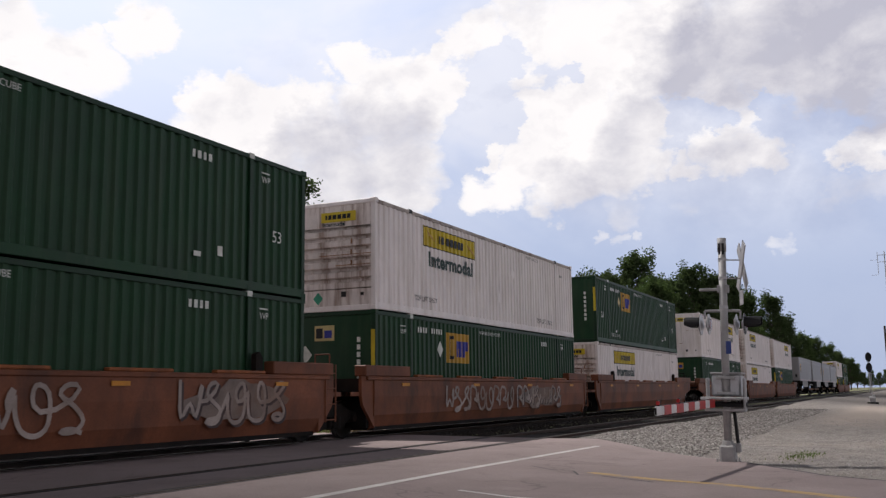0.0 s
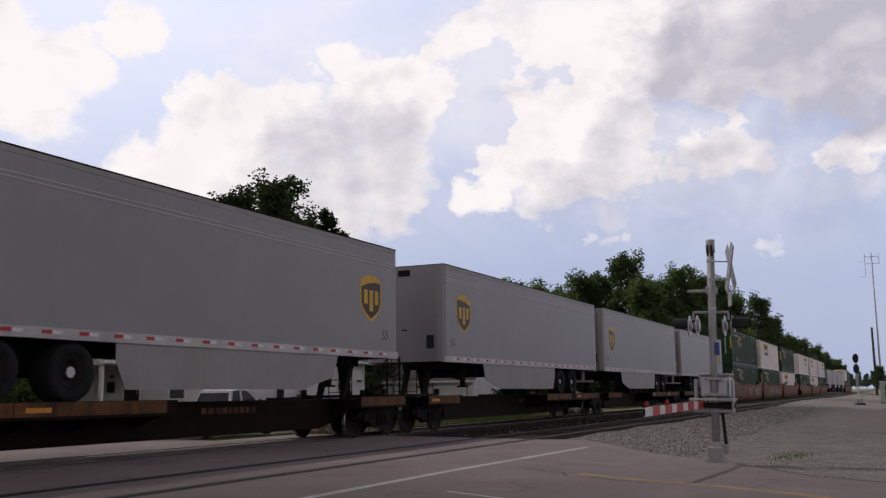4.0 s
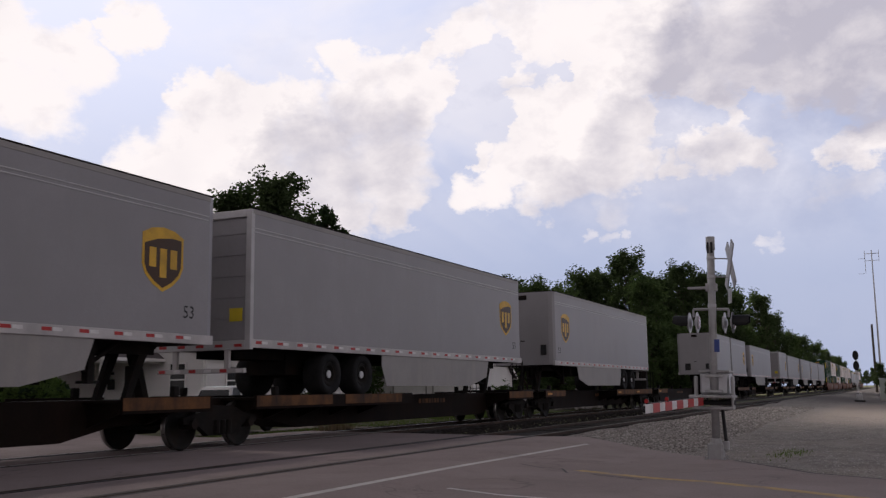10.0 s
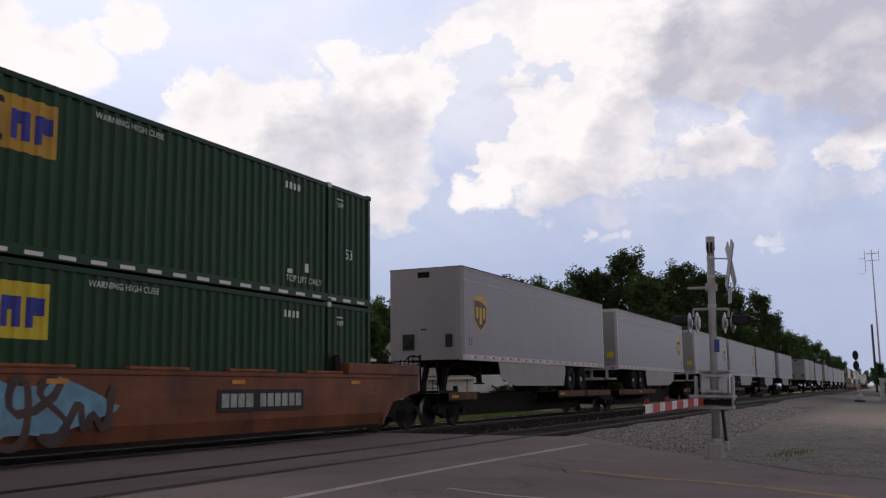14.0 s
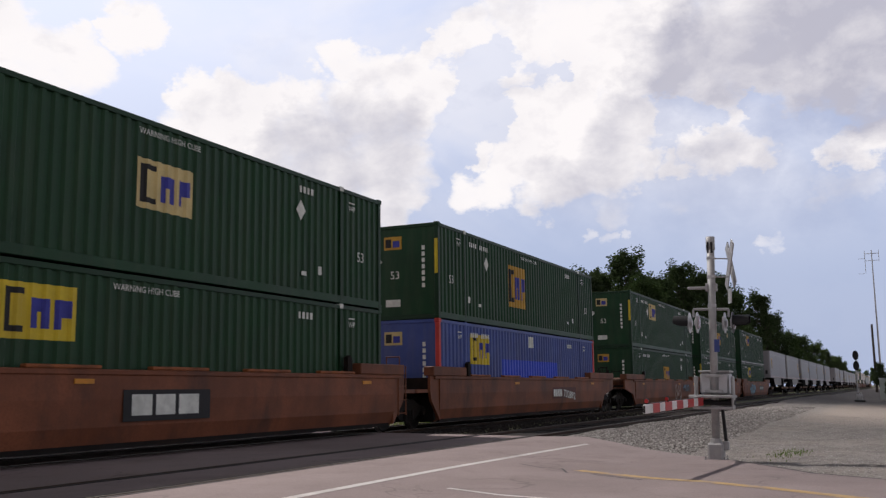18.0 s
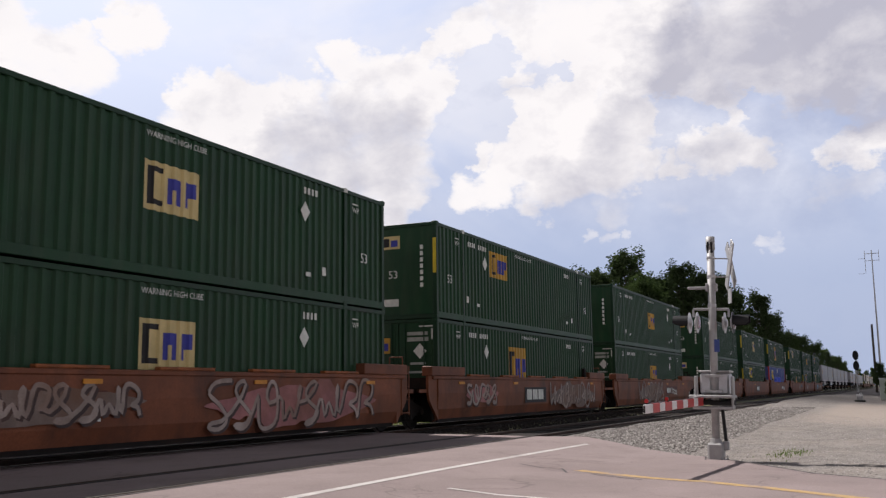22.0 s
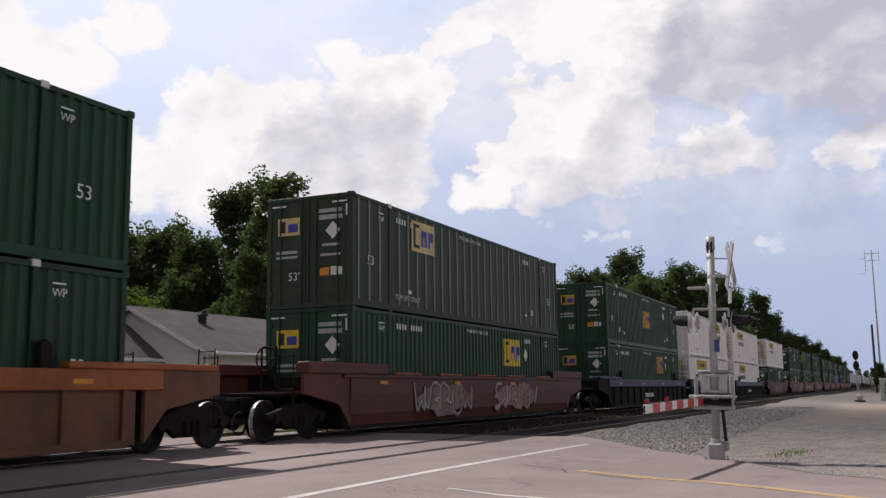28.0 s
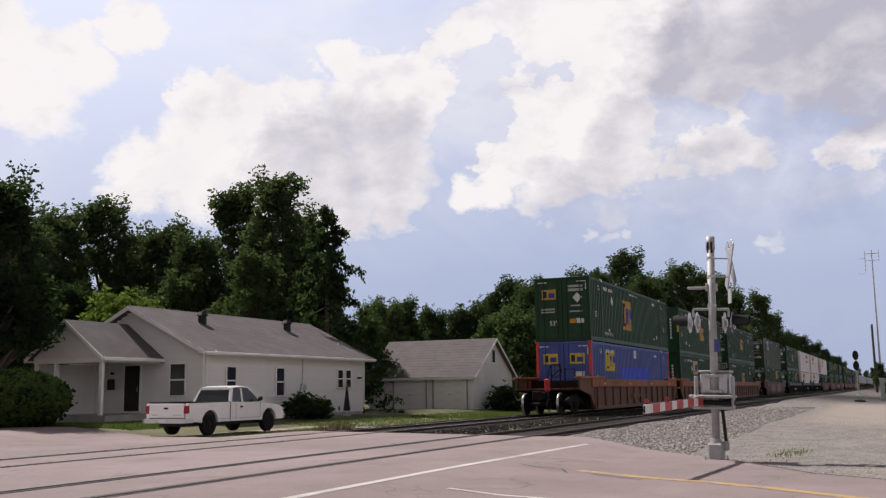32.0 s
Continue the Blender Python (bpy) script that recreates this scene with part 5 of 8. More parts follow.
# trailers: rear end, length, nose to the tail of the train
TRAILERS = [(182.0, 16.15, 0), (164.5, 16.15, 1), (146.5, 16.15, 0), (128.0, 16.15, 1),
            (-19.7, 16.15, 0), (-37.7, 16.15, 1), (-55.2, 16.15, 1), (-74.2, 16.15, 0), (-84.3, 8.5, 0), (-109.5, 16.15, 1), (-120.9, 8.5, 0), (-130.3, 8.5, 1), (-167.2, 16.0, 1), (-187.0, 16.15, 0),
            (-204.3, 16.15, 0), (-219.4, 14.1, 0), (-239.5, 16.15, 0), (-258.2, 16.15, 1)]
for x, length, back in TRAILERS:
    t = trailer(length, "silver-grey van trailer with a brown shield" if length > 12 else "short silver-grey pup trailer with a brown shield", rng, length > 12, 1 if back else -1)
    rolling(t, x + length if back else x, TRACK_Y, DECK, 180 if back else 0)
# flat units: rear, front, coupler at the front, at the rear, hitches (x from the rear, loaded)
SPINES = [(180.4, 199.0, 1, 0), (163.4, 180.4, 0, 0), (145.4, 163.4, 0, 0), (126.4, 145.4, 0, 1),
          (-20.6, -2.5, 1, 0), (-38.3, -20.6, 0, 0), (-57.2, -38.3, 0, 1), (-75.0, -57.2, 1, 0), (-92.3, -75.0, 0, 0), (-111.2, -92.3, 0, 1), (-131.6, -111.2, 1, 0), (-150.3, -131.6, 0, 1),
          (-169.4, -150.3, 1, 1), (-187.6, -169.4, 1, 0), (-204.8, -187.6, 0, 0), (-221.4, -204.8, 0, 0), (-240.8, -221.4, 0, 0), (-260.2, -240.8, 0, 1)]
for a, b, first, last in SPINES:
    pins, decks = [], []
    for x, length, back in TRAILERS:
        if a - 1 < x + length / 2 < b + 1:
            decks.append((x + length - 7.2 - a, x + length - 1.4 - a) if back else (x + 1.4 - a, x + 7.2 - a))
            pins.append(((x + 0.95 if back else x + length - 0.95) - a, True))
    if not pins:
        pins = [(2.0, False)]
    rolling(spine_car(b - a, first, last, pins, decks, rng, "dark brown spine flat car, grimy" if pins[0][1] else "empty dark brown spine flat car"), a, TRACK_Y, 0.0)


# ---------------------------------------------------------------- ground, road and track
def ramp(v, a, b):
    t = min(1.0, max(0.0, (v - a) / (b - a)))
    return t * t * (3 - 2 * t)


def gz(x, y):
    """Height of the ground: the tracks lie on a low rise."""
    z = -0.15 * (1 - ramp(y, 4.0, 7.2)) - 0.25 * ramp(y, 15.2, 18.5) + 0.25 * ramp(y, 21.5, 26.0)
    return z


ROAD_EDGE = ((-60, -20), (-12, 4.0), (-3, 10.6), (0.2, 14.25), (1.14, 14.95), (1.74, 15.9), (2.7, 17.35), (3.3, 18.0), (4.55, 19.5), (5.6, 20.8), (6.6, 21.9), (7.5, 21.6), (14.3, 23.3), (18, 24.0), (30, 25.6), (60, 28), (140, 36))


def road_edge(y):
    for (ya, xa), (yb, xb) in zip(ROAD_EDGE, ROAD_EDGE[1:]):
        if ya <= y <= yb:
            return xa + (xb - xa) * (y - ya) / (yb - ya)
    return ROAD_EDGE[-1][1]


def sheet(name, xs, ys, height, keep=None):
    """A grid of quads over xs and ys; keep drops cells by their centre."""
    verts = [(x, y, height(x, y)) for y in ys for x in xs]
    n = len(xs)
    faces = []
    for j in range(len(ys) - 1):
        for i in range(n - 1):
            if keep is None or keep((xs[i] + xs[i + 1]) / 2, (ys[j] + ys[j + 1]) / 2):
                faces.append((j * n + i, j * n + i + 1, (j + 1) * n + i + 1, (j + 1) * n + i))
    me = bpy.data.meshes.new(name)
    me.from_pydata(verts, [], faces)
    me.shade_smooth()
    return me


def spread(a, b, step, far, growth=1.35):
    """Even steps from a to b, then growing ones out to far on both sides."""
    mid = [a + i * (b - a) / round((b - a) / step) for i in range(round((b - a) / step) + 1)]
    s, x, hi, lo = step, b, [], []
    while x < far:
        s *= growth
        x += s
        hi.append(x)
    s, x = step, a
    while x > -far:
        s *= growth
        x -= s
        lo.append(x)
    return lo[::-1] + mid + hi


M_SOIL = mat("dry_grass_soil", (0.115, 0.12, 0.055), 0.95, 0, 0.4, 0.35, (0.20, 0.17, 0.12), 0.6, 0.5, 14)


def asphalt_mat(name, color):
    """Old asphalt: worn patches, pale stone grain, fine cracks."""
    m = bpy.data.materials.new(name)
    m.use_nodes = True
    n = Nodes(m.node_tree)
    vec = n.add("ShaderNodeTexCoord").outputs["Object"]
    big, mid, grain = n.noise(vec, 0.16, 5.0, 0.6), n.noise(vec, 0.9, 6.0, 0.65), n.noise(vec, 38.0, 3.0, 0.7)
    col = n.mix(n.smooth(big, 0.35, 0.66), tuple(c * 0.86 for c in color), tuple(c * 1.10 for c in color))
    col = n.mix(n.math("MULTIPLY", n.smooth(mid, 0.50, 0.70), 0.45), col, tuple(c * 0.66 for c in color))
    col = n.mix(n.math("MULTIPLY", n.smooth(mid, 0.46, 0.30), 0.35), col, tuple(c * 1.22 for c in color))
    col = n.mix(n.math("MULTIPLY", n.smooth(grain, 0.52, 0.72), 0.5), col, tuple(c * 0.55 for c in color))
    col = n.mix(n.math("MULTIPLY", n.smooth(grain, 0.42, 0.28), 0.45), col, tuple(min(1, c * 1.6) for c in color))
    warp = n.add("ShaderNodeTexNoise", Scale=1.1, Detail=4.0)
    n.link(vec, warp.inputs["Vector"])
    bend = n.add("ShaderNodeVectorMath")
    bend.operation = "MULTIPLY_ADD"
    bend.inputs[1].default_value = (1.6, 1.6, 0.0)
    n.link(warp.outputs["Color"], bend.inputs[0])
    n.link(vec, bend.inputs[2])
    vor = n.add("ShaderNodeTexVoronoi", Scale=0.42)
    vor.feature = "DISTANCE_TO_EDGE"
    n.link(bend.outputs[0], vor.inputs["Vector"])
    crack = n.math("MULTIPLY", n.smooth(vor.outputs["Distance"], 0.011, 0.003), n.smooth(n.noise(vec, 0.35, 3.0), 0.46, 0.58))
    col = n.mix(n.math("MULTIPLY", crack, 0.32), col, tuple(c * 0.25 for c in color))
    p = n.add("ShaderNodeBsdfPrincipled", Roughness=0.9)
    p.inputs["Specular IOR Level"].default_value = 0.25
    n.link(col, p.inputs["Base Color"])
    bp = n.add("ShaderNodeBump", Strength=0.4, Distance=0.012)
    n.link(n.math("SUBTRACT", grain, crack), bp.inputs["Height"])
    n.link(bp.outputs[0], p.inputs["Normal"])
    o = n.add("ShaderNodeOutputMaterial")
    n.link(p.outputs[0], o.inputs[0])
    return m


M_ASPHALT = asphalt_mat("worn_asphalt", (0.268, 0.214, 0.208))
M_PATCH = mat("dark_asphalt_patch", (0.10, 0.09, 0.09), 0.9, 0, 0.2, 0.7, bump=0.3, fine=55)
M_LINE = mat("worn_white_road_paint", (0.56, 0.53, 0.51), 0.75, 0, 0.15, 2.0, (0.3, 0.26, 0.25), 0.6, 0.2, 50)
M_YLINE = mat("worn_yellow_road_paint", (0.46, 0.31, 0.14), 0.8, 0, 0.2, 6.0, (0.26, 0.208, 0.20), 0.95, 0.2, 50)
M_BALLAST = mat("dark_ballast", (0.036, 0.031, 0.029), 0.95, 0, 0.45, 2.2, (0.018, 0.016, 0.015), 0.5, 0.9, 20, spec=0.2)
M_RAIL = mat("rusty_rail_steel", (0.055, 0.034, 0.025), 0.7, 0.2, 0.3, 6.0, (0.085, 0.045, 0.028), 0.5, 0.1)
M_RAILDULL = mat("dull_rail_head", (0.10, 0.085, 0.075), 0.5, 0.4, 0.2, 5.0, RUSTY, 0.4, 0.02)
M_TIE = mat("creosoted_timber", (0.032, 0.026, 0.022), 0.9, 0, 0.35, 5.0, (0.06, 0.052, 0.045), 0.4, 0.4, per=0.4)
M_CONCRETE = mat("grey_concrete", (0.42, 0.40, 0.38), 0.9, 0, 0.15, 2.0, (0.25, 0.23, 0.21), 0.4, 0.3)

g_x = spread(-20, 70, 3.0, 4000)
g_y = spread(-10, 40, 1.0, 4000)
ground = tagged(part("ground", sheet("ground", g_x, g_y, lambda x, y: gz(x, y) - 0.10), M_SOIL), "dry grass and bare soil", "ground", kind="structure")


def asphalt_mesh():
    verts, faces = [], []
    ys = [-40, -25, -12, -6, -3, 0.2, 0.7, 1.14, 1.74, 2.2, 2.7, 3.3, 3.9, 4.55, 5.0, 5.6, 6.1, 6.6, 7.0, 7.5, 8.5, 10, 12, 14.3, 15.2, 16, 16.8, 17.6, 18.5, 20, 21.5, 22.5, 23.5, 24.5, 26, 30, 40, 60, 90, 140]
    n = 9
    for y in ys:
        e = road_edge(y)
        for i in range(n):
            x = -40 + (e + 40) * i / (n - 1)
            verts.append((x, y, gz(x, y) - 0.012))
    for j in range(len(ys) - 1):
        for i in range(n - 1):
            faces.append((j * n + i, j * n + i + 1, (j + 1) * n + i + 1, (j + 1) * n + i))
    # the edge of the pavement drops to the ground
    k = len(verts)
    for y in ys:
        e = road_edge(y)
        verts.append((e + 0.05, y, gz(e, y) - 0.2))
    for j in range(len(ys) - 1):
        faces.append((j * n + n - 1, k + j, k + j + 1, (j + 1) * n + n - 1))
    me = bpy.data.meshes.new("road")
    me.from_pydata(verts, [], faces)
    return me


road = tagged(part("road", asphalt_mesh(), M_ASPHALT), "worn sunlit asphalt road crossing the tracks", "road", kind="structure")


def strip(name, pts, w, material, label, up=0.004):
    """A painted line along points on the road."""
    bm = bmesh.new()
    prev = None
    P = [Vector((x, y, 0)) for x, y in pts]
    dense = []
    for a, b in zip(P, P[1:]):
        k = max(1, int((b - a).length / 0.7))
        dense += [a + (b - a) * (i / k) for i in range(k)]
    dense.append(P[-1])
    for i, p in enumerate(dense):
        d = (dense[min(i + 1, len(dense) - 1)] - dense[max(i - 1, 0)]).normalized()
        nrm = Vector((-d.y, d.x, 0)) * (w / 2)
        pair = [bm.verts.new((q.x, q.y, gz(q.x, q.y) - 0.012 + up)) for q in (p + nrm, p - nrm)]
        if prev:
            bm.faces.new((prev[0], prev[1], pair[1], pair[0]))
        prev = pair
    return tagged(part(name, bm, material), label, "road marking", kind="structure")


strip("stop_line", [(-8.00, 5.96), (9.56, 6.04), (13.20, 6.05), (19.68, 5.90)], 0.12, M_LINE, "worn white line painted on the asphalt")
strip("lane_line", [(11.0, 5.1), (10.63, 3.6), (10.2, 0.5), (10.0, -4.0)], 0.09, M_LINE, "worn white lane line on the asphalt")
strip("centre_line", [(14.35, 4.45), (13.92, 3.76), (13.53, 3.18), (13.19, 2.35), (12.5, 1.35), (11.84, 0.5), (10.6, -1.6), (9.4, -4.0)], 0.2, M_YLINE, "faded yellow centre line on the asphalt")
strip("edge_gap", [(road_edge(y) - 0.03, y) for y in (2.55, 2.2, 1.74, 1.14, 0.7, 0.2, -0.8, -1.9, -3.0)], 0.07, M_PATCH, "dark strip along the pavement's edge", 0.003)
strip("crack_seal", [(14.6, 5.5), (14.3, 5.0), (14.45, 4.75), (13.9, 4.5), (13.95, 4.2), (13.7, 3.9), (13.2, 3.2)], 0.045, M_PATCH, "dark tar seal along a crack", 0.003)

# gravel beside the road and the tracks
def gravel_z(x, y):
    z = gz(x, y) - 0.055
    z += 0.10 * noise.noise(Vector((x * 0.22, y * 0.3, 3.0))) * ramp(x - road_edge(y), 0.3, 4.0)
    z += 0.16 * ramp(y, 1.0, 4.6) * (1 - ramp(y, 5.2, 6.6)) * ramp(x, 24, 32)
    # the ballast shoulder, with a low heap farther out
    z += (0.035 + 0.03 * noise.noise(Vector((x * 0.7, y * 0.9, 8.0)))) * ramp(y, 5.4, 6.7)
    z += 0.16 * ramp(y, 4.6, 6.6) * ramp(x, 55, 80) * (1 - ramp(x, 95, 130))
    z -= 0.16 * ramp(y, 6.95, 7.25)
    return z


def gravel_mat():
    """Grey crushed stone, with a pale dusty track worn through it beside the lineside case."""
    m = bpy.data.materials.new("grey_gravel")
    m.use_nodes = True
    n = Nodes(m.node_tree)
    vec = n.add("ShaderNodeTexCoord").outputs["Object"]
    xyz = n.add("ShaderNodeSeparateXYZ")
    n.link(vec, xyz.inputs[0])
    wide, mid, grain, fleck = n.noise(vec, 0.35, 5.0, 0.6), n.noise(vec, 2.2, 5.0, 0.65), n.noise(vec, 16.0, 3.0, 0.7), n.noise(vec, 46.0, 2.0, 0.7)
    col = n.mix(n.smooth(mid, 0.32, 0.68), (0.175, 0.157, 0.146), (0.265, 0.24, 0.222))
    col = n.mix(n.math("MULTIPLY", n.smooth(grain, 0.52, 0.70), 0.65), col, (0.085, 0.076, 0.07))
    col = n.mix(n.math("MULTIPLY", n.smooth(fleck, 0.46, 0.30), 0.6), col, (0.47, 0.44, 0.42))
    sand = n.math("MULTIPLY", n.smooth(n.math("ADD", xyz.outputs[0], n.math("MULTIPLY", wide, 14.0)), 36.0, 46.0), n.smooth(n.math("ADD", xyz.outputs[1], n.math("MULTIPLY", mid, 1.6)), 4.6, 3.2))
    sand = n.math("MULTIPLY", sand, n.smooth(xyz.outputs[0], 75.0, 62.0))
    col = n.mix(n.smooth(xyz.outputs[0], 62.0, 85.0, 0.0, 0.75), col, (0.105, 0.095, 0.09))
    dust = n.math("MULTIPLY", n.smooth(wide, 0.46, 0.62), n.smooth(xyz.outputs[1], 5.0, 2.5, 0.0, 0.22))
    col = n.mix(n.math("MAXIMUM", n.math("MULTIPLY", sand, 0.75), dust), col, (0.355, 0.30, 0.26))
    p = n.add("ShaderNodeBsdfPrincipled", Roughness=0.95)
    p.inputs["Specular IOR Level"].default_value = 0.15
    n.link(col, p.inputs["Base Color"])
    bp = n.add("ShaderNodeBump", Strength=0.7, Distance=0.03)
    n.link(n.math("ADD", grain, n.math("MULTIPLY", fleck, 0.5)), bp.inputs["Height"])
    n.link(bp.outputs[0], p.inputs["Normal"])
    o = n.add("ShaderNodeOutputMaterial")
    n.link(p.outputs[0], o.inputs[0])
    return m


def stone_mat(name, dark, pale):
    """Broken stones, each of its own grey."""
    m = bpy.data.materials.new(name)
    m.use_nodes = True
    n = Nodes(m.node_tree)
    vec = n.add("ShaderNodeTexCoord").outputs["Object"]
    col = n.mix(n.add("ShaderNodeNewGeometry").outputs["Random Per Island"], dark, pale)
    col = n.mix(n.math("MULTIPLY", n.smooth(n.noise(vec, 60.0, 3.0), 0.45, 0.7), 0.4), col, dark)
    p = n.add("ShaderNodeBsdfPrincipled", Roughness=0.92)
    p.inputs["Specular IOR Level"].default_value = 0.15
    n.link(col, p.inputs["Base Color"])
    o = n.add("ShaderNodeOutputMaterial")
    n.link(p.outputs[0], o.inputs[0])
    return m


M_GRAVEL = gravel_mat()
M_STONE = stone_mat("ballast_stone", (0.16, 0.145, 0.135), (0.47, 0.44, 0.42))
M_PEBBLE = stone_mat("gravel_pebble", (0.26, 0.235, 0.22), (0.48, 0.45, 0.43))
gx = [12 + i * 0.6 for i in range(60)] + [48 + i * 2.5 for i in range(30)] + [125 + i * 12 for i in range(30)]
gy = [-30, -22, -16, -12, -9, -6] + [-4 + i * 0.5 for i in range(19)] + [5.4, 5.8, 6.2, 6.5, 6.75, 6.95, 7.1, 7.25]
gravel = tagged(part("gravel_lot", sheet("gravel", gx, gy, gravel_z, lambda x, y: x > road_edge(y) - 0.25), M_GRAVEL), "pale grey gravel beside the tracks", "gravel", kind="structure")
gx2 = [20 + i * 0.8 for i in range(60)] + [68 + i * 5 for i in range(30)] + [218 + i * 30 for i in range(22)]
bal_y = [6.7, 6.9, 7.4, 9.9, 10.9, 12.0, 14.7, 15.3, 15.9, 16.6]
bal_z = [-0.30, -0.16, -0.075, -0.075, -0.13, -0.075, -0.075, -0.12, -0.25, -0.38]
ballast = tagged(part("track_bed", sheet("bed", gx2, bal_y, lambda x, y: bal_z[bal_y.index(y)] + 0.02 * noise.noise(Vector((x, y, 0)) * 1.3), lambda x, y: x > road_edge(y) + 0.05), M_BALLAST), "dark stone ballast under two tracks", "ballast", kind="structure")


def rail_mesh(x0, x1):
    return prisms(([(-0.07, -0.17), (0.07, -0.17), (0.07, -0.155), (0.012, -0.135), (0.010, -0.045), (0.036, -0.035), (0.036, -0.006), (0.028, 0.0), (-0.028, 0.0), (-0.036, -0.006), (-0.036, -0.035), (-0.010, -0.045), (-0.012, -0.135), (-0.07, -0.155)], x0, x1, "yz"))


for name, y0, lab in (("track_far", TRACK_Y, "main track under the train"), ("track_near", NEAR_TRACK_Y, "empty second track, rusty rails")):
    tr = tagged(new(name), lab, "railway track", kind="structure")
    tr.matrix_basis = pose(0, y0, 0.0)
    for s in (-1, 1):
        r = part("rail", shared("rail", lambda: rail_mesh(-45, 700), M_RAIL), M_RAIL, tr, at=pose(0, s * 0.753, 0))
        part("rail_head", shared("rail_head", lambda: boxes((-45, 700, -0.027, 0.027, 0.0, 0.004)), M_RAILHEAD if name == "track_far" else M_RAILDULL), None, r, "polished running surface" if name == "track_far" else "dull brown running surface")
        part("flangeway", shared(("flangeway", s), lambda: boxes((-45, 21.6, min(-s * 0.04, -s * 0.14), max(-s * 0.04, -s * 0.14), -0.02, -0.005)), M_BLACKIRON), M_BLACKIRON, tr, "dark flange groove", at=pose(0, s * 0.753, 0))
        part("rail_seal", shared(("rail_seal", s), lambda: boxes((-45, 21.6, min(s * 0.04, s * 0.1), max(s * 0.04, s * 0.1), -0.02, -0.006)), M_PATCH), M_PATCH, tr, "dark tar seal along the rail", at=pose(0, s * 0.753, 0))
    for i in range(110):
        x = 22.0 + i * 0.52
        part("sleeper", shared("sleeper", lambda: boxes((-0.115, 0.115, -1.3, 1.3, -0.24, -0.065), bevel=0.012), M_TIE), M_TIE, tr, at=pose(x, 0, rng.uniform(-0.008, 0.005), 0, 0, rng.uniform(-0.6, 0.6)))


def scatter_stones(name, n, place, size, material, label, seed):
    """Loose stones, each an uneven little block."""
    r = random.Random(seed)
    base = [Vector(v) for v in ((-1, -0.8, -0.6), (0.9, -1, -0.6), (1, 0.8, -0.6), (-0.8, 1, -0.6), (-0.6, -0.6, 0.6), (0.7, -0.5, 0.5), (0.5, 0.7, 0.7), (-0.7, 0.5, 0.5))]
    quads = ((0, 3, 2, 1), (4, 5, 6, 7), (0, 1, 5, 4), (1, 2, 6, 5), (2, 3, 7, 6), (3, 0, 4, 7))
    verts, faces = [], []
    for _ in range(n):
        x, y, z = place(r)
        s = size * r.uniform(0.55, 1.3)
        q = Euler((r.uniform(-0.6, 0.6), r.uniform(-0.6, 0.6), r.uniform(0, 6.3))).to_matrix()
        k = len(verts)
        for v in base:
            w = q @ Vector((v.x * s * r.uniform(0.7, 1.2), v.y * s * r.uniform(0.7, 1.1), v.z * s * 0.8))
            verts.append((x + w.x, y + w.y, z + w.z))
        faces += [tuple(k + i for i in f) for f in quads]
    me = bpy.data.meshes.new(name)
    me.from_pydata(verts, [], faces)
    return tagged(part(name, me, material), label, "gravel", kind="stuff")


def shoulder_place(r):
    """Along the ballast shoulder and round the foot of the crossing mast."""
    y = 7.1 - 3.4 * r.random() ** 1.35
    x = road_edge(y) + 0.05 + 34 * r.random() ** 1.6
    return x, y, gravel_z(x, y) + 0.006


def lot_place(r):
    y = r.uniform(-2.0, 5.2)
    x = road_edge(y) + 0.08 + 26 * r.random() ** 1.4
    return x, y, gravel_z(x, y) - 0.002


scatter_stones("shoulder_stones", 17000, shoulder_place, 0.036, M_STONE, "coarse broken grey stones of the ballast shoulder", 3)
scatter_stones("gravel_stones", 7000, lot_place, 0.017, M_PEBBLE, "loose pale grey gravel stones", 13)
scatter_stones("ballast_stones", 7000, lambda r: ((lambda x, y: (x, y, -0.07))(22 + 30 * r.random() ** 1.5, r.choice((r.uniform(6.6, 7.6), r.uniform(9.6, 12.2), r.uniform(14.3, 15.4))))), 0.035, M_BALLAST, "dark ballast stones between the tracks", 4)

# ---------------------------------------------------------------- trees
def leaf_mat(name, color, tint):
    if name in MATS:
        return MATS[name]
    m = bpy.data.materials.new(name)
    MATS[name] = m
    m.use_nodes = True
    n = Nodes(m.node_tree)
    geo = n.add("ShaderNodeNewGeometry")
    info = n.add("ShaderNodeObjectInfo")
    vec = n.add("ShaderNodeTexCoord").outputs["Object"]
    a = n.noise(vec, 0.45, 3.0)
    col = n.mix(geo.outputs["Random Per Island"], tuple(c * 0.55 for c in color), tuple(c * 1.35 for c in color))
    col = n.mix(n.math("MULTIPLY", n.smooth(a, 0.4, 0.65), 0.6), col, tint)
    col = n.mix(n.math("MULTIPLY", info.outputs["Random"], 0.45), col, tuple(c * 0.6 for c in color))
    d = n.add("ShaderNodeBsdfDiffuse")
    n.link(col, d.inputs[0])
    t = n.add("ShaderNodeBsdfTranslucent")
    n.link(n.mix(0.5, col, (0.10, 0.16, 0.03)), t.inputs[0])
    mx = n.add("ShaderNodeMixShader")
    mx.inputs[0].default_value = 0.5
    n.link(d.outputs[0], mx.inputs[1])
    n.link(t.outputs[0], mx.inputs[2])
    o = n.add("ShaderNodeOutputMaterial")
    n.link(mx.outputs[0], o.inputs[0])
    return m


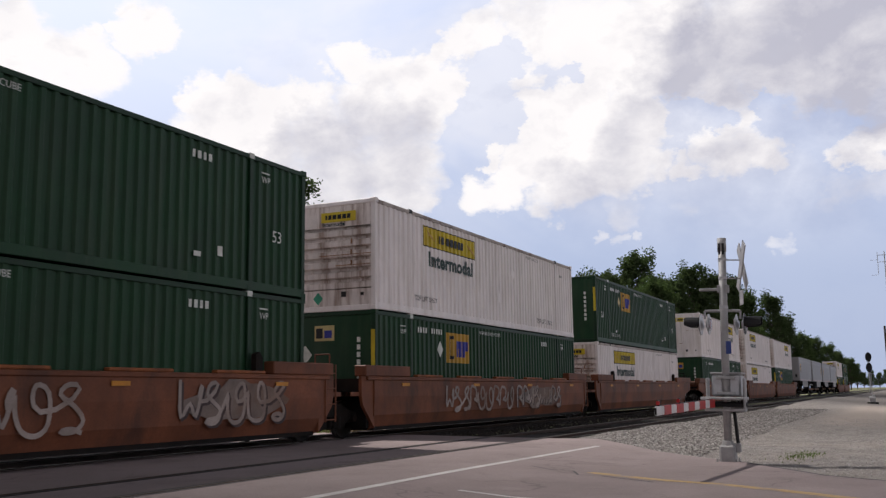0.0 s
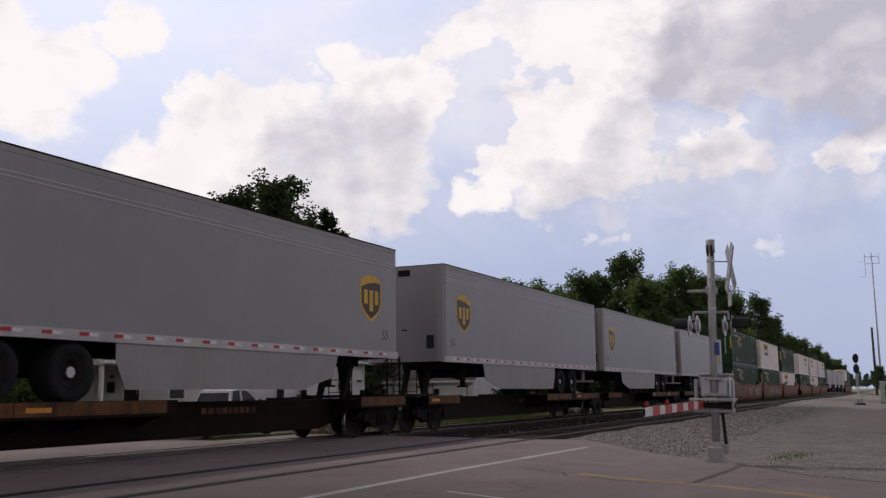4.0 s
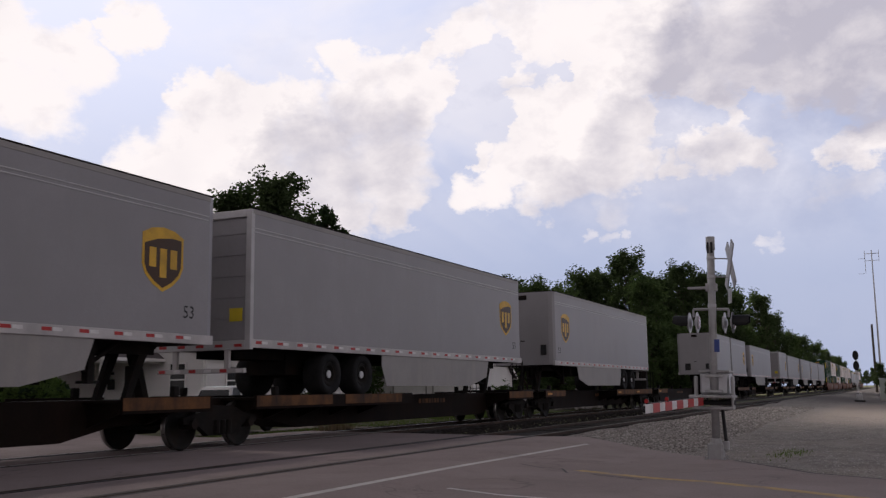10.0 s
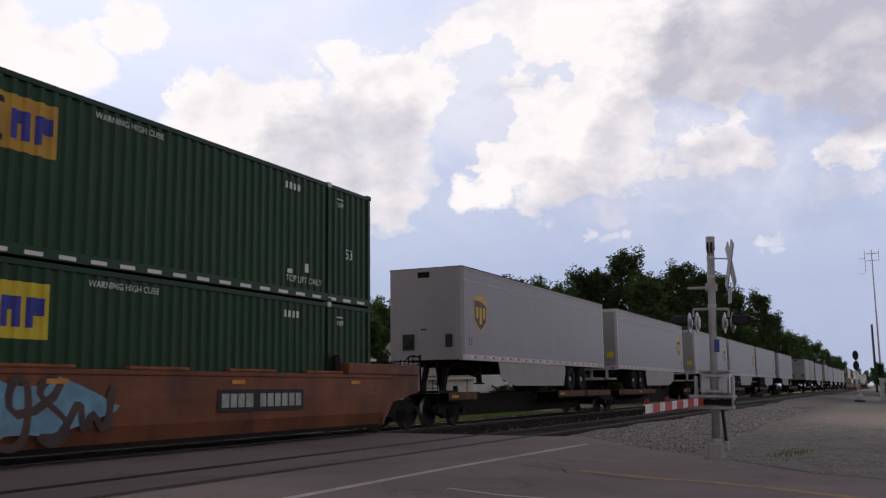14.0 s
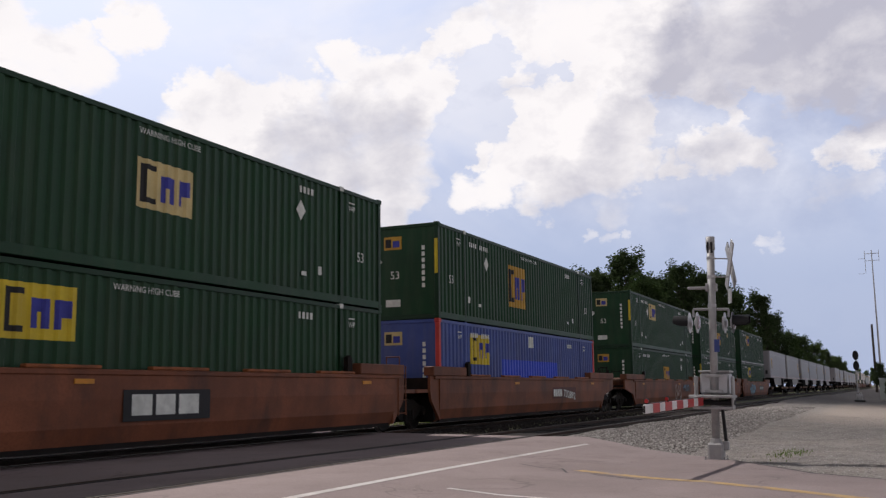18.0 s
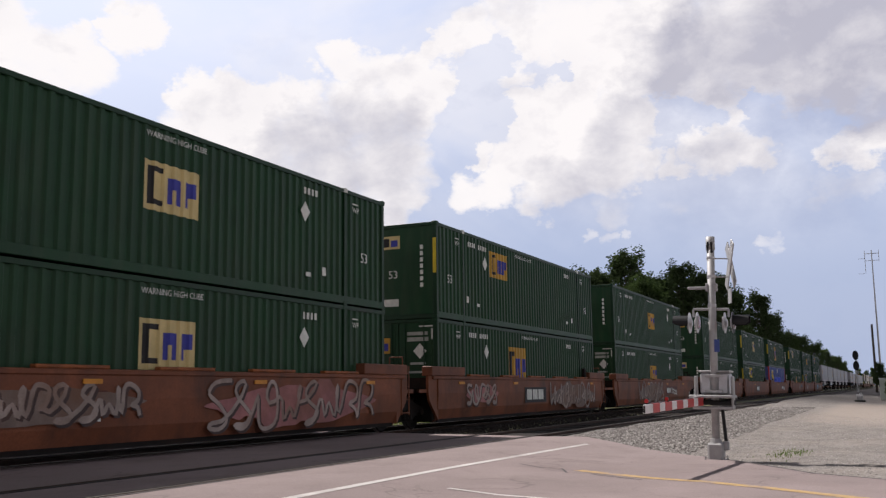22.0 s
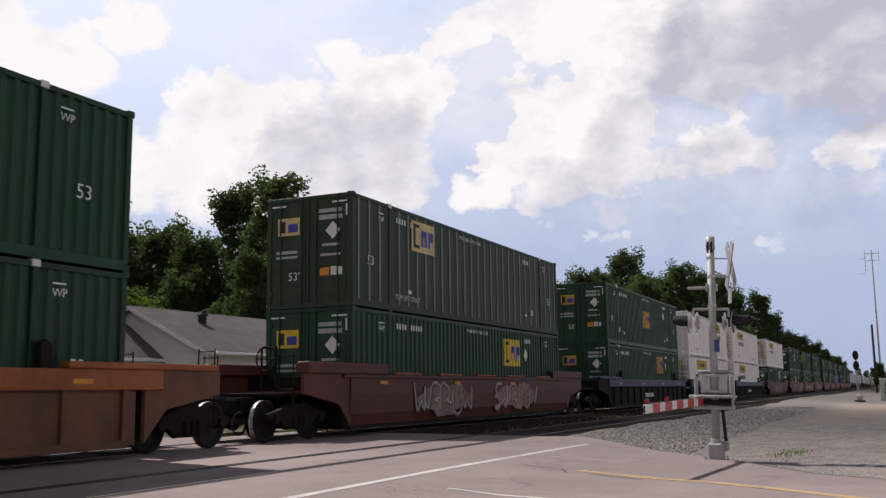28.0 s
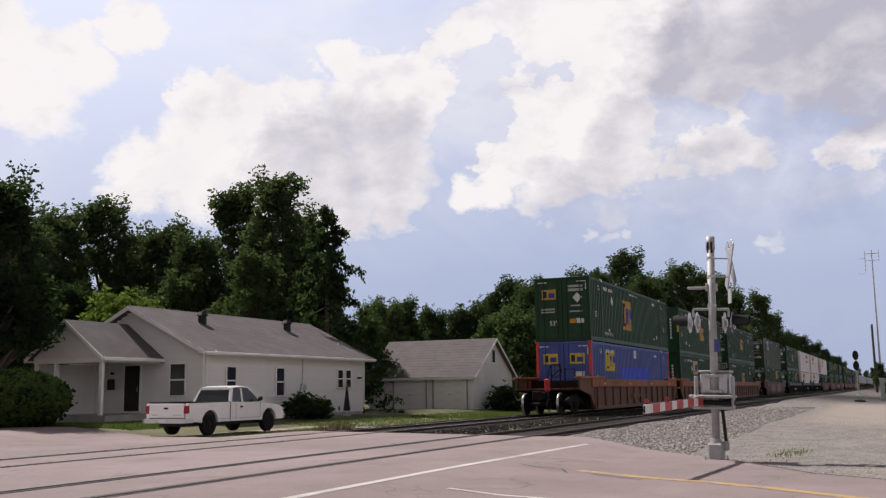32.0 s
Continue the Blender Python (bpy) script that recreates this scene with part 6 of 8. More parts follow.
M_LEAF = leaf_mat("deep_green_leaves", (0.078, 0.102, 0.058), (0.055, 0.078, 0.044))
M_LEAF_B = leaf_mat("mid_green_leaves", (0.092, 0.130, 0.060), (0.064, 0.096, 0.046))
M_LEAF_Y = leaf_mat("yellow_green_leaves", (0.19, 0.27, 0.05), (0.12, 0.19, 0.04))
# spruce needles; also stands in for shade on backlit trees and in bush cores
M_LEAF_D = leaf_mat("dark_needles_and_shaded_leaves", (0.028, 0.045, 0.030), (0.02, 0.032, 0.022))
M_BARK = mat("grey_brown_bark", (0.10, 0.08, 0.065), 0.95, 0, 0.35, 4.0, (0.05, 0.045, 0.04), 0.4, 0.5)


def leaves(lobes, n, leaf, seed, droop=0.0, clipped=False):
    """Leaf quads clustered on twigs in and on lobes (x, y, z, radius, flatness)."""
    r = np.random.RandomState(seed)
    per = 9
    weights = np.array([l[3] ** 2 for l in lobes])
    pick = r.choice(len(lobes), size=n // per, p=weights / weights.sum())
    L = np.array([l[:3] for l in lobes])[pick]
    rad = np.array([l[3] for l in lobes])[pick]
    flat = np.array([l[4] for l in lobes])[pick]
    d = r.normal(size=(len(pick), 3))
    d /= np.linalg.norm(d, axis=1)[:, None]
    depth = rad * (0.20 + 1.25 * r.rand(len(pick)) ** 0.9)
    if clipped:
        depth = rad * (0.86 + 0.14 * r.rand(len(pick)))
    depth *= 1 + (0.03 if clipped else 0.16) * np.sin(d[:, 0] * 7 + seed) * np.sin(d[:, 1] * 6 + d[:, 2] * 5)
    twig = L + d * depth[:, None] * np.stack([np.ones(len(pick)), np.ones(len(pick)), flat], 1)
    size = leaf * 2.4
    c = (twig[:, None, :] + r.normal(size=(len(pick), per, 3)) * size * np.array([0.5, 0.5, 0.35])).reshape(-1, 3)
    m = len(c)
    a = r.normal(size=(m, 3))
    a[:, 2] = a[:, 2] * 0.6 - droop
    a /= np.linalg.norm(a, axis=1)[:, None]
    b = np.cross(a, r.normal(size=(m, 3)))
    b /= np.linalg.norm(b, axis=1)[:, None]
    s = leaf * (0.6 + 0.8 * r.rand(m))[:, None]
    v = np.stack([c - a * s, c + b * s * 0.5, c + a * s, c - b * s * 0.5], 1).reshape(-1, 3)
    f = np.arange(m * 4).reshape(-1, 4)
    me = bpy.data.meshes.new("crown")
    me.from_pydata(v.tolist(), [], f.tolist())
    return me


def broadleaf(h, spread_r, seed, dense=8000, leaf=0.22, lean=0.0, low=0.22):
    """Lobes and limbs of a broad tree of height h."""
    r = random.Random(seed)
    lobes, limbs = [], []
    k = 78
    for i in range(k):
        f = i / (k - 1)
        z = h * (low + 0.12 + (0.86 - low - 0.05) * f)
        w = spread_r * (0.35 + 0.75 * math.sin(math.pi * min(0.97, 0.22 + 0.72 * f))) * 0.80
        a = i * 2.4 + r.uniform(-0.4, 0.4)
        x, y = math.cos(a) * w * r.uniform(0.35, 1.0) ** 0.7 * (1 - 0.5 * f), math.sin(a) * w * r.uniform(0.35, 1.0) ** 0.7 * (1 - 0.5 * f)
        rad = spread_r * r.uniform(0.10, 0.21) * (1.0 - 0.25 * f)
        lobes.append((x + lean * f, y, z, rad, r.uniform(0.65, 0.95)))
        limbs.append(((lean * f * 0.4, 0, h * (0.12 + 0.5 * f)), (x + lean * f, y, z), 0.10 * (1.2 - f) * h / 12, 0.025))
    for i in range(5):
        a = r.uniform(0, 6.28)
        lobes.append((math.cos(a) * spread_r * 0.3 + lean, math.sin(a) * spread_r * 0.3, h * r.uniform(0.86, 0.95), spread_r * 0.17, 1.3))
    return lobes, limbs


def tree_proto(name, label, h, spread_r, seed, dense, leaf, leafm, low=0.22, lean=0.0):
    t = tagged(new(name), label, "tree", "trees round the place")
    lobes, limbs = broadleaf(h, spread_r, seed, dense, leaf, lean, low)
    bm = bmesh.new()
    rod(bm, (0, 0, -0.4), (0, 0, h * 0.34), h * 0.021, 10, h * 0.014)
    rod(bm, (0, 0, h * 0.33), (lean * 0.4, 0, h * 0.8), h * 0.014, 8, 0.03)
    part("trunk", bm, M_BARK, t, "grey-brown trunk")
    bm = bmesh.new()
    for a, b, r1, r2 in limbs:
        rod(bm, a, b, r1, 6, r2)
    part("branchwork", bm, M_BARK, t)
    part("crown", leaves(lobes, dense, leaf, seed), leafm, t)
    return t


def spruce(h, w, seed):
    t = tagged(new("spruce_tree"), "tall dark spruce with drooping branches", "tree", "trees round the place")
    r = random.Random(seed)
    part("trunk", rod(bmesh.new(), (0, 0, -0.4), (0, 0, h), 0.22, 8, 0.02), M_BARK, t)
    lobes = []
    bm = bmesh.new()
    for i in range(44):
        f = i / 43
        z = h * (0.12 + 0.86 * f)
        reach = w * (1.02 - f) ** 0.8 * r.uniform(0.55, 1.15) + 0.2
        a = i * 2.4
        p = Vector((math.cos(a) * reach, math.sin(a) * reach, z - reach * 0.42))
        rod(bm, (0, 0, z), p, 0.04, 5, 0.01)
        for q in (0.3, 0.45, 0.6, 0.75, 0.88, 1.0):
            lobes.append((p.x * q, p.y * q, z - reach * 0.42 * q - 0.14, 0.16 * (1.25 - 0.5 * q), 1.5))
    part("branchwork", bm, M_BARK, t)
    part("crown", leaves(lobes, 11000, 0.13, seed, 1.2), M_LEAF_D, t)
    return t


PROTO = {}


def plant(kind, x, y, h, turn=0.0):
    """A tree of one of the grown kinds, at a height."""
    kinds = {"oak": ("broadleaf_tree", "large leafy deciduous tree in deep green", 16, 5.2, 11, 26000, 0.16, M_LEAF, 0.12), "maple": ("broadleaf_tree", "leafy deciduous tree with a full crown", 15, 4.6, 23, 24000, 0.16, M_LEAF, 0.15),
             "elm": ("broadleaf_tree", "tall uneven deciduous tree with gaps in its crown", 17, 4.4, 37, 17000, 0.17, M_LEAF, 0.16), "ash": ("broadleaf_tree", "mid green deciduous tree", 14, 4.8, 51, 23000, 0.16, M_LEAF_B, 0.08),
             # the left trees' backlit darkness is put into the leaf colour
             "backlit_tree": ("broadleaf_tree", "dense tree with its backlit shade put into dark leaves", 10, 3.3, 91, 24000, 0.11, M_LEAF_D, 0.21),
             "shrub": ("tall_shrub", "bright yellow-green leafy shrub", 5, 2.3, 63, 6000, 0.12, M_LEAF_Y, 0.02), "thicket": ("undergrowth_tree", "low dark green undergrowth tree", 8, 4.2, 77, 15000, 0.16, M_LEAF_B, 0.0)}
    name, label, h0, w0, seed, dense, leaf, lm, low = kinds[kind]
    h *= 0.95 if x < 72 else 0.985
    m = pose(x, y, gz(x, y) - 0.1, 0, 0, turn) @ Matrix.Scale(h / h0, 4)
    if kind not in PROTO:
        PROTO[kind] = tree_proto(name, label, h0, w0, seed, dense, leaf, lm, low)
        PROTO[kind].matrix_basis = m
        return PROTO[kind]
    c = copy_thing(PROTO[kind], pose(x, y, gz(x, y) - 0.1, 0, 0, turn))
    c.scale = (h / h0,) * 3
    return c


# behind the house, then along the far side of the track
TREES_HOUSE_A = [("backlit_tree", 25.6, 31.2, 10.3, 0), ("oak", 27.4, 35.9, 12.3, 70), ("backlit_tree", 31.4, 36.8, 8.0, 50), ("maple", 48.3, 52.5, 15.0, 140), ("elm", 52.9, 52.3, 16.6, 10), ("maple", 56.3, 49.6, 14.9, 60), ("elm", 61.5, 57.5, 15.9, 200), ("elm", 54.3, 41.2, 16.7, 30), ("elm", 53.2, 37.3, 17.0, 100), ("elm", 57.4, 37.8, 15.0, 250), ("maple", 49.4, 40.8, 12.1, 310), ("ash", 46.9, 34.3, 10.2, 20), ("ash", 47.5, 40.1, 9.2, 100), ("thicket", 51.0, 32.6, 8.1, 0), ("thicket", 47.0, 36.5, 7.2, 90), ("thicket", 49.0, 34.6, 8.0, 200), ("thicket", 57.4, 33.0, 6.3, 10), ("ash", 63.0, 35.3, 8.5, 200)]
TREES_HOUSE_B = [("maple", 70.6, 37.9, 8.8, 40), ("shrub", 40.4, 38.7, 7.2, 0), ("shrub", 40.0, 39.7, 6.1, 90), ("shrub", 41.7, 38.4, 6.5, 190), ("backlit_tree", 44.4, 46.9, 8.6, 30), ("backlit_tree", 40.3, 46.1, 7.5, 120), ("oak", 44.6, 51.0, 13.0, 200), ("thicket", 46.8, 41.7, 7.5, 260)]
TREES_HOUSE = TREES_HOUSE_A + TREES_HOUSE_B
TREES_LINE_A = [("maple", 78.2, 40.6, 9.8, 70), ("ash", 85.6, 41.2, 9.5, 10), ("maple", 91.3, 40.8, 9.7, 160), ("ash", 94.4, 39.0, 11.2, 210), ("ash", 93.7, 47.5, 9.4, 0), ("maple", 99.4, 47.1, 10.1, 40), ("ash", 91.8, 39.8, 10.1, 90), ("oak", 91.6, 35.5, 13.0, 130), ("ash", 87.0, 31.1, 11.9, 170), ("thicket", 80.9, 27.7, 8.6, 20), ("ash", 95.7, 31.4, 12.3, 210), ("maple", 106.7, 31.6, 15.0, 250), ("elm", 112.5, 30.8, 15.9, 290), ("elm", 110.7, 27.5, 17.7, 330), ("ash", 104.6, 24.2, 13.6, 15), ("oak", 129.5, 28.0, 17.0, 30), ("elm", 138.4, 27.0, 19.4, 60), ("oak", 148.3, 26.0, 19.4, 90)]
TREES_LINE_B = [("elm", 156.2, 25.0, 19.7, 120), ("ash", 165.2, 24.0, 17.7, 150), ("elm", 185.0, 22.0, 19.2, 180), ("maple", 205.3, 22.0, 16.9, 210), ("thicket", 81.2, 26.0, 7.1, 30), ("thicket", 86.7, 25.0, 7.9, 80), ("thicket", 93.2, 24.0, 8.2, 140), ("thicket", 101.2, 23.0, 8.7, 190), ("thicket", 113.5, 22.5, 8.8, 230), ("thicket", 129.6, 22.0, 9.4, 260), ("thicket", 161.2, 22.0, 10.7, 300), ("ash", 242.0, 22.0, 14.5, 20), ("oak", 285.4, 23.0, 16.0, 60), ("ash", 337.5, 23.0, 15.8, 100), ("maple", 411.2, 24.0, 15.9, 150), ("oak", 534.4, 26.0, 16.7, 190), ("thicket", 79.6, 42.2, 7.4, 60), ("thicket", 78.8, 32.0, 7.7, 50)]
TREES_LINE_C = [("thicket", 77.0, 28.9, 7.9, 150)]
TREES_LINE = TREES_LINE_A + TREES_LINE_B + TREES_LINE_C
TREES_FAR = [("oak", 592.5, 30.0, 18.7, 0), ("maple", 744.0, 32.0, 18.2, 40), ("oak", 1041.1, 38.6, 16.4, 80), ("ash", 1066.0, 32.5, 18.4, 130), ("oak", 1036.6, 24.5, 16.1, 170), ("maple", 1061.7, 18.2, 19.1, 220), ("maple", 176.3, 2.0, 5.1, 200), ("oak", 84.5, 0.15, 2.4, 10), ("ash", 810.4, -1.5, 25.3, 50), ("maple", 290.3, -5.0, 13.5, 90)]
SPRUCE_AT = (47.9, 29.9, 12.3)
for kind, x, y, h, turn in TREES_HOUSE + TREES_LINE + TREES_FAR:
    plant(kind, x, y, h, turn)
sp = spruce(SPRUCE_AT[2], 4.4, 5)
sp.matrix_basis = pose(*SPRUCE_AT[:2], gz(*SPRUCE_AT[:2]) - 0.1)


# ---------------------------------------------------------------- crossing signal
M_REDLENS = mat("dark_red_lens", (0.16, 0.01, 0.01), 0.25, 0, 0.1, 4.0, bump=0.0)
M_LAMP_ON = mat("lit_lamp", (1.0, 0.55, 0.45), 0.3, 0, 0.05, 4.0, bump=0.0, glow=3.0)


# red bands of the gate arm, from its tip (metres from its root)
GATE_STRIPES = ((-3.08, -2.72), (-2.41, -2.02), (-1.71, -1.33), (-1.00, -0.61), (-0.29, 0.08))


def crossing_signal():
    c = tagged(new("crossing_signal"), "galvanised level crossing mast with lamps, crossbuck and lowered gate", "crossing signal")
    X, Y = 17.4, 2.90
    c.matrix_basis = pose(X, Y, gz(X, Y) - 0.06, 1.35, 0, 0)
    part("mast", rod(rod(bmesh.new(), (0, 0, 0.3), (0, 0, 3.9), 0.067, 14), (0, 0, 3.72), (0, 0, 3.96), 0.078, 14), M_STEEL, c, smooth=True)
    part("mast_cap", boxes((-0.078, -0.07, -0.05, -0.01, 3.66, 3.86), (-0.078, -0.07, 0.02, 0.05, 3.66, 3.86)), M_BLACKIRON, c)
    part("base", rod(boxes((-0.135, 0.135, -0.135, 0.135, -0.02, 0.33), bevel=0.035), (0, 0, 0.31), (0, 0, 0.40), 0.115, 12, 0.09), M_STEEL, c)
    part("base_plate", boxes((-0.2, 0.2, -0.2, 0.2, -0.05, 0.03), bevel=0.01), M_CONCRETE, c)
    for px, py in ((-0.16, -0.16), (-0.16, 0.16), (0.16, -0.16), (0.16, 0.16)):
        part("anchor_bolt", shared("anchor_bolt", lambda: rods(((0, 0, 0.02), (0, 0, 0.10), 0.016), ((0, 0, 0.03), (0, 0, 0.055), 0.03), n=6), M_STEEL), M_STEEL, c, at=pose(px, py, 0))
    part("conduit", rods(((0.02, -0.17, 0.32), (0.02, -0.12, 0.94), 0.03), n=8), M_BLACKIRON, c, "black cable conduit")
    part("conduit_elbow", boxes((-0.04, 0.08, -0.22, -0.12, 0.2, 0.36), bevel=0.02), M_STEEL, c)
    # gate mechanism
    g = part("gate_mechanism", boxes((-0.02, 0.42, -0.25, -0.045, 1.16, 1.54), (-0.02, 0.40, 0.045, 0.25, 1.16, 1.54), (0.08, 0.36, -0.05, 0.05, 1.2, 1.48), bevel=0.035), M_ALU, c, "grey gate motor housing")
    for y0, y1 in ((-0.27, -0.04), (0.04, 0.27)):
        part("mechanism_lid", boxes((-0.04, 0.44, y0, y1, 1.541, 1.58), bevel=0.012), M_STEEL, g)
    for z in (1.19, 1.46):
        part("mast_clamp", boxes((-0.10, -0.06, -0.15, 0.15, z, z + 0.05), (-0.06, 0.1, -0.15, -0.09, z, z + 0.05), (-0.06, 0.1, 0.09, 0.15, z, z + 0.05), bevel=0.006), M_STEEL, c)
    part("shelf", boxes((-0.28, 0.3, -0.34, 0.40, 1.10, 1.15), bevel=0.012), M_STEEL, c)
    part("shaft", rods(((-0.05, -0.36, 1.02), (-0.05, 0.44, 1.02), 0.045), n=12), M_BLACKIRON, c)
    for y in (-0.34, 0.29):
        part("counterweight_arm", boxes((-0.12, 0.06, y, y + 0.045, 0.90, 1.48), bevel=0.018), M_STEEL, c)
    part("tie_bar", boxes((-0.14, -0.08, -0.34, 0.36, 0.90, 0.955), bevel=0.014), M_STEEL, c)
    part("gate_bracket", boxes((-0.62, 0.05, 0.20, 0.26, 0.95, 1.13), bevel=0.015), M_STEEL, c)
    slope = pose(-0.40, 0.17, 1.04, 0, -0.95, -2.8)
    arm = part("gate_arm", boxes((-3.46, 0.1, -0.02, 0.02, -0.064, 0.064), bevel=0.008), M_WHITETAPE, c, "red and white striped gate arm", at=slope)
    # flat black plate on the solid arm paints the shade of an open end
    part("arm_end", boxes((-3.468, -3.461, -0.014, 0.014, -0.05, 0.05)), M_BLACKIRON, arm, "black plate for the shade inside the hollow arm end")
    for a, b in GATE_STRIPES:
        part("red_stripe", boxes((a, b, -0.024, 0.024, -0.067, 0.067)), M_REDTAPE, arm)
    for x in (-3.3, -2.2):
        l = part("gate_lamp", shared("gate_lamp", lambda: boxes((-0.035, 0.035, -0.02, 0.02, 0.066, 0.15), bevel=0.01), M_BLACKIRON), M_BLACKIRON, arm, at=pose(x, 0, 0))
        part("lens", shared("gate_lens", lambda: rods(((-0.05, 0, 0.11), (-0.035, 0, 0.11), 0.03), n=10), M_REDTAPE), M_REDTAPE, l)
    part("lamp_wire", rods(((-3.3, 0, 0.075), (0, 0, 0.075), 0.006), n=5), M_BLACKIRON, arm)
    # flashing lamps on a cross arm, facing up and down the road
    part("cross_arm", rods(((0.07, -0.27, 2.66), (-0.06, 0.32, 2.66), 0.024), ((-0.06, 0.32, 2.66), (-0.06, 0.32, 2.52), 0.02), ((0.07, -0.27, 2.66), (0.07, -0.27, 2.52), 0.02)), M_STEEL, c)
    for x, y in ((-0.06, 0.32), (0.07, -0.27)):
        for sg in (-1, 1):
            at = pose(x + sg * 0.05, y + sg * 0.03, 2.42, 0, 0, 90)
            h = part("flasher", shared(("flasher", sg), lambda: rod(rod(bmesh.new(), (0, 0, 0), (sg * 0.05, 0, 0), 0.06, 14, 0.12), (sg * 0.05, 0, 0), (sg * 0.08, 0, 0), 0.12, 14), M_ALU), M_ALU, c, "grey lamp head", at=at)
            part("backplate", shared(("backplate", sg), lambda: rods(((sg * 0.04, 0, 0), (sg * 0.05, 0, 0), 0.185), n=24), M_ALU), M_ALU, h, "grey lamp background disc")
            if sg == (1 if y > 0 else -1):
                part("hood", shared(("hood", sg), lambda: hood_mesh(sg), M_BLACKIRON), M_BLACKIRON, h, "black visor hood")
                part("disc_face", shared(("disc_face", sg), lambda: rods(((sg * 0.051, 0, 0), (sg * 0.056, 0, 0), 0.185), n=24), M_BLACKIRON), M_BLACKIRON, h)
            part("lens", shared(("lens", sg), lambda: rods(((sg * 0.08, 0, 0), (sg * 0.085, 0, 0), 0.10), n=16), M_REDLENS), M_REDLENS, h, "dark red lens")
    part("indicator", shared("indicator", lambda: rods(((-0.1, 0, 0), (-0.085, 0, 0), 0.022), n=10), M_LAMP_ON), M_LAMP_ON, c, "small glowing lamp", at=pose(-0.02, 0.24, 2.42))
    # bell and bracket arms
    part("bell_bracket", boxes((-0.03, 0.03, 0.02, 0.42, 3.02, 3.07), (-0.05, 0.05, -0.1, 0.1, 2.98, 3.12), bevel=0.01), M_STEEL, c)
    for z in (3.55, 3.22, 2.7):
        part("band", shared("band", lambda: rods(((0, 0, 0), (0, 0, 0.05), 0.075), n=14), M_ALU), M_ALU, c, at=pose(0, 0, z))
    for z in (3.57, 3.24):
        part("sign_bracket", shared("sign_bracket", lambda: rods(((0, 0, 0), (0.14, -0.28, 0), 0.012), n=6), M_STEEL), M_STEEL, c, at=pose(0, 0, z))
    for i, a in enumerate((48, -48)):
        bm = boxes((-0.011, 0.011, -0.10, 0.10, -0.47, 0.47), bevel=0.003)
        part("crossbuck_blade", bm, M_ALU, c, "bare back of a crossbuck blade", at=pose(0.14, -0.30 - 0.025 * i, 3.46, 0, 0, -68) @ pose(0, 0, 0, a * 0.72, 0, 0))
    part("track_count_sign", boxes((-0.008, 0.008, -0.13, 0.13, -0.13, 0.13), bevel=0.003), M_ALU, c, at=pose(0.15, -0.29, 2.90, 0, 0, -70))
    part("instruction_plate", boxes((-0.085, -0.076, -0.12, -0.03, 1.90, 2.12)), M_BLUE, c, "small blue notice plate")
    return c


def hood_mesh(sg):
    """A visor: the upper part of a tube."""
    bm = bmesh.new()
    n = 12
    rows = []
    for k, x in enumerate((0.05, 0.33)):
        row = []
        for i in range(n + 1):
            a = radians(-20 + 220 * i / n)
            for r in (0.135, 0.127):
                row.append(bm.verts.new((sg * (x if i not in (0, n) or k == 0 else x - 0.08), r * math.cos(a), r * math.sin(a))))
        rows.append(row)
    for i in range(0, 2 * n, 2):
        a, b = rows
        bm.faces.new((a[i], a[i + 2], b[i + 2], b[i]))
        bm.faces.new((a[i + 1], b[i + 1], b[i + 3], a[i + 3]))
        bm.faces.new((b[i], b[i + 2], b[i + 3], b[i + 1]))
    return bm


crossing_signal()


# ---------------------------------------------------------------- lineside
def block_signal():
    s = tagged(new("block_signal"), "black two-headed railway signal on a silver mast", "railway signal")
    s.matrix_basis = pose(172, 5.45, -0.95)
    part("mast", rods(((0, 0, 0), (0, 0, 7.4), 0.075), n=10), M_ALU, s)
    part("foundation", boxes((-0.4, 0.4, -0.4, 0.4, 0, 0.5), bevel=0.03), M_CONCRETE, s)
    for z in (6.9, 5.2):
        h = part("signal_head", prism(boxes((-0.3, 0.1, -0.25, 0.25, z - 0.45, z + 0.45), bevel=0.06), [(0.47 * math.cos(q * math.pi / 9), z + 0.78 * math.sin(q * math.pi / 9)) for q in range(18)], -0.42, -0.3, "yz"), M_BLACKIRON, s, "black signal head", at=pose(0, 0, 0))
        for dz in (0.36, 0.0, -0.36):
            part("lens_hood", shared("lens_hood", lambda: rods(((-0.62, 0, 0), (-0.4, 0, 0), 0.15), n=10), M_BLACKIRON), M_BLACKIRON, h, at=pose(0, 0, z + dz))
    for sgn in (-1, 1):
        part("ladder_rail", rods(((0.7, sgn * 0.2, 0), (0.35, sgn * 0.2, 7.2), 0.025), n=6), M_ALU, s)
    part("walkway", boxes((-0.2, 0.6, -0.5, 0.5, 5.95, 6.0), (-0.2, 0.6, -0.5, 0.5, 4.2, 4.25)), M_ALU, s)
    return s


block_signal()


def relay_case():
    s = tagged(new("relay_case"), "silver domed lineside relay case with dark feet", "relay case")
    s.matrix_basis = pose(80, 2.45, -0.2) @ Matrix.Scale(0.52, 4)
    part("case", rod(boxes((-0.35, 0.35, -0.42, 0.42, 0.25, 0.85), bevel=0.12), (0, -0.42, 0.8), (0, 0.42, 0.8), 0.34, 14), M_STEEL, s)
    part("plinth", boxes((-0.5, 0.5, -0.75, 0.75, 0.0, 0.3), bevel=0.04), M_BLACKIRON, s)
    part("junction_box", boxes((-0.15, 0.15, -0.3, 0.05, 1.1, 1.35), bevel=0.03), M_ALU, s)
    return s


relay_case()


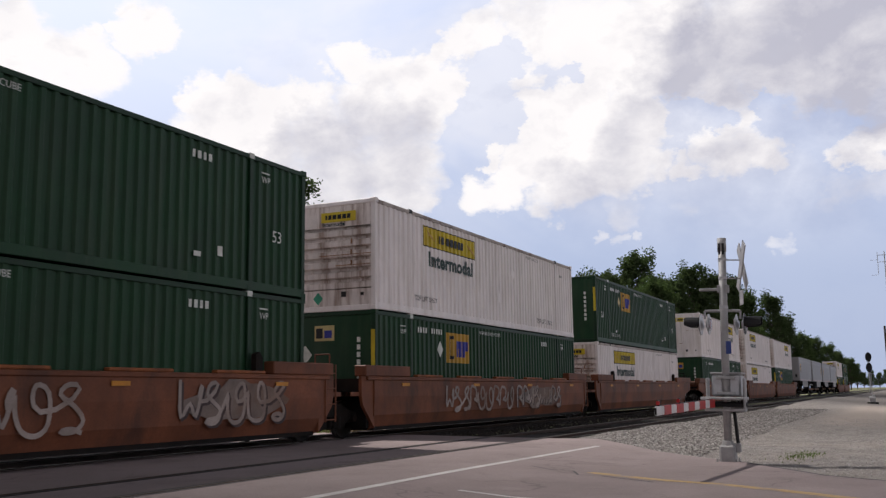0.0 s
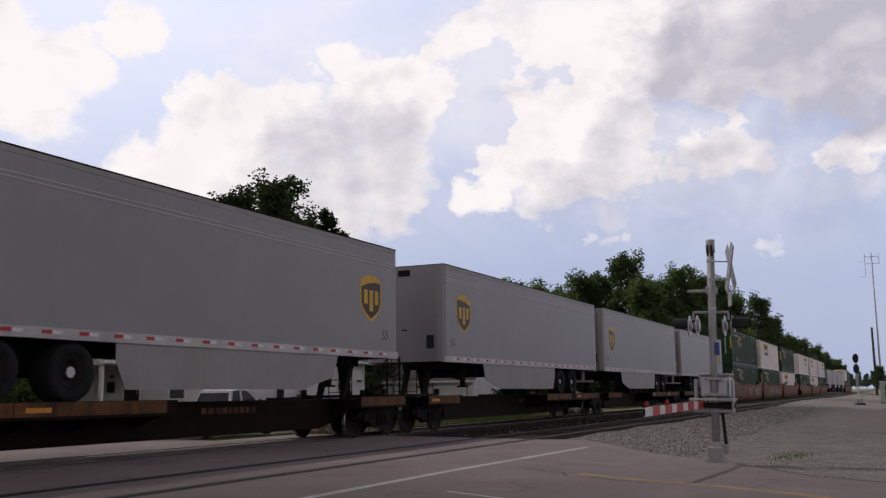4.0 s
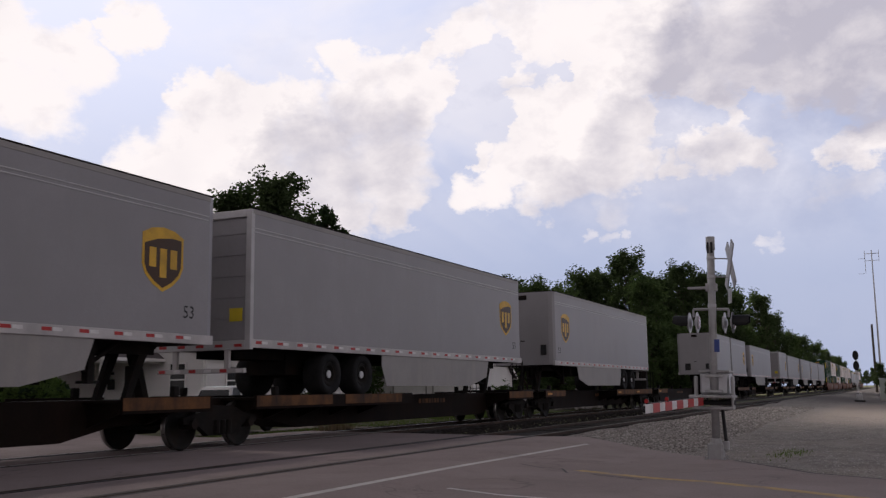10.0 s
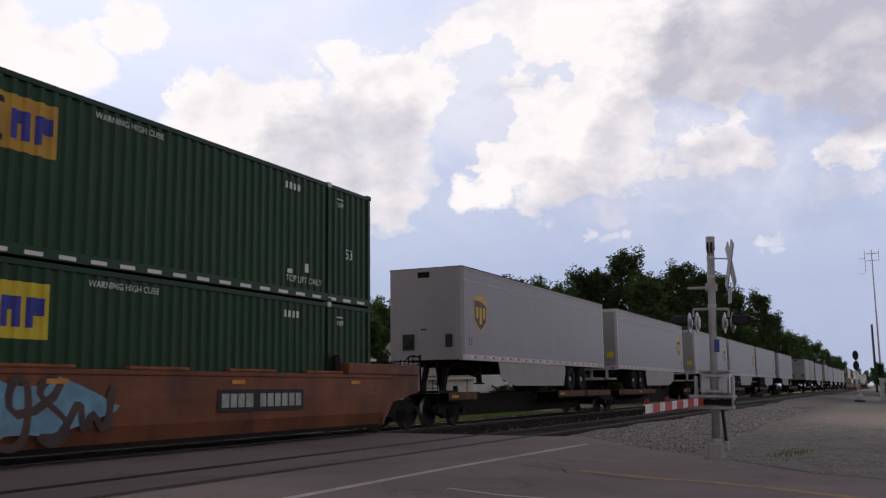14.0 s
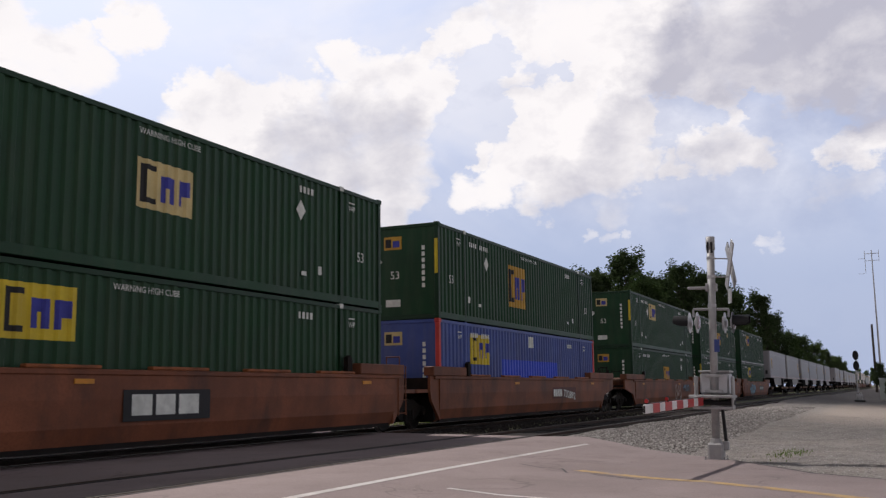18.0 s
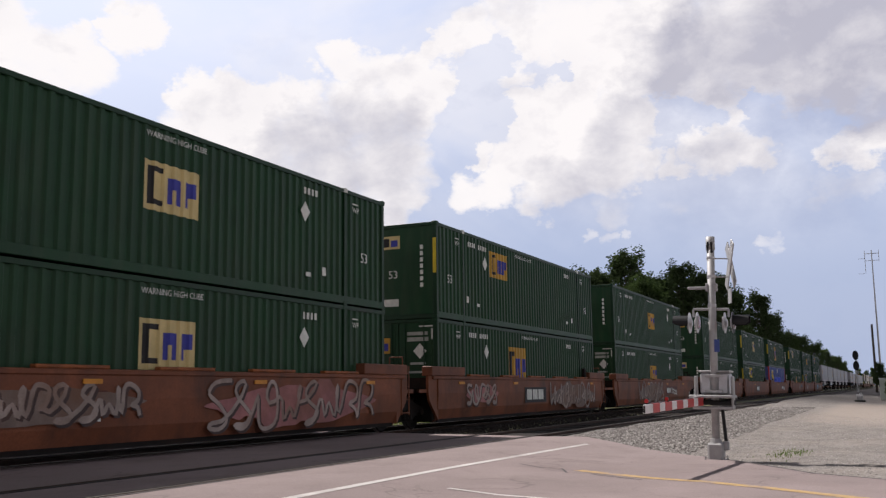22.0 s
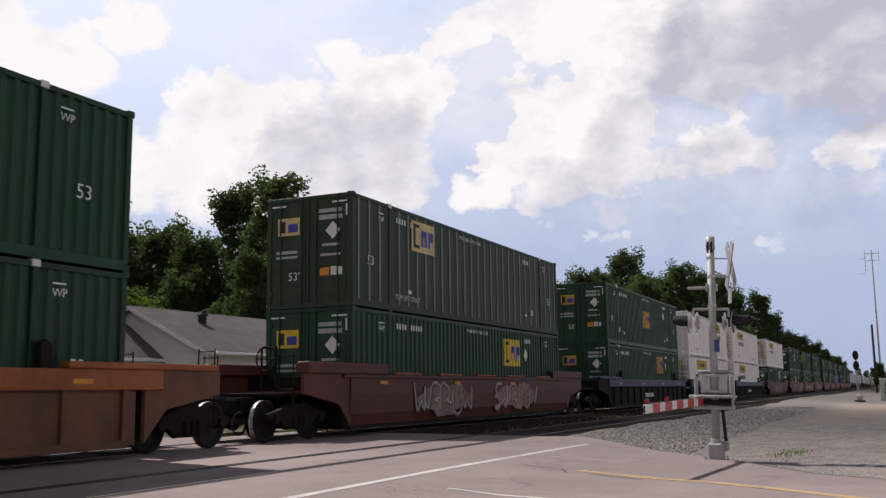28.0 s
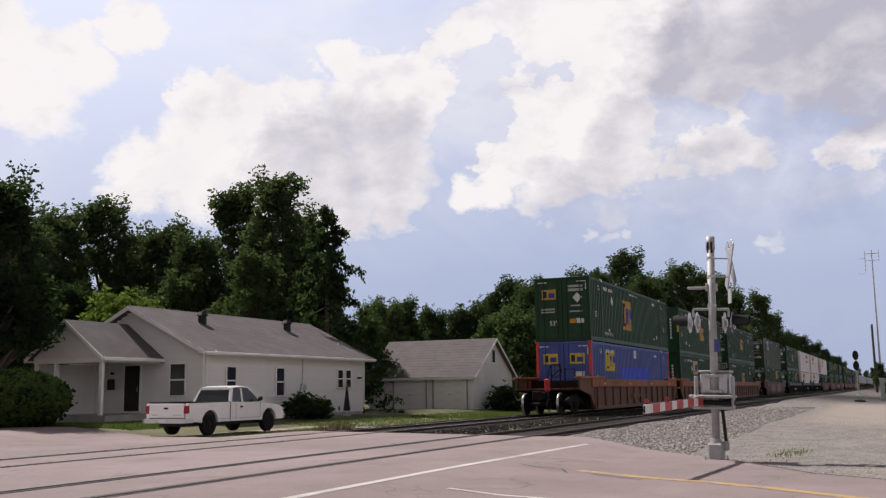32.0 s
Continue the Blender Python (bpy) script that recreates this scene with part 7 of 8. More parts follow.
def radio_mast():
    s = tagged(new("radio_mast"), "slender radio mast with a dipole array at its top", "radio mast")
    s.matrix_basis = pose(178, 1.9, -0.2)
    part("pole", rod(bmesh.new(), (0, 0, 0), (0, 0, 24.2), 0.2, 10, 0.08), M_ALU, s)
    part("lower_pole", rod(bmesh.new(), (0, 0.8, 0), (0, 0.85, 11.5), 0.22, 8, 0.17), M_BARK, s, "wooden pole beside the mast")
    part("boom", rods(((0, -1.1, 23.6), (0, 1.1, 23.6), 0.05), ((0, -1.1, 22.4), (0, 1.1, 22.4), 0.04)), M_ALU, s)
    for y, z0, z1 in ((-1.1, 22.2, 24.2), (1.1, 20.4, 24.2), (0, 23, 24.2)):
        part("dipole", rods(((0, y, z0), (0, y, z1), 0.05), n=6), M_ALU, s)
    for z in (20.2, 22.8):
        part("side_dipole", rods(((0, 1.1, z), (0, 2.2, z), 0.03), n=6), M_ALU, s)
    return s


radio_mast()


def utility_box():
    s = tagged(new("equipment_cabinet"), "pale green equipment cabinet beside the gravel", "cabinet")
    s.matrix_basis = pose(88, 0.55, -0.2)
    part("cabinet_body", boxes((-0.6, 0.6, -0.55, 0.55, 0.1, 1.75), bevel=0.03), mat("pale_green_enamel", (0.42, 0.47, 0.42), 0.5, 0, 0.1, 2.0), s)
    part("cabinet_roof", boxes((-0.66, 0.66, -0.62, 0.62, 1.752, 1.84), bevel=0.02), M_ALU, s)
    part("plinth", boxes((-0.6, 0.6, -0.55, 0.55, -0.05, 0.096)), M_CONCRETE, s)
    return s


utility_box()

# ---------------------------------------------------------------- the house
M_SIDING = mat("white_clapboard_paint", (0.80, 0.775, 0.76), 0.6, 0, 0.05, 0.8, (0.6, 0.57, 0.53), 0.3, 0.1, 30, per=0.12, streak=0.8)
M_TRIM = mat("white_trim_paint", (0.82, 0.80, 0.785), 0.55, 0, 0.04, 1.5, (0.4, 0.38, 0.35), 0.3, 0.05)
M_SHINGLE = mat("grey_asphalt_shingles", (0.145, 0.128, 0.13), 0.9, 0, 0.15, 1.2, (0.105, 0.092, 0.094), 0.5, 0.4, 16, per=0.05)
M_CURTAIN = mat("dim_curtain", (0.22, 0.21, 0.2), 0.9, 0, 0.2, 3.0)
M_DOORWOOD = mat("near_black_door", (0.02, 0.017, 0.016), 0.5, 0, 0.2, 3.0)
M_FLOORC = mat("porch_concrete", (0.38, 0.36, 0.34), 0.9, 0, 0.15, 1.5, (0.2, 0.18, 0.16), 0.4, 0.2)


def sash(parent, m, w, h, name="window"):
    """A sash window facing -y at its lower middle; m: its pose in the house."""
    win = part(name, boxes((-w / 2 - 0.06, w / 2 + 0.06, -0.05, 0.02, h, h + 0.07), (-w / 2 - 0.06, -w / 2, -0.05, 0.02, 0, h), (w / 2, w / 2 + 0.06, -0.05, 0.02, 0, h), bevel=0.006), M_TRIM, parent, "white-framed sash window", at=m)
    part("sill", boxes((-w / 2 - 0.13, w / 2 + 0.13, -0.1, 0.02, -0.06, 0.0), bevel=0.008), M_TRIM, win)
    part("meeting_rail", boxes((-w / 2, w / 2, -0.03, 0.0, h / 2 - 0.03, h / 2 + 0.03)), M_TRIM, win)
    for z in (0.0, h / 2 + 0.03):
        part("pane", boxes((-w / 2, w / 2, -0.012, -0.004, z, z + h / 2 - 0.03)), M_GLASS, win)
    part("curtain", boxes((-w / 2, w / 2, 0.004, 0.012, h * 0.5, h)), M_CURTAIN, win)
    return win


def house():
    hs = tagged(new("house"), "single-storey white clapboard house with a grey shingle roof and porch", "house")
    x0, x1, y0, y1, ze, zr = 32.0, 45.4, 26.0, 33.5, 2.97, 4.80
    ym = (y0 + y1) / 2
    z0 = -0.12
    part("foundation", boxes((x0 + 0.03, x1 - 0.03, y0 + 0.03, y1 - 0.03, z0 - 0.2, 0.06)), M_CONCRETE, hs)
    core = part("wall", boxes((x0 + 0.04, x1 - 0.04, y0 + 0.04, y1 - 0.04, 0.05, ze)), M_SIDING, hs)
    part("gable_wall", prisms(([(y0 + 0.04, ze), (y1 - 0.04, ze), (ym, zr - 0.06)], x0 + 0.04, x0 + 0.14, "yz")), M_SIDING, hs)
    part("gable_wall", prisms(([(y0 + 0.04, ze), (y1 - 0.04, ze), (ym, zr - 0.06)], x1 - 0.14, x1 - 0.04, "yz")), M_SIDING, hs)
    n, dz = 15, (ze - 0.05) / 15
    for i in range(n):
        part("clapboard", shared("long_board", lambda: prisms(([(0.0, 0.0), (-0.035, 0.0), (-0.008, dz), (0.0, dz)], x0, x1, "yz")), M_SIDING), M_SIDING, core, at=pose(0, y0 + 0.04, 0.05 + i * dz))
        part("clapboard", shared("short_board", lambda: prisms(([(0.0, 0.0), (-0.035, 0.0), (-0.008, dz), (0.0, dz)], y0 + 0.04, y1, "xz")), M_SIDING), M_SIDING, core, at=pose(x0 + 0.04, 0, 0.05 + i * dz))
    k = 12
    for i in range(k):
        z = ze + i * (zr - ze - 0.1) / k
        half = (y1 - y0) / 2 * (1 - (z + (zr - ze) / k - ze) / (zr - ze))
        if half > 0.1:
            part("clapboard", prisms(([(0.0, 0.0), (-0.035, 0.0), (-0.008, dz), (0.0, dz)], ym - half, ym + half, "xz")), M_SIDING, core, at=pose(x0 + 0.04, 0, z))
    part("corner_board", boxes((x0 - 0.04, x0 + 0.07, y0 - 0.045, y0 + 0.06, 0.25, ze)), M_TRIM, hs)
    part("corner_board", boxes((x1 - 0.07, x1 + 0.04, y0 - 0.045, y0 + 0.06, 0.25, ze)), M_TRIM, hs)
    ov = 0.42
    sl = (zr - ze) / (ym - y0)
    for s in (-1, 1):
        ye = ym + s * ((y1 - y0) / 2 + ov)
        zl = ze - sl * ov
        slab = part("roof", prisms(([(ye, zl), (ye, zl + 0.07), (ym, zr + 0.07), (ym, zr)], x0 - 0.45, x1 + 0.45, "yz")), M_SHINGLE, hs, "grey shingle roof slope")
        m = 18
        for i in range(m):
            f0, f1 = i / m, (i + 1.12) / m
            a = Vector((ye + (ym - ye) * f0, zl + (zr - zl) * f0 + 0.075))
            b = Vector((ye + (ym - ye) * min(1, f1), zl + (zr - zl) * min(1, f1) + 0.075))
            part("shingle_course", prisms(([(a.x, a.y), (a.x, a.y + 0.011), (b.x, b.y + 0.004), (b.x, b.y)], x0 - 0.47, x1 + 0.47, "yz")), M_SHINGLE, slab) if s < 0 else None
        part("fascia", boxes((x0 - 0.45, x1 + 0.45, min(ye, ye + s * 0.03), max(ye, ye + s * 0.03), zl - 0.1, zl + 0.06)), M_TRIM, hs)
        part("gutter", boxes((x0 - 0.45, x1 + 0.45, min(ye + s * 0.034, ye + s * 0.14), max(ye + s * 0.034, ye + s * 0.14), zl - 0.06, zl + 0.05), bevel=0.02), M_TRIM, hs)
        for xe in (x0 - 0.48, x1 + 0.452):
            part("rake_board", prisms(([(ye, zl - 0.1), (ye, zl + 0.08), (ym, zr + 0.08), (ym, zr - 0.1)], xe, xe + 0.03, "yz")), M_TRIM, hs)
        part("soffit", boxes((x0 - 0.44, x1 + 0.44, min(ye, ym + s * (y1 - y0) / 2), max(ye, ym + s * (y1 - y0) / 2), zl - 0.04, zl - 0.01)), M_TRIM, hs)
    part("ridge_cap", prisms(([(ym - 0.2, zr - 0.03), (ym, zr + 0.105), (ym + 0.2, zr - 0.03)], x0 - 0.47, x1 + 0.47, "yz")), M_SHINGLE, hs)
    part("downpipe", rods(((x0 + 0.12, y0 - 0.12, 0.1), (x0 + 0.12, y0 - 0.12, ze - 0.3), 0.04), ((x0 + 0.12, y0 - 0.12, ze - 0.3), (x0 + 0.3, y0 - 0.45, ze - 0.12), 0.04)), M_TRIM, hs)
    part("service_conduit", rods(((39.4, y0 - 0.05, 1.2), (39.4, y0 - 0.05, ze), 0.025), n=6), M_ALU, hs)
    part("electric_meter", rod(boxes((39.25, 39.55, y0 - 0.14, y0 - 0.03, 1.0, 1.5), bevel=0.02), (39.4, y0 - 0.14, 1.3), (39.4, y0 - 0.24, 1.3), 0.1, 12), M_ALU, hs)
    sash(hs, pose(33.87, y0 - 0.01, 1.05), 0.62, 1.15)
    sash(hs, pose(37.55, y0 - 0.01, 0.95), 0.62, 1.25)
    sash(hs, pose(42.95, y0 - 0.01, 1.32), 0.5, 0.86)
    sash(hs, pose(43.75, y0 - 0.01, 1.32), 0.5, 0.86)
    sash(hs, pose(x0 - 0.01, 27.3, 1.02, 0, 0, -90), 0.78, 1.3)
    part("wall_lamp", boxes((44.6, 44.9, y0 - 0.2, y0 - 0.03, 1.75, 1.85), bevel=0.03), M_BLACKIRON, hs)
    for x, z in ((34.95, 4.42), (41.76, 4.44)):
        v = part("roof_vent", rod(bmesh.new(), (x, 28.5, z - 0.5), (x, 28.5, z + 0.2), 0.19, 12), M_BLACKIRON, hs, "black turbine roof vent")
        part("vent_cap", rod(bmesh.new(), (x, 28.5, z + 0.2), (x, 28.5, z + 0.38), 0.29, 12, 0.16), M_BLACKIRON, v)
    part("vent_pipe", rods(((44.7, 27.2, 3.1), (44.7, 27.2, 3.75), 0.05), n=8), M_TRIM, hs)
    # front door, dark, with a narrow frame
    d = part("door", boxes((x0 - 0.03, x0 + 0.02, 29.35, 30.2, 0.38, 2.3)), M_DOORWOOD, hs, "dark front door with a storm door")
    part("door_frame", boxes((x0 - 0.06, x0, 29.25, 29.34, 0.35, 2.4), (x0 - 0.06, x0, 30.21, 30.3, 0.35, 2.4), (x0 - 0.06, x0, 29.34, 30.21, 2.305, 2.4)), M_TRIM, d)
    part("door_handle", rods(((x0 - 0.07, 29.45, 1.2), (x0 - 0.07, 29.45, 1.4), 0.012), n=6), M_STEEL, d)
    part("letter_box", boxes((x0 - 0.2, x0 - 0.02, 30.75, 31.05, 1.3, 1.75), (x0 - 0.12, x0 - 0.02, 30.8, 30.98, 1.95, 2.05), bevel=0.02), M_BLACKIRON, hs)
    # porch with its own small gable
    p = part("porch", boxes((28.85, x0 - 0.05, 28.2, 32.1, z0 - 0.1, 0.28), bevel=0.02), M_FLOORC, hs, "porch with a gabled roof")
    pz, pe, pm = 4.05, 2.62, 30.15
    for s in (-1, 1):
        ye = pm + s * 2.1
        part("porch_roof", prisms(([(ye, pe - 0.12), (ye, pe - 0.05), (pm, pz + 0.07), (pm, pz)], 28.45, x0 - 0.02, "yz")), M_SHINGLE, p)
        part("porch_fascia", boxes((28.45, x0 - 0.05, min(ye, ye + s * 0.1), max(ye, ye + s * 0.1), pe - 0.2, pe - 0.06), bevel=0.01), M_TRIM, p)
        part("porch_rake", prisms(([(ye, pe - 0.22), (ye, pe - 0.04), (pm, pz + 0.08), (pm, pz - 0.1)], 28.41, 28.445, "yz")), M_TRIM, p)
    part("porch_gable", prisms(([(pm - 1.85, pe - 0.05), (pm + 1.85, pe - 0.05), (pm, pz - 0.12)], 28.62, 28.72, "yz")), M_SIDING, p)
    part("porch_beam", boxes((28.7, 28.9, 28.25, 32.05, 2.36, 2.58), bevel=0.01), M_TRIM, p)
    part("porch_beam", boxes((28.9, x0, 28.25, 28.42, 2.36, 2.58), bevel=0.01), M_TRIM, p)
    for y in (28.4, 30.85, 31.95):
        part("porch_post", boxes((28.72, 28.87, y - 0.08, y + 0.08, 0.282, 2.358), bevel=0.015), M_TRIM, p)
    part("porch_screen_wall", boxes((28.95, 31.9, 31.85, 31.95, 0.3, 2.36)), M_SIDING, p)
    return hs


house()


M_SURROUND = mat("weathered_grey_trim", (0.36, 0.34, 0.32), 0.8, 0, 0.2, 2.0)


def garage():
    g = tagged(new("garage"), "white two-door garage with a grey gable roof", "garage")
    x0, x1, y0, y1, ze, zr = 57.2, 64.2, 24.62, 32.3, 2.1, 4.5
    xm = (x0 + x1) / 2
    w = part("wall", boxes((x0, x1, y0, y1, -0.3, ze)), M_SIDING, g)
    for y in (y0, y1 - 0.1):
        part("gable_wall", prisms(([(x0, ze), (x1, ze), (xm, zr - 0.05)], y, y + 0.1, "xz")), M_SIDING, g)
    for s in (-1, 1):
        xe = xm + s * ((x1 - x0) / 2 + 0.35)
        sl = (zr - ze) / ((x1 - x0) / 2)
        zl = ze - sl * 0.35
        slab = part("roof", prisms(([(xe, zl), (xe, zl + 0.07), (xm, zr + 0.07), (xm, zr)], y0 - 0.3, y1 + 0.3, "xz")), M_SHINGLE, g, "grey shingle roof slope")
        for i in range(14):
            f0, f1 = i / 14, min(1, (i + 1.12) / 14)
            a = (xe + (xm - xe) * f0, zl + (zr - zl) * f0 + 0.073)
            b = (xe + (xm - xe) * f1, zl + (zr - zl) * f1 + 0.073)
            part("shingle_course", prisms(([a, (a[0], a[1] + 0.011), (b[0], b[1] + 0.004), b], y0 - 0.32, y1 + 0.32, "xz")), M_SHINGLE, slab) if s < 0 else None
        part("fascia", boxes((min(xe, xe + s * 0.03), max(xe, xe + s * 0.03), y0 - 0.3, y1 + 0.3, zl - 0.08, zl + 0.06)), M_TRIM, g)
        part("rake_board", prisms(([(xe, zl - 0.08), (xe, zl + 0.08), (xm, zr + 0.08), (xm, zr - 0.08)], y0 - 0.33, y0 - 0.302, "xz")), M_TRIM, g)
    for ya, yb in ((25.1, 27.45), (28.05, 30.4)):
        d = part("garage_door", boxes((x0 - 0.02, x0 - 0.002, ya, yb, -0.18, 1.86)), M_TRIM, g, "white sectional garage door")
        for i in range(4):
            part("door_panel", shared(("door_panel", ya), lambda: boxes((x0 - 0.045, x0 - 0.021, ya + 0.02, yb - 0.02, 0.0, 0.485), bevel=0.012), M_TRIM), M_TRIM, d, at=pose(0, 0, -0.17 + i * 0.508))
        part("door_surround", boxes((x0 - 0.05, x0 - 0.003, ya - 0.1, ya - 0.005, -0.2, 1.95), (x0 - 0.05, x0 - 0.003, yb + 0.005, yb + 0.1, -0.2, 1.95), (x0 - 0.05, x0 - 0.003, ya - 0.005, yb + 0.005, 1.865, 1.95)), M_SURROUND, d, "weathered grey door surround")
        part("door_handle", boxes((x0 - 0.08, x0 - 0.046, (ya + yb) / 2 - 0.06, (ya + yb) / 2 + 0.06, 0.8, 0.83)), M_BLACKIRON, d)
    win = part("gable_window", boxes((xm - 0.36, xm - 0.27, y0 - 0.05, y0 - 0.002, 2.85, 3.85), (xm + 0.27, xm + 0.36, y0 - 0.05, y0 - 0.002, 2.85, 3.85), (xm - 0.27, xm + 0.27, y0 - 0.05, y0 - 0.002, 3.76, 3.85), (xm - 0.27, xm + 0.27, y0 - 0.05, y0 - 0.002, 2.85, 2.94)), M_TRIM, g)
    part("pane", boxes((xm - 0.27, xm + 0.27, y0 - 0.03, y0 - 0.004, 2.94, 3.76)), M_GLASS, win)
    return g


garage()


def side_gate():
    s = tagged(new("garden_fence"), "dark wooden fence between house and garage", "fence")
    s.matrix_basis = pose(46.2, 26.4, -0.1, 0, 0, 8)
    for i in range(14):
        part("picket", shared("picket", lambda: boxes((0, 0.02, 0, 0.14, 0, 1.75), bevel=0.004), M_TIE), M_TIE, s, at=pose(0, i * 0.16, 0))
    for z in (0.4, 1.4):
        part("fence_rail", shared("fence_rail", lambda: boxes((0.021, 0.07, 0, 2.25, 0, 0.09)), M_TIE), M_TIE, s, at=pose(0, 0, z))
    return s


side_gate()


# ---------------------------------------------------------------- pickup truck
M_CARWHITE = mat("white_car_paint", (0.84, 0.82, 0.81), 0.22, 0, 0.04, 1.0, (0.45, 0.42, 0.38), 0.2, 0.02, spec=0.7)
M_CHROME = mat("chrome_bumper", (0.6, 0.59, 0.58), 0.3, 0.8, 0.08, 3.0, bump=0.02)
M_TAIL = mat("red_tail_lamp", (0.30, 0.02, 0.025), 0.25, 0, 0.1, 3.0, bump=0.0)


def loft(rows):
    """Joins cross sections (lists of points of one length) into a skin with capped ends."""
    bm = bmesh.new()
    vs = [[bm.verts.new(p) for p in r] for r in rows]
    n = len(vs[0])
    for a, b in zip(vs, vs[1:]):
        for i in range(n - 1):
            bm.faces.new((a[i], a[i + 1], b[i + 1], b[i]))
    bm.faces.new(vs[0][::-1])
    bm.faces.new(vs[-1])
    return bm


def pickup():
    t = tagged(new("pickup_truck"), "white extended-cab pickup truck parked beside the house", "pickup truck")
    t.matrix_basis = pose(24.5, 21.35, gz(27, 21.3) - 0.02, 0, 0, -0.8)
    W = 0.86

    def side_profile(pts, arches):
        """Closes a side outline with wheel arches cut along the foot."""
        out = list(pts)
        for cx, r in arches:
            for i in range(9):
                a = math.pi * i / 8
                out.append((cx + r * math.cos(a), 0.40 + r * math.sin(a)))
        return out
    # body sides: bed and doors in one skin with arches
    low = 0.42
    outline = [(0.05, 0.55), (0.02, 0.95), (0.06, 1.05), (2.05, 1.06), (3.55, 1.03), (3.75, 1.0), (4.55, 0.93), (4.85, 0.84), (4.93, 0.62), (4.9, low)]
    arch = side_profile([], [(4.02, 0.42)]) + side_profile([], [(1.15, 0.42)])
    outline += [(4.5, low)] + arch[:9] + [(3.55, low), (1.6, low)] + arch[9:] + [(0.7, low), (0.3, 0.46)]
    for s in (-1, 1):
        part("body_side", prisms((outline, min(s * W, s * (W - 0.10)), max(s * W, s * (W - 0.10)))), M_CARWHITE, t)
        part("rub_strip", boxes((1.62, 3.5, min(s * (W + 0.003), s * (W + 0.012)), max(s * (W + 0.003), s * (W + 0.012)), 0.5, 0.53)), M_ALU, t)
        part("door_handle", boxes((2.35, 2.5, min(s * (W + 0.004), s * (W + 0.02)), max(s * (W + 0.004), s * (W + 0.02)), 0.86, 0.92), bevel=0.006), M_BLACKIRON, t)
        part("door_seam", boxes((2.12, 2.135, min(s * (W + 0.002), s * (W - 0.01)), max(s * (W + 0.002), s * (W - 0.01)), 0.46, 1.04), (3.48, 3.495, min(s * (W + 0.002), s * (W - 0.01)), max(s * (W + 0.002), s * (W - 0.01)), 0.5, 1.03), (1.83, 1.85, min(s * (W + 0.002), s * (W - 0.01)), max(s * (W + 0.002), s * (W - 0.01)), 0.45, 1.05)), M_BLACKIRON, t)
        part("tail_lamp", boxes((-0.005, 0.12, min(s * (W + 0.004), s * (W - 0.14)), max(s * (W + 0.004), s * (W - 0.14)), 0.72, 0.98), bevel=0.012), M_TAIL, t, "red tail lamp")
        part("headlamp", boxes((4.78, 4.94, min(s * (W - 0.02), s * (W - 0.3)), max(s * (W - 0.02), s * (W - 0.3)), 0.68, 0.82), bevel=0.02), M_CHROME, t)
        part("mirror", boxes((3.28, 3.38, min(s * (W + 0.03), s * (W + 0.2)), max(s * (W + 0.03), s * (W + 0.2)), 1.08, 1.24), bevel=0.03), M_BLACKIRON, t)
    part("tailgate", boxes((0.0, 0.06, -W + 0.14, W - 0.14, 0.58, 1.04), bevel=0.012), M_CARWHITE, t)
    part("tailgate_handle", boxes((-0.02, 0.0, -0.09, 0.09, 0.86, 0.92), bevel=0.006), M_BLACKIRON, t)
    part("lettering_bar", boxes((-0.004, 0.0, 0.38, 0.6, 0.66, 0.69), (-0.004, 0.0, -0.6, -0.3, 0.66, 0.69)), M_ALU, t)
    part("rear_bumper", prisms(([(-0.12, W + 0.02), (-0.2, W - 0.15), (-0.2, -W + 0.15), (-0.12, -W - 0.02), (0.3, -W - 0.02), (0.3, -W + 0.06), (0.0, -W + 0.1), (0.0, W - 0.1), (0.3, W - 0.06), (0.3, W + 0.02)], 0.42, 0.56, "xy")), M_CHROME, t, "bright step bumper")
    part("number_plate", boxes((-0.205, -0.2, -0.16, 0.16, 0.44, 0.54)), M_WHITETAPE, t)
    part("bed_floor", boxes((0.06, 1.84, -W + 0.1, W - 0.1, 0.55, 0.6)), M_BLACKIRON, t)
    part("bed_liner", boxes((0.06, 1.84, -W + 0.1, -W + 0.12, 0.6, 1.09), (0.06, 1.84, W - 0.12, W - 0.1, 0.6, 1.09), (1.82, 1.84, -W + 0.12, W - 0.12, 0.6, 1.07), (0.08, 1.84, -W - 0.002, -W + 0.1, 1.062, 1.085), (0.08, 1.84, W - 0.1, W + 0.002, 1.062, 1.085)), M_BLACKIRON, t, "black bed liner")
    part("hood", loft([[(x, y * w, z - 0.06 * abs(y) ** 2) for y in (-1, -0.6, 0, 0.6, 1)] + [(x, w, 0.6), (x, -w, 0.6)] for x, z, w in ((3.5, 1.06, 0.80), (4.0, 1.03, 0.79), (4.5, 0.97, 0.77), (4.85, 0.88, 0.74))]), M_CARWHITE, t)
    part("front_bumper", boxes((4.86, 5.05, -W - 0.01, W + 0.01, 0.44, 0.62), bevel=0.04), M_CHROME, t)
    part("grille", boxes((4.85, 4.93, -0.5, 0.5, 0.64, 0.82)), M_BLACKIRON, t)
    part("underbody", boxes((0.3, 4.8, -0.55, 0.55, 0.3, 0.5)), M_BLACKIRON, t)
    # cab: roof on pillars with glass between
    secs = ((1.9, 1.07, 0.80), (2.12, 1.585, 0.66), (2.6, 1.615, 0.655), (3.0, 1.57, 0.65), (3.66, 1.06, 0.78))
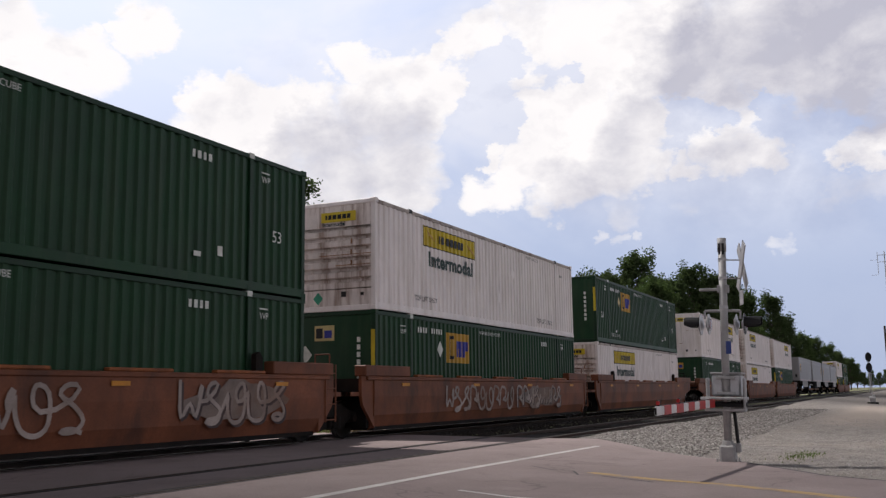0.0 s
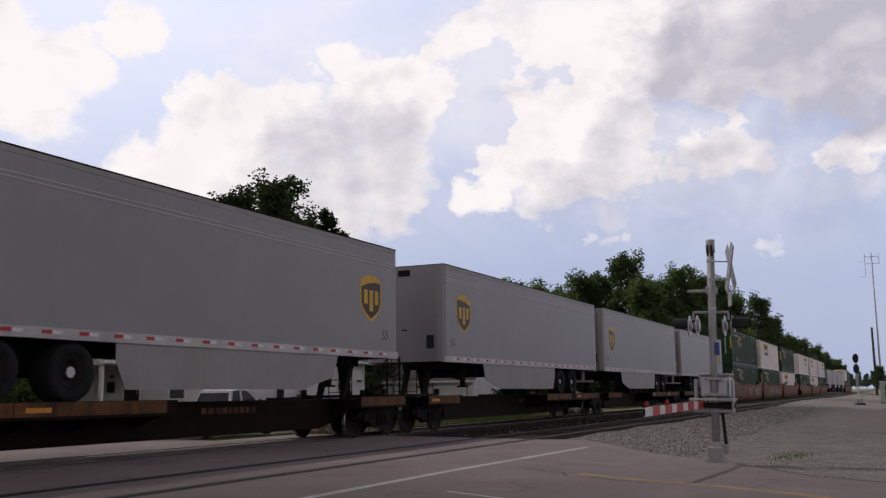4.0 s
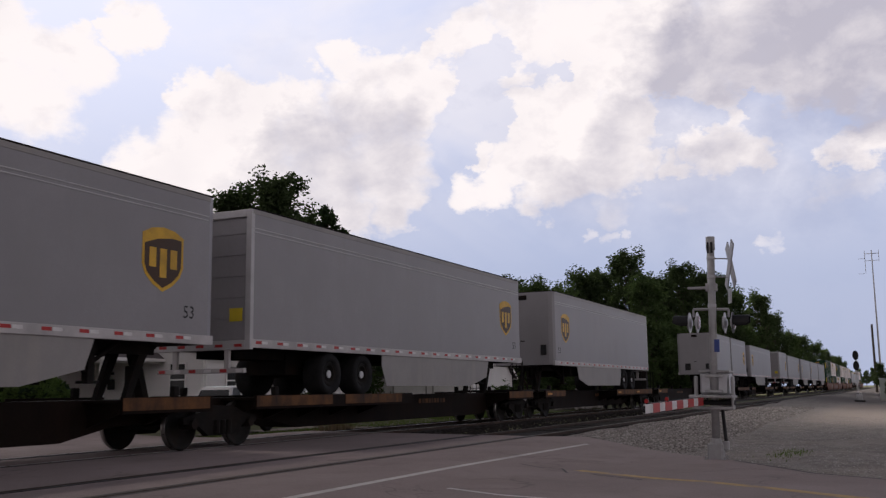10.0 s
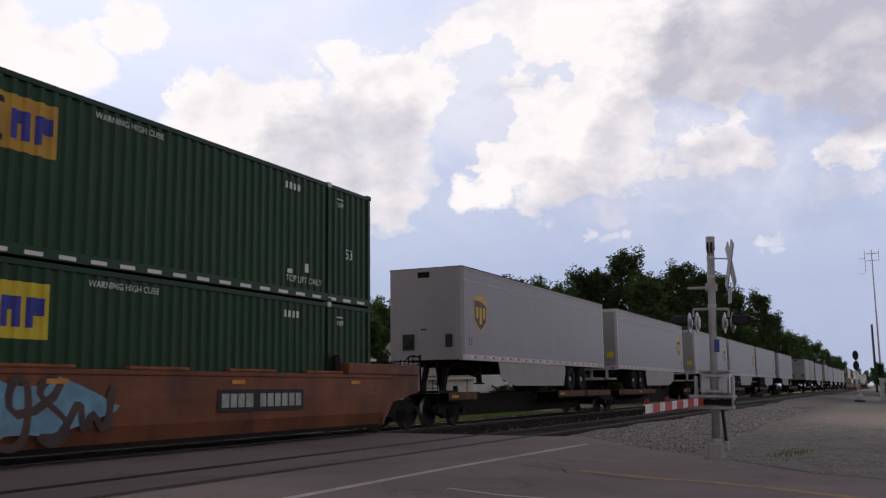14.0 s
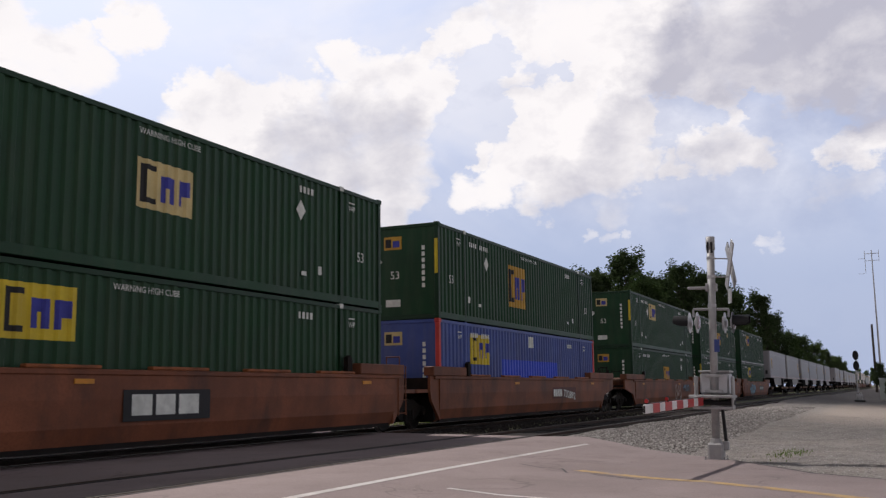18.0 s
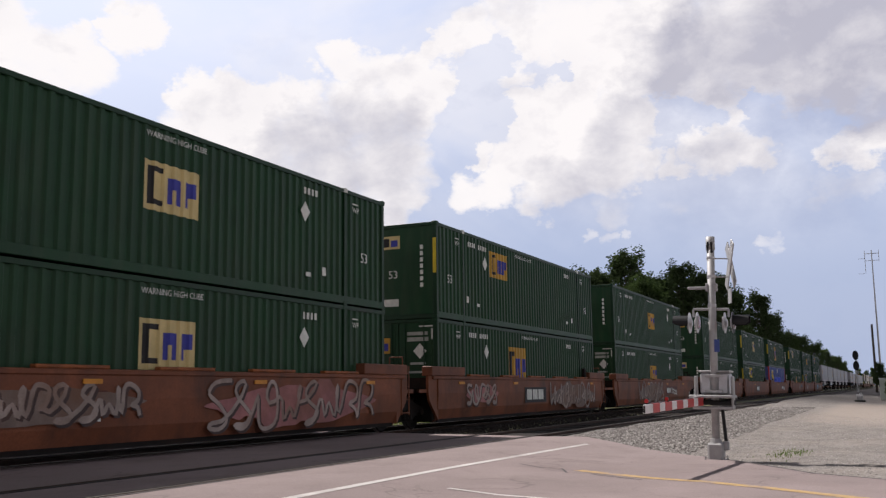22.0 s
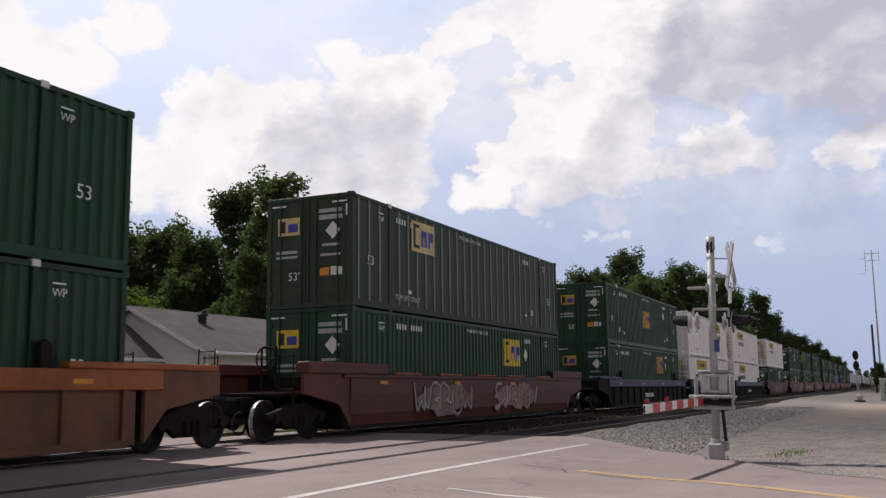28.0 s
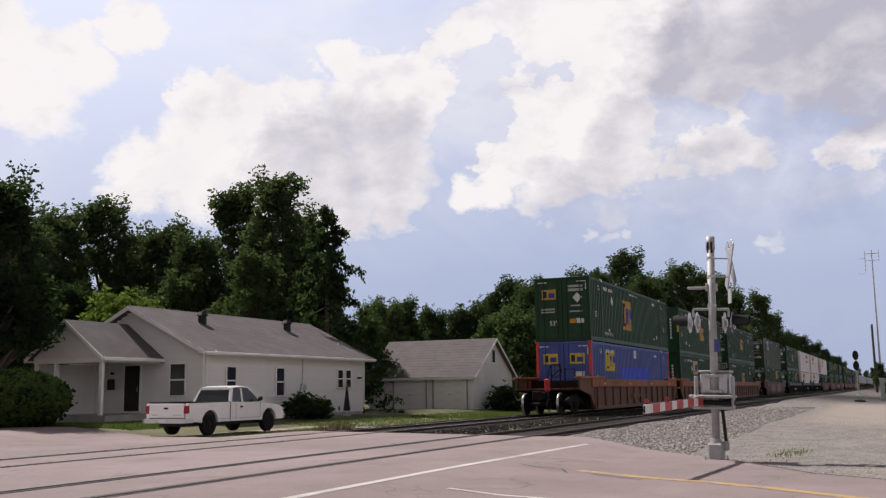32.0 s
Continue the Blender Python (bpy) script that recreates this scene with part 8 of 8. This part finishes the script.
    part("roof_panel", loft([[(x, -w, z - 0.05), (x, -w * 0.8, z), (x, w * 0.8, z), (x, w, z - 0.05), (x, w, z - 0.09), (x, -w, z - 0.09)] for x, z, w in ((2.05, 1.56, 0.66), (2.2, 1.595, 0.67), (2.6, 1.615, 0.67), (2.95, 1.585, 0.66), (3.08, 1.53, 0.65))]), M_CARWHITE, t)
    for s in (-1, 1):
        for (xa, xb, xc, xd) in ((1.86, 1.98, 2.2, 2.08), (2.52, 2.6, 2.66, 2.58), (3.58, 3.68, 3.08, 3.0)):
            bm = bmesh.new()
            lo = [(xa, s * 0.80, 1.05), (xb, s * 0.80, 1.05)]
            hi = [(xc, s * 0.66, 1.54), (xd, s * 0.66, 1.54)]
            v = [bm.verts.new(p) for p in lo + hi] + [bm.verts.new((p[0], p[1] - s * 0.06, p[2])) for p in lo + hi]
            for q in ((0, 1, 2, 3), (4, 7, 6, 5), (0, 4, 5, 1), (1, 5, 6, 2), (2, 6, 7, 3), (3, 7, 4, 0)):
                bm.faces.new([v[i] for i in q])
            part("cab_pillar", bm, M_CARWHITE, t)
        for (xa, xb, xc, xd) in ((1.99, 2.51, 2.57, 2.21), (2.61, 3.57, 2.99, 2.67)):
            bm = bmesh.new()
            lo = [(xa, s * 0.785, 1.05), (xb, s * 0.785, 1.05)]
            hi = [(xc, s * 0.65, 1.53), (xd, s * 0.65, 1.53)]
            v = [bm.verts.new(p) for p in lo + hi] + [bm.verts.new((p[0], p[1] - s * 0.01, p[2])) for p in lo + hi]
            for q in ((0, 1, 2, 3), (4, 7, 6, 5), (0, 4, 5, 1), (1, 5, 6, 2), (2, 6, 7, 3), (3, 7, 4, 0)):
                bm.faces.new([v[i] for i in q])
            part("side_window", bm, M_GLASS, t)
    for x0, xz, name in ((1.90, 2.10, "rear_window"), (3.64, 3.04, "windscreen")):
        bm = bmesh.new()
        v = [bm.verts.new(p) for p in ((x0, -0.74, 1.06), (x0, 0.74, 1.06), (xz, 0.6, 1.53), (xz, -0.6, 1.53), (x0 + 0.012, -0.74, 1.06), (x0 + 0.012, 0.74, 1.06), (xz + 0.012, 0.6, 1.53), (xz + 0.012, -0.6, 1.53))]
        for q in ((0, 1, 2, 3), (4, 7, 6, 5), (0, 4, 5, 1), (1, 5, 6, 2), (2, 6, 7, 3), (3, 7, 4, 0)):
            bm.faces.new([v[i] for i in q])
        part(name, bm, M_GLASS, t)
    part("cab_back", boxes((1.85, 1.9, -0.8, 0.8, 0.6, 1.06), bevel=0.01), M_CARWHITE, t)
    for i in (-1, 1):
        part("seat_back", boxes((2.3, 2.45, i * 0.38 - 0.26, i * 0.38 + 0.26, 0.6, 1.3), bevel=0.05), M_CURTAIN, t)
    for x in (1.15, 4.02):
        for s in (-1, 1):
            w = part("wheel", shared("car_tyre", lambda: wheel_mesh(0.335, 0.21, 0.62, 24), M_TYRE, True), M_TYRE, t, "black tyre", at=pose(x, s * 0.75, 0.335, 0, 0, 0 if s < 0 else 180))
            part("rim", shared("car_rim", lambda: wheel_mesh(0.2, 0.1, 0.8, 16), M_WHEEL, True), M_WHEEL, w, at=pose(0, -0.07, 0))
    # the extended cab: longer between the bed and the front wheels
    old, grown = (-0.3, 1.6, 1.85, 3.5, 4.5, 5.05), (-0.3, 1.6, 2.2, 3.86, 4.86, 5.36)
    for ob in t.children:
        if ob.name.startswith("wheel"):
            ob.matrix_basis = pose(float(np.interp(ob.matrix_basis[0][3], old, grown)), ob.matrix_basis[1][3], 0.335, 0, 0, 0 if ob.matrix_basis[1][3] < 0 else 180)
        else:
            for v in ob.data.vertices:
                v.co.x = float(np.interp(v.co.x, old, grown))
    return t


pickup()


def clutter():
    """Rusty farm gear standing at the gable of the garage."""
    c = tagged(new("farm_implement"), "rusty brown farm implement standing beside the garage", "implement")
    c.matrix_basis = pose(63.2, 23.4, gz(63, 23.4) - 0.1)
    part("frame", rods(((0, 0, 0.5), (3.2, 0, 0.6), 0.07), ((0, 0.9, 0.5), (3.2, 0.9, 0.6), 0.07), ((0.2, 0, 0.5), (0.2, 0.9, 0.5), 0.06), ((3.0, 0, 0.6), (3.0, 0.9, 0.6), 0.06), ((1.2, 0.45, 0.55), (1.0, 0.45, 2.3), 0.07), ((1.0, 0.45, 2.3), (3.0, 0.45, 0.6), 0.05)), M_RAIL, c)
    part("hopper", boxes((1.5, 2.9, 0.05, 0.85, 0.75, 1.35), bevel=0.04), M_CARBROWN, c, "rusty hopper")
    for y in (-0.15, 1.05):
        part("wheel", shared("farm_wheel", lambda: ring(rods(((-0.4, 0, 0), (0.4, 0, 0), 0.02), ((0, 0, -0.4), (0, 0, 0.4), 0.02)), (0, 0, 0), 0.42, 0.05, "Y", 18, 6), M_RAIL), M_RAIL, c, at=pose(0.7, y, 0.47))
    for i in range(4):
        part("tine", shared("tine", lambda: rods(((0, 0, 0.6), (0.25, 0, 0.25), 0.03), ((0.25, 0, 0.25), (0.1, 0, 0.0), 0.03), n=6), M_RAIL), M_RAIL, c, at=pose(2.0 + i * 0.3, 0.2 + 0.15 * i, 0))
    p = tagged(new("garden_parasol"), "folded dark garden parasol beside the house wall", "parasol")
    p.matrix_basis = pose(42.3, 25.2, gz(42, 25.2) - 0.1)
    part("pole", rods(((0, 0, 0), (0, 0, 1.55), 0.022), n=8), M_ALU, p)
    part("folded_canopy", rod(rod(bmesh.new(), (0, 0, 0.25), (0, 0, 0.5), 0.19, 10, 0.16), (0, 0, 0.5), (0, 0, 1.5), 0.16, 10, 0.03), M_BLACKIRON, p, "dark folded canopy")
    part("foot", rods(((0, 0, 0), (0, 0, 0.08), 0.2), n=14), M_CONCRETE, p)


clutter()


# ---------------------------------------------------------------- bushes, grass, weeds
M_LEAF_BUSH = leaf_mat("clipped_hedge_leaves", (0.15, 0.23, 0.07), (0.10, 0.16, 0.05))


def bush(x, y, r, h, leafm, seed, label, n=5200, leaf=0.07, clipped=False):
    b = tagged(new("bush"), label, "bush")
    b.matrix_basis = pose(x, y, gz(x, y) - 0.1)
    q = random.Random(seed)
    lobes = [(0, 0, h * 0.45, r * 0.92, h / (2.1 * r))]
    for i in range(0 if clipped else 9):
        a = i * 2.4
        lobes.append((math.cos(a) * r * 0.55, math.sin(a) * r * 0.55, h * q.uniform(0.4, 0.68), r * 0.42, 0.8))
    part("foliage", leaves(lobes, n, leaf, seed, 0.0, clipped), leafm, b)
    # darker inner leaves: the shade inside the bush is put into their colour
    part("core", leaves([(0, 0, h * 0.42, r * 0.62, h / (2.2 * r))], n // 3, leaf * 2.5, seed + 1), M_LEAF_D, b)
    for i in range(4):
        part("stem", rod(bmesh.new(), (0, 0, 0), (math.cos(i * 1.6) * r * 0.4, math.sin(i * 1.6) * r * 0.4, h * 0.6), 0.04, 6, 0.015), M_BARK, b)
    return b


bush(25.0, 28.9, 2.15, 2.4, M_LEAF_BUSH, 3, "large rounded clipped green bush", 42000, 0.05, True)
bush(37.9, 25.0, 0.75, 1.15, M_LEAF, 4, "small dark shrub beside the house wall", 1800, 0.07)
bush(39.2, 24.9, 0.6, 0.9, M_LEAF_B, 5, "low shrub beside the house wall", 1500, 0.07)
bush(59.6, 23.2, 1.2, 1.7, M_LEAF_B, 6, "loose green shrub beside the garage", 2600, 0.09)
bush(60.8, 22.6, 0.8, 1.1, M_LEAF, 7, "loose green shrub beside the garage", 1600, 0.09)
M_GRASS = leaf_mat("sunlit_grass", (0.13, 0.19, 0.05), (0.20, 0.20, 0.08))


def grass(name, n, place, h, seed, label, material=M_GRASS):
    r = random.Random(seed)
    verts, faces = [], []
    for _ in range(n):
        x, y = place(r)
        z = gz(x, y) - 0.1
        a, b, hh = r.uniform(0, 6.28), r.uniform(-0.5, 0.5), h * r.uniform(0.4, 1.3)
        dx, dy = math.cos(a) * 0.02, math.sin(a) * 0.02
        k = len(verts)
        verts += [(x - dx, y - dy, z), (x + dx, y + dy, z), (x + dy * 8 * b, y - dx * 8 * b, z + hh)]
        faces.append((k, k + 1, k + 2))
    me = bpy.data.meshes.new(name)
    me.from_pydata(verts, [], faces)
    return tagged(part(name, me, material), label, "grass", kind="stuff")


grass("lawn_grass", 16000, lambda r: (r.uniform(26.2, 31.8), 24.4 + 8 * r.random()), 0.14, 1, "mown green lawn before the house")
grass("verge_grass", 16000, lambda r: (r.uniform(34, 57), 17.6 + 6.0 * r.random() ** 1.2), 0.1, 2, "uncut grass between the track and the garage")
grass("drive_weeds", 2600, lambda r: (24.3 + 9 * r.random(), r.gauss(19.9, 0.3)), 0.10, 3, "dry weeds along the edge of the drive")
grass("gravel_weeds", 700, lambda r: (r.gauss(19.6, 0.6), r.gauss(1.9, 0.17)), 0.08, 4, "patch of green weeds in the gravel")
grass("track_weeds", 260, lambda r: (r.gauss(26.6, 0.55), r.gauss(16.3, 0.2)), 0.3, 5, "dead grass beside the track", mat("dead_grass", (0.20, 0.15, 0.09), 0.9, 0, 0.3, 5.0))


M_DRIVE = mat("tan_gravel", (0.31, 0.255, 0.225), 0.95, 0, 0.3, 0.9, (0.2, 0.165, 0.14), 0.5, 0.8, 20, spec=0.2)


def drive_z(x, y):
    return gz(x, y) - 0.075


drive = tagged(part("driveway", sheet("driveway", [24.2 + i * 1.0 for i in range(22)], [17.2 + i * 0.7 for i in range(8)], drive_z, lambda x, y: x > road_edge(y)), M_DRIVE), "pale gravel driveway beside the house", "driveway", kind="structure")
scatter_stones("gravel_heap", 900, lambda r: (lambda a, d: (66 + math.cos(a) * d * 3.2, 20.5 + math.sin(a) * d * 1.6, -0.2 + 1.15 * (1 - d) * r.random() + 0.25 * (1 - d)))(r.uniform(0, 6.28), r.random() ** 0.6), 0.13, M_STONE, "heap of broken pale stone", 8)


# ---------------------------------------------------------------- an unseen cloud, added to dim the sun, that drifts off it
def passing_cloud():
    """An unseen cumulus of many puffs added to dim the sun, dense in its middle and thin behind."""
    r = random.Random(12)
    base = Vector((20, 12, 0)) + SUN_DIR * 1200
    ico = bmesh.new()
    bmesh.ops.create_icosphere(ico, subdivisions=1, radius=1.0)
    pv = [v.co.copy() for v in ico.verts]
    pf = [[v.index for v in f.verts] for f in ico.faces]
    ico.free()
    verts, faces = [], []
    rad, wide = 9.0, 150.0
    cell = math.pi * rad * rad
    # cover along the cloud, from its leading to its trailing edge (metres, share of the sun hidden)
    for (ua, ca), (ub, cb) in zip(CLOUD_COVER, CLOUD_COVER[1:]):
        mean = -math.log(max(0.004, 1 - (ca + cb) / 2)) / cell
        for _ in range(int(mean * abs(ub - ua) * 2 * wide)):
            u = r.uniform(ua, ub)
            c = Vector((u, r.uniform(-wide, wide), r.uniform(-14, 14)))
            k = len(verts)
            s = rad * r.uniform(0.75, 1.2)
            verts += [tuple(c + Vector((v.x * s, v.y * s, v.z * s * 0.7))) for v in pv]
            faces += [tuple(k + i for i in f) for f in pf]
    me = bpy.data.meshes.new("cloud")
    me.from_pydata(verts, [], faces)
    c = tagged(part("cumulus_cloud", me, mat("cloud_vapour", (0.85, 0.85, 0.86), 1.0, 0, 0.05, 0.01, bump=0.0, spec=0.0)), "unseen cumulus cloud added to dim the sun as it passes", "cloud", kind="stuff")
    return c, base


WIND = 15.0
# cover is set by how bright the ground should be at each time
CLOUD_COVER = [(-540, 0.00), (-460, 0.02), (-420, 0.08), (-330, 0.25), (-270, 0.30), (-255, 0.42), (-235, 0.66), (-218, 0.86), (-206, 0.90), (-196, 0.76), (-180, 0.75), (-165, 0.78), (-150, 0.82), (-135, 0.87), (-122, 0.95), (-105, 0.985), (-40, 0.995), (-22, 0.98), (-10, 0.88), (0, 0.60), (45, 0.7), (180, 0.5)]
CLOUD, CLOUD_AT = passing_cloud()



def motions():
    for ob, x, y, z, turn in ROLLING:
        walk(ob, [(t, pose(x + run(t), y, z, 0, 0, turn)) for t in RUN_TIMES])
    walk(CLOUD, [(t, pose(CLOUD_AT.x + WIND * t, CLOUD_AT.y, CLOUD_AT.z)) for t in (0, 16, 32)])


motions()
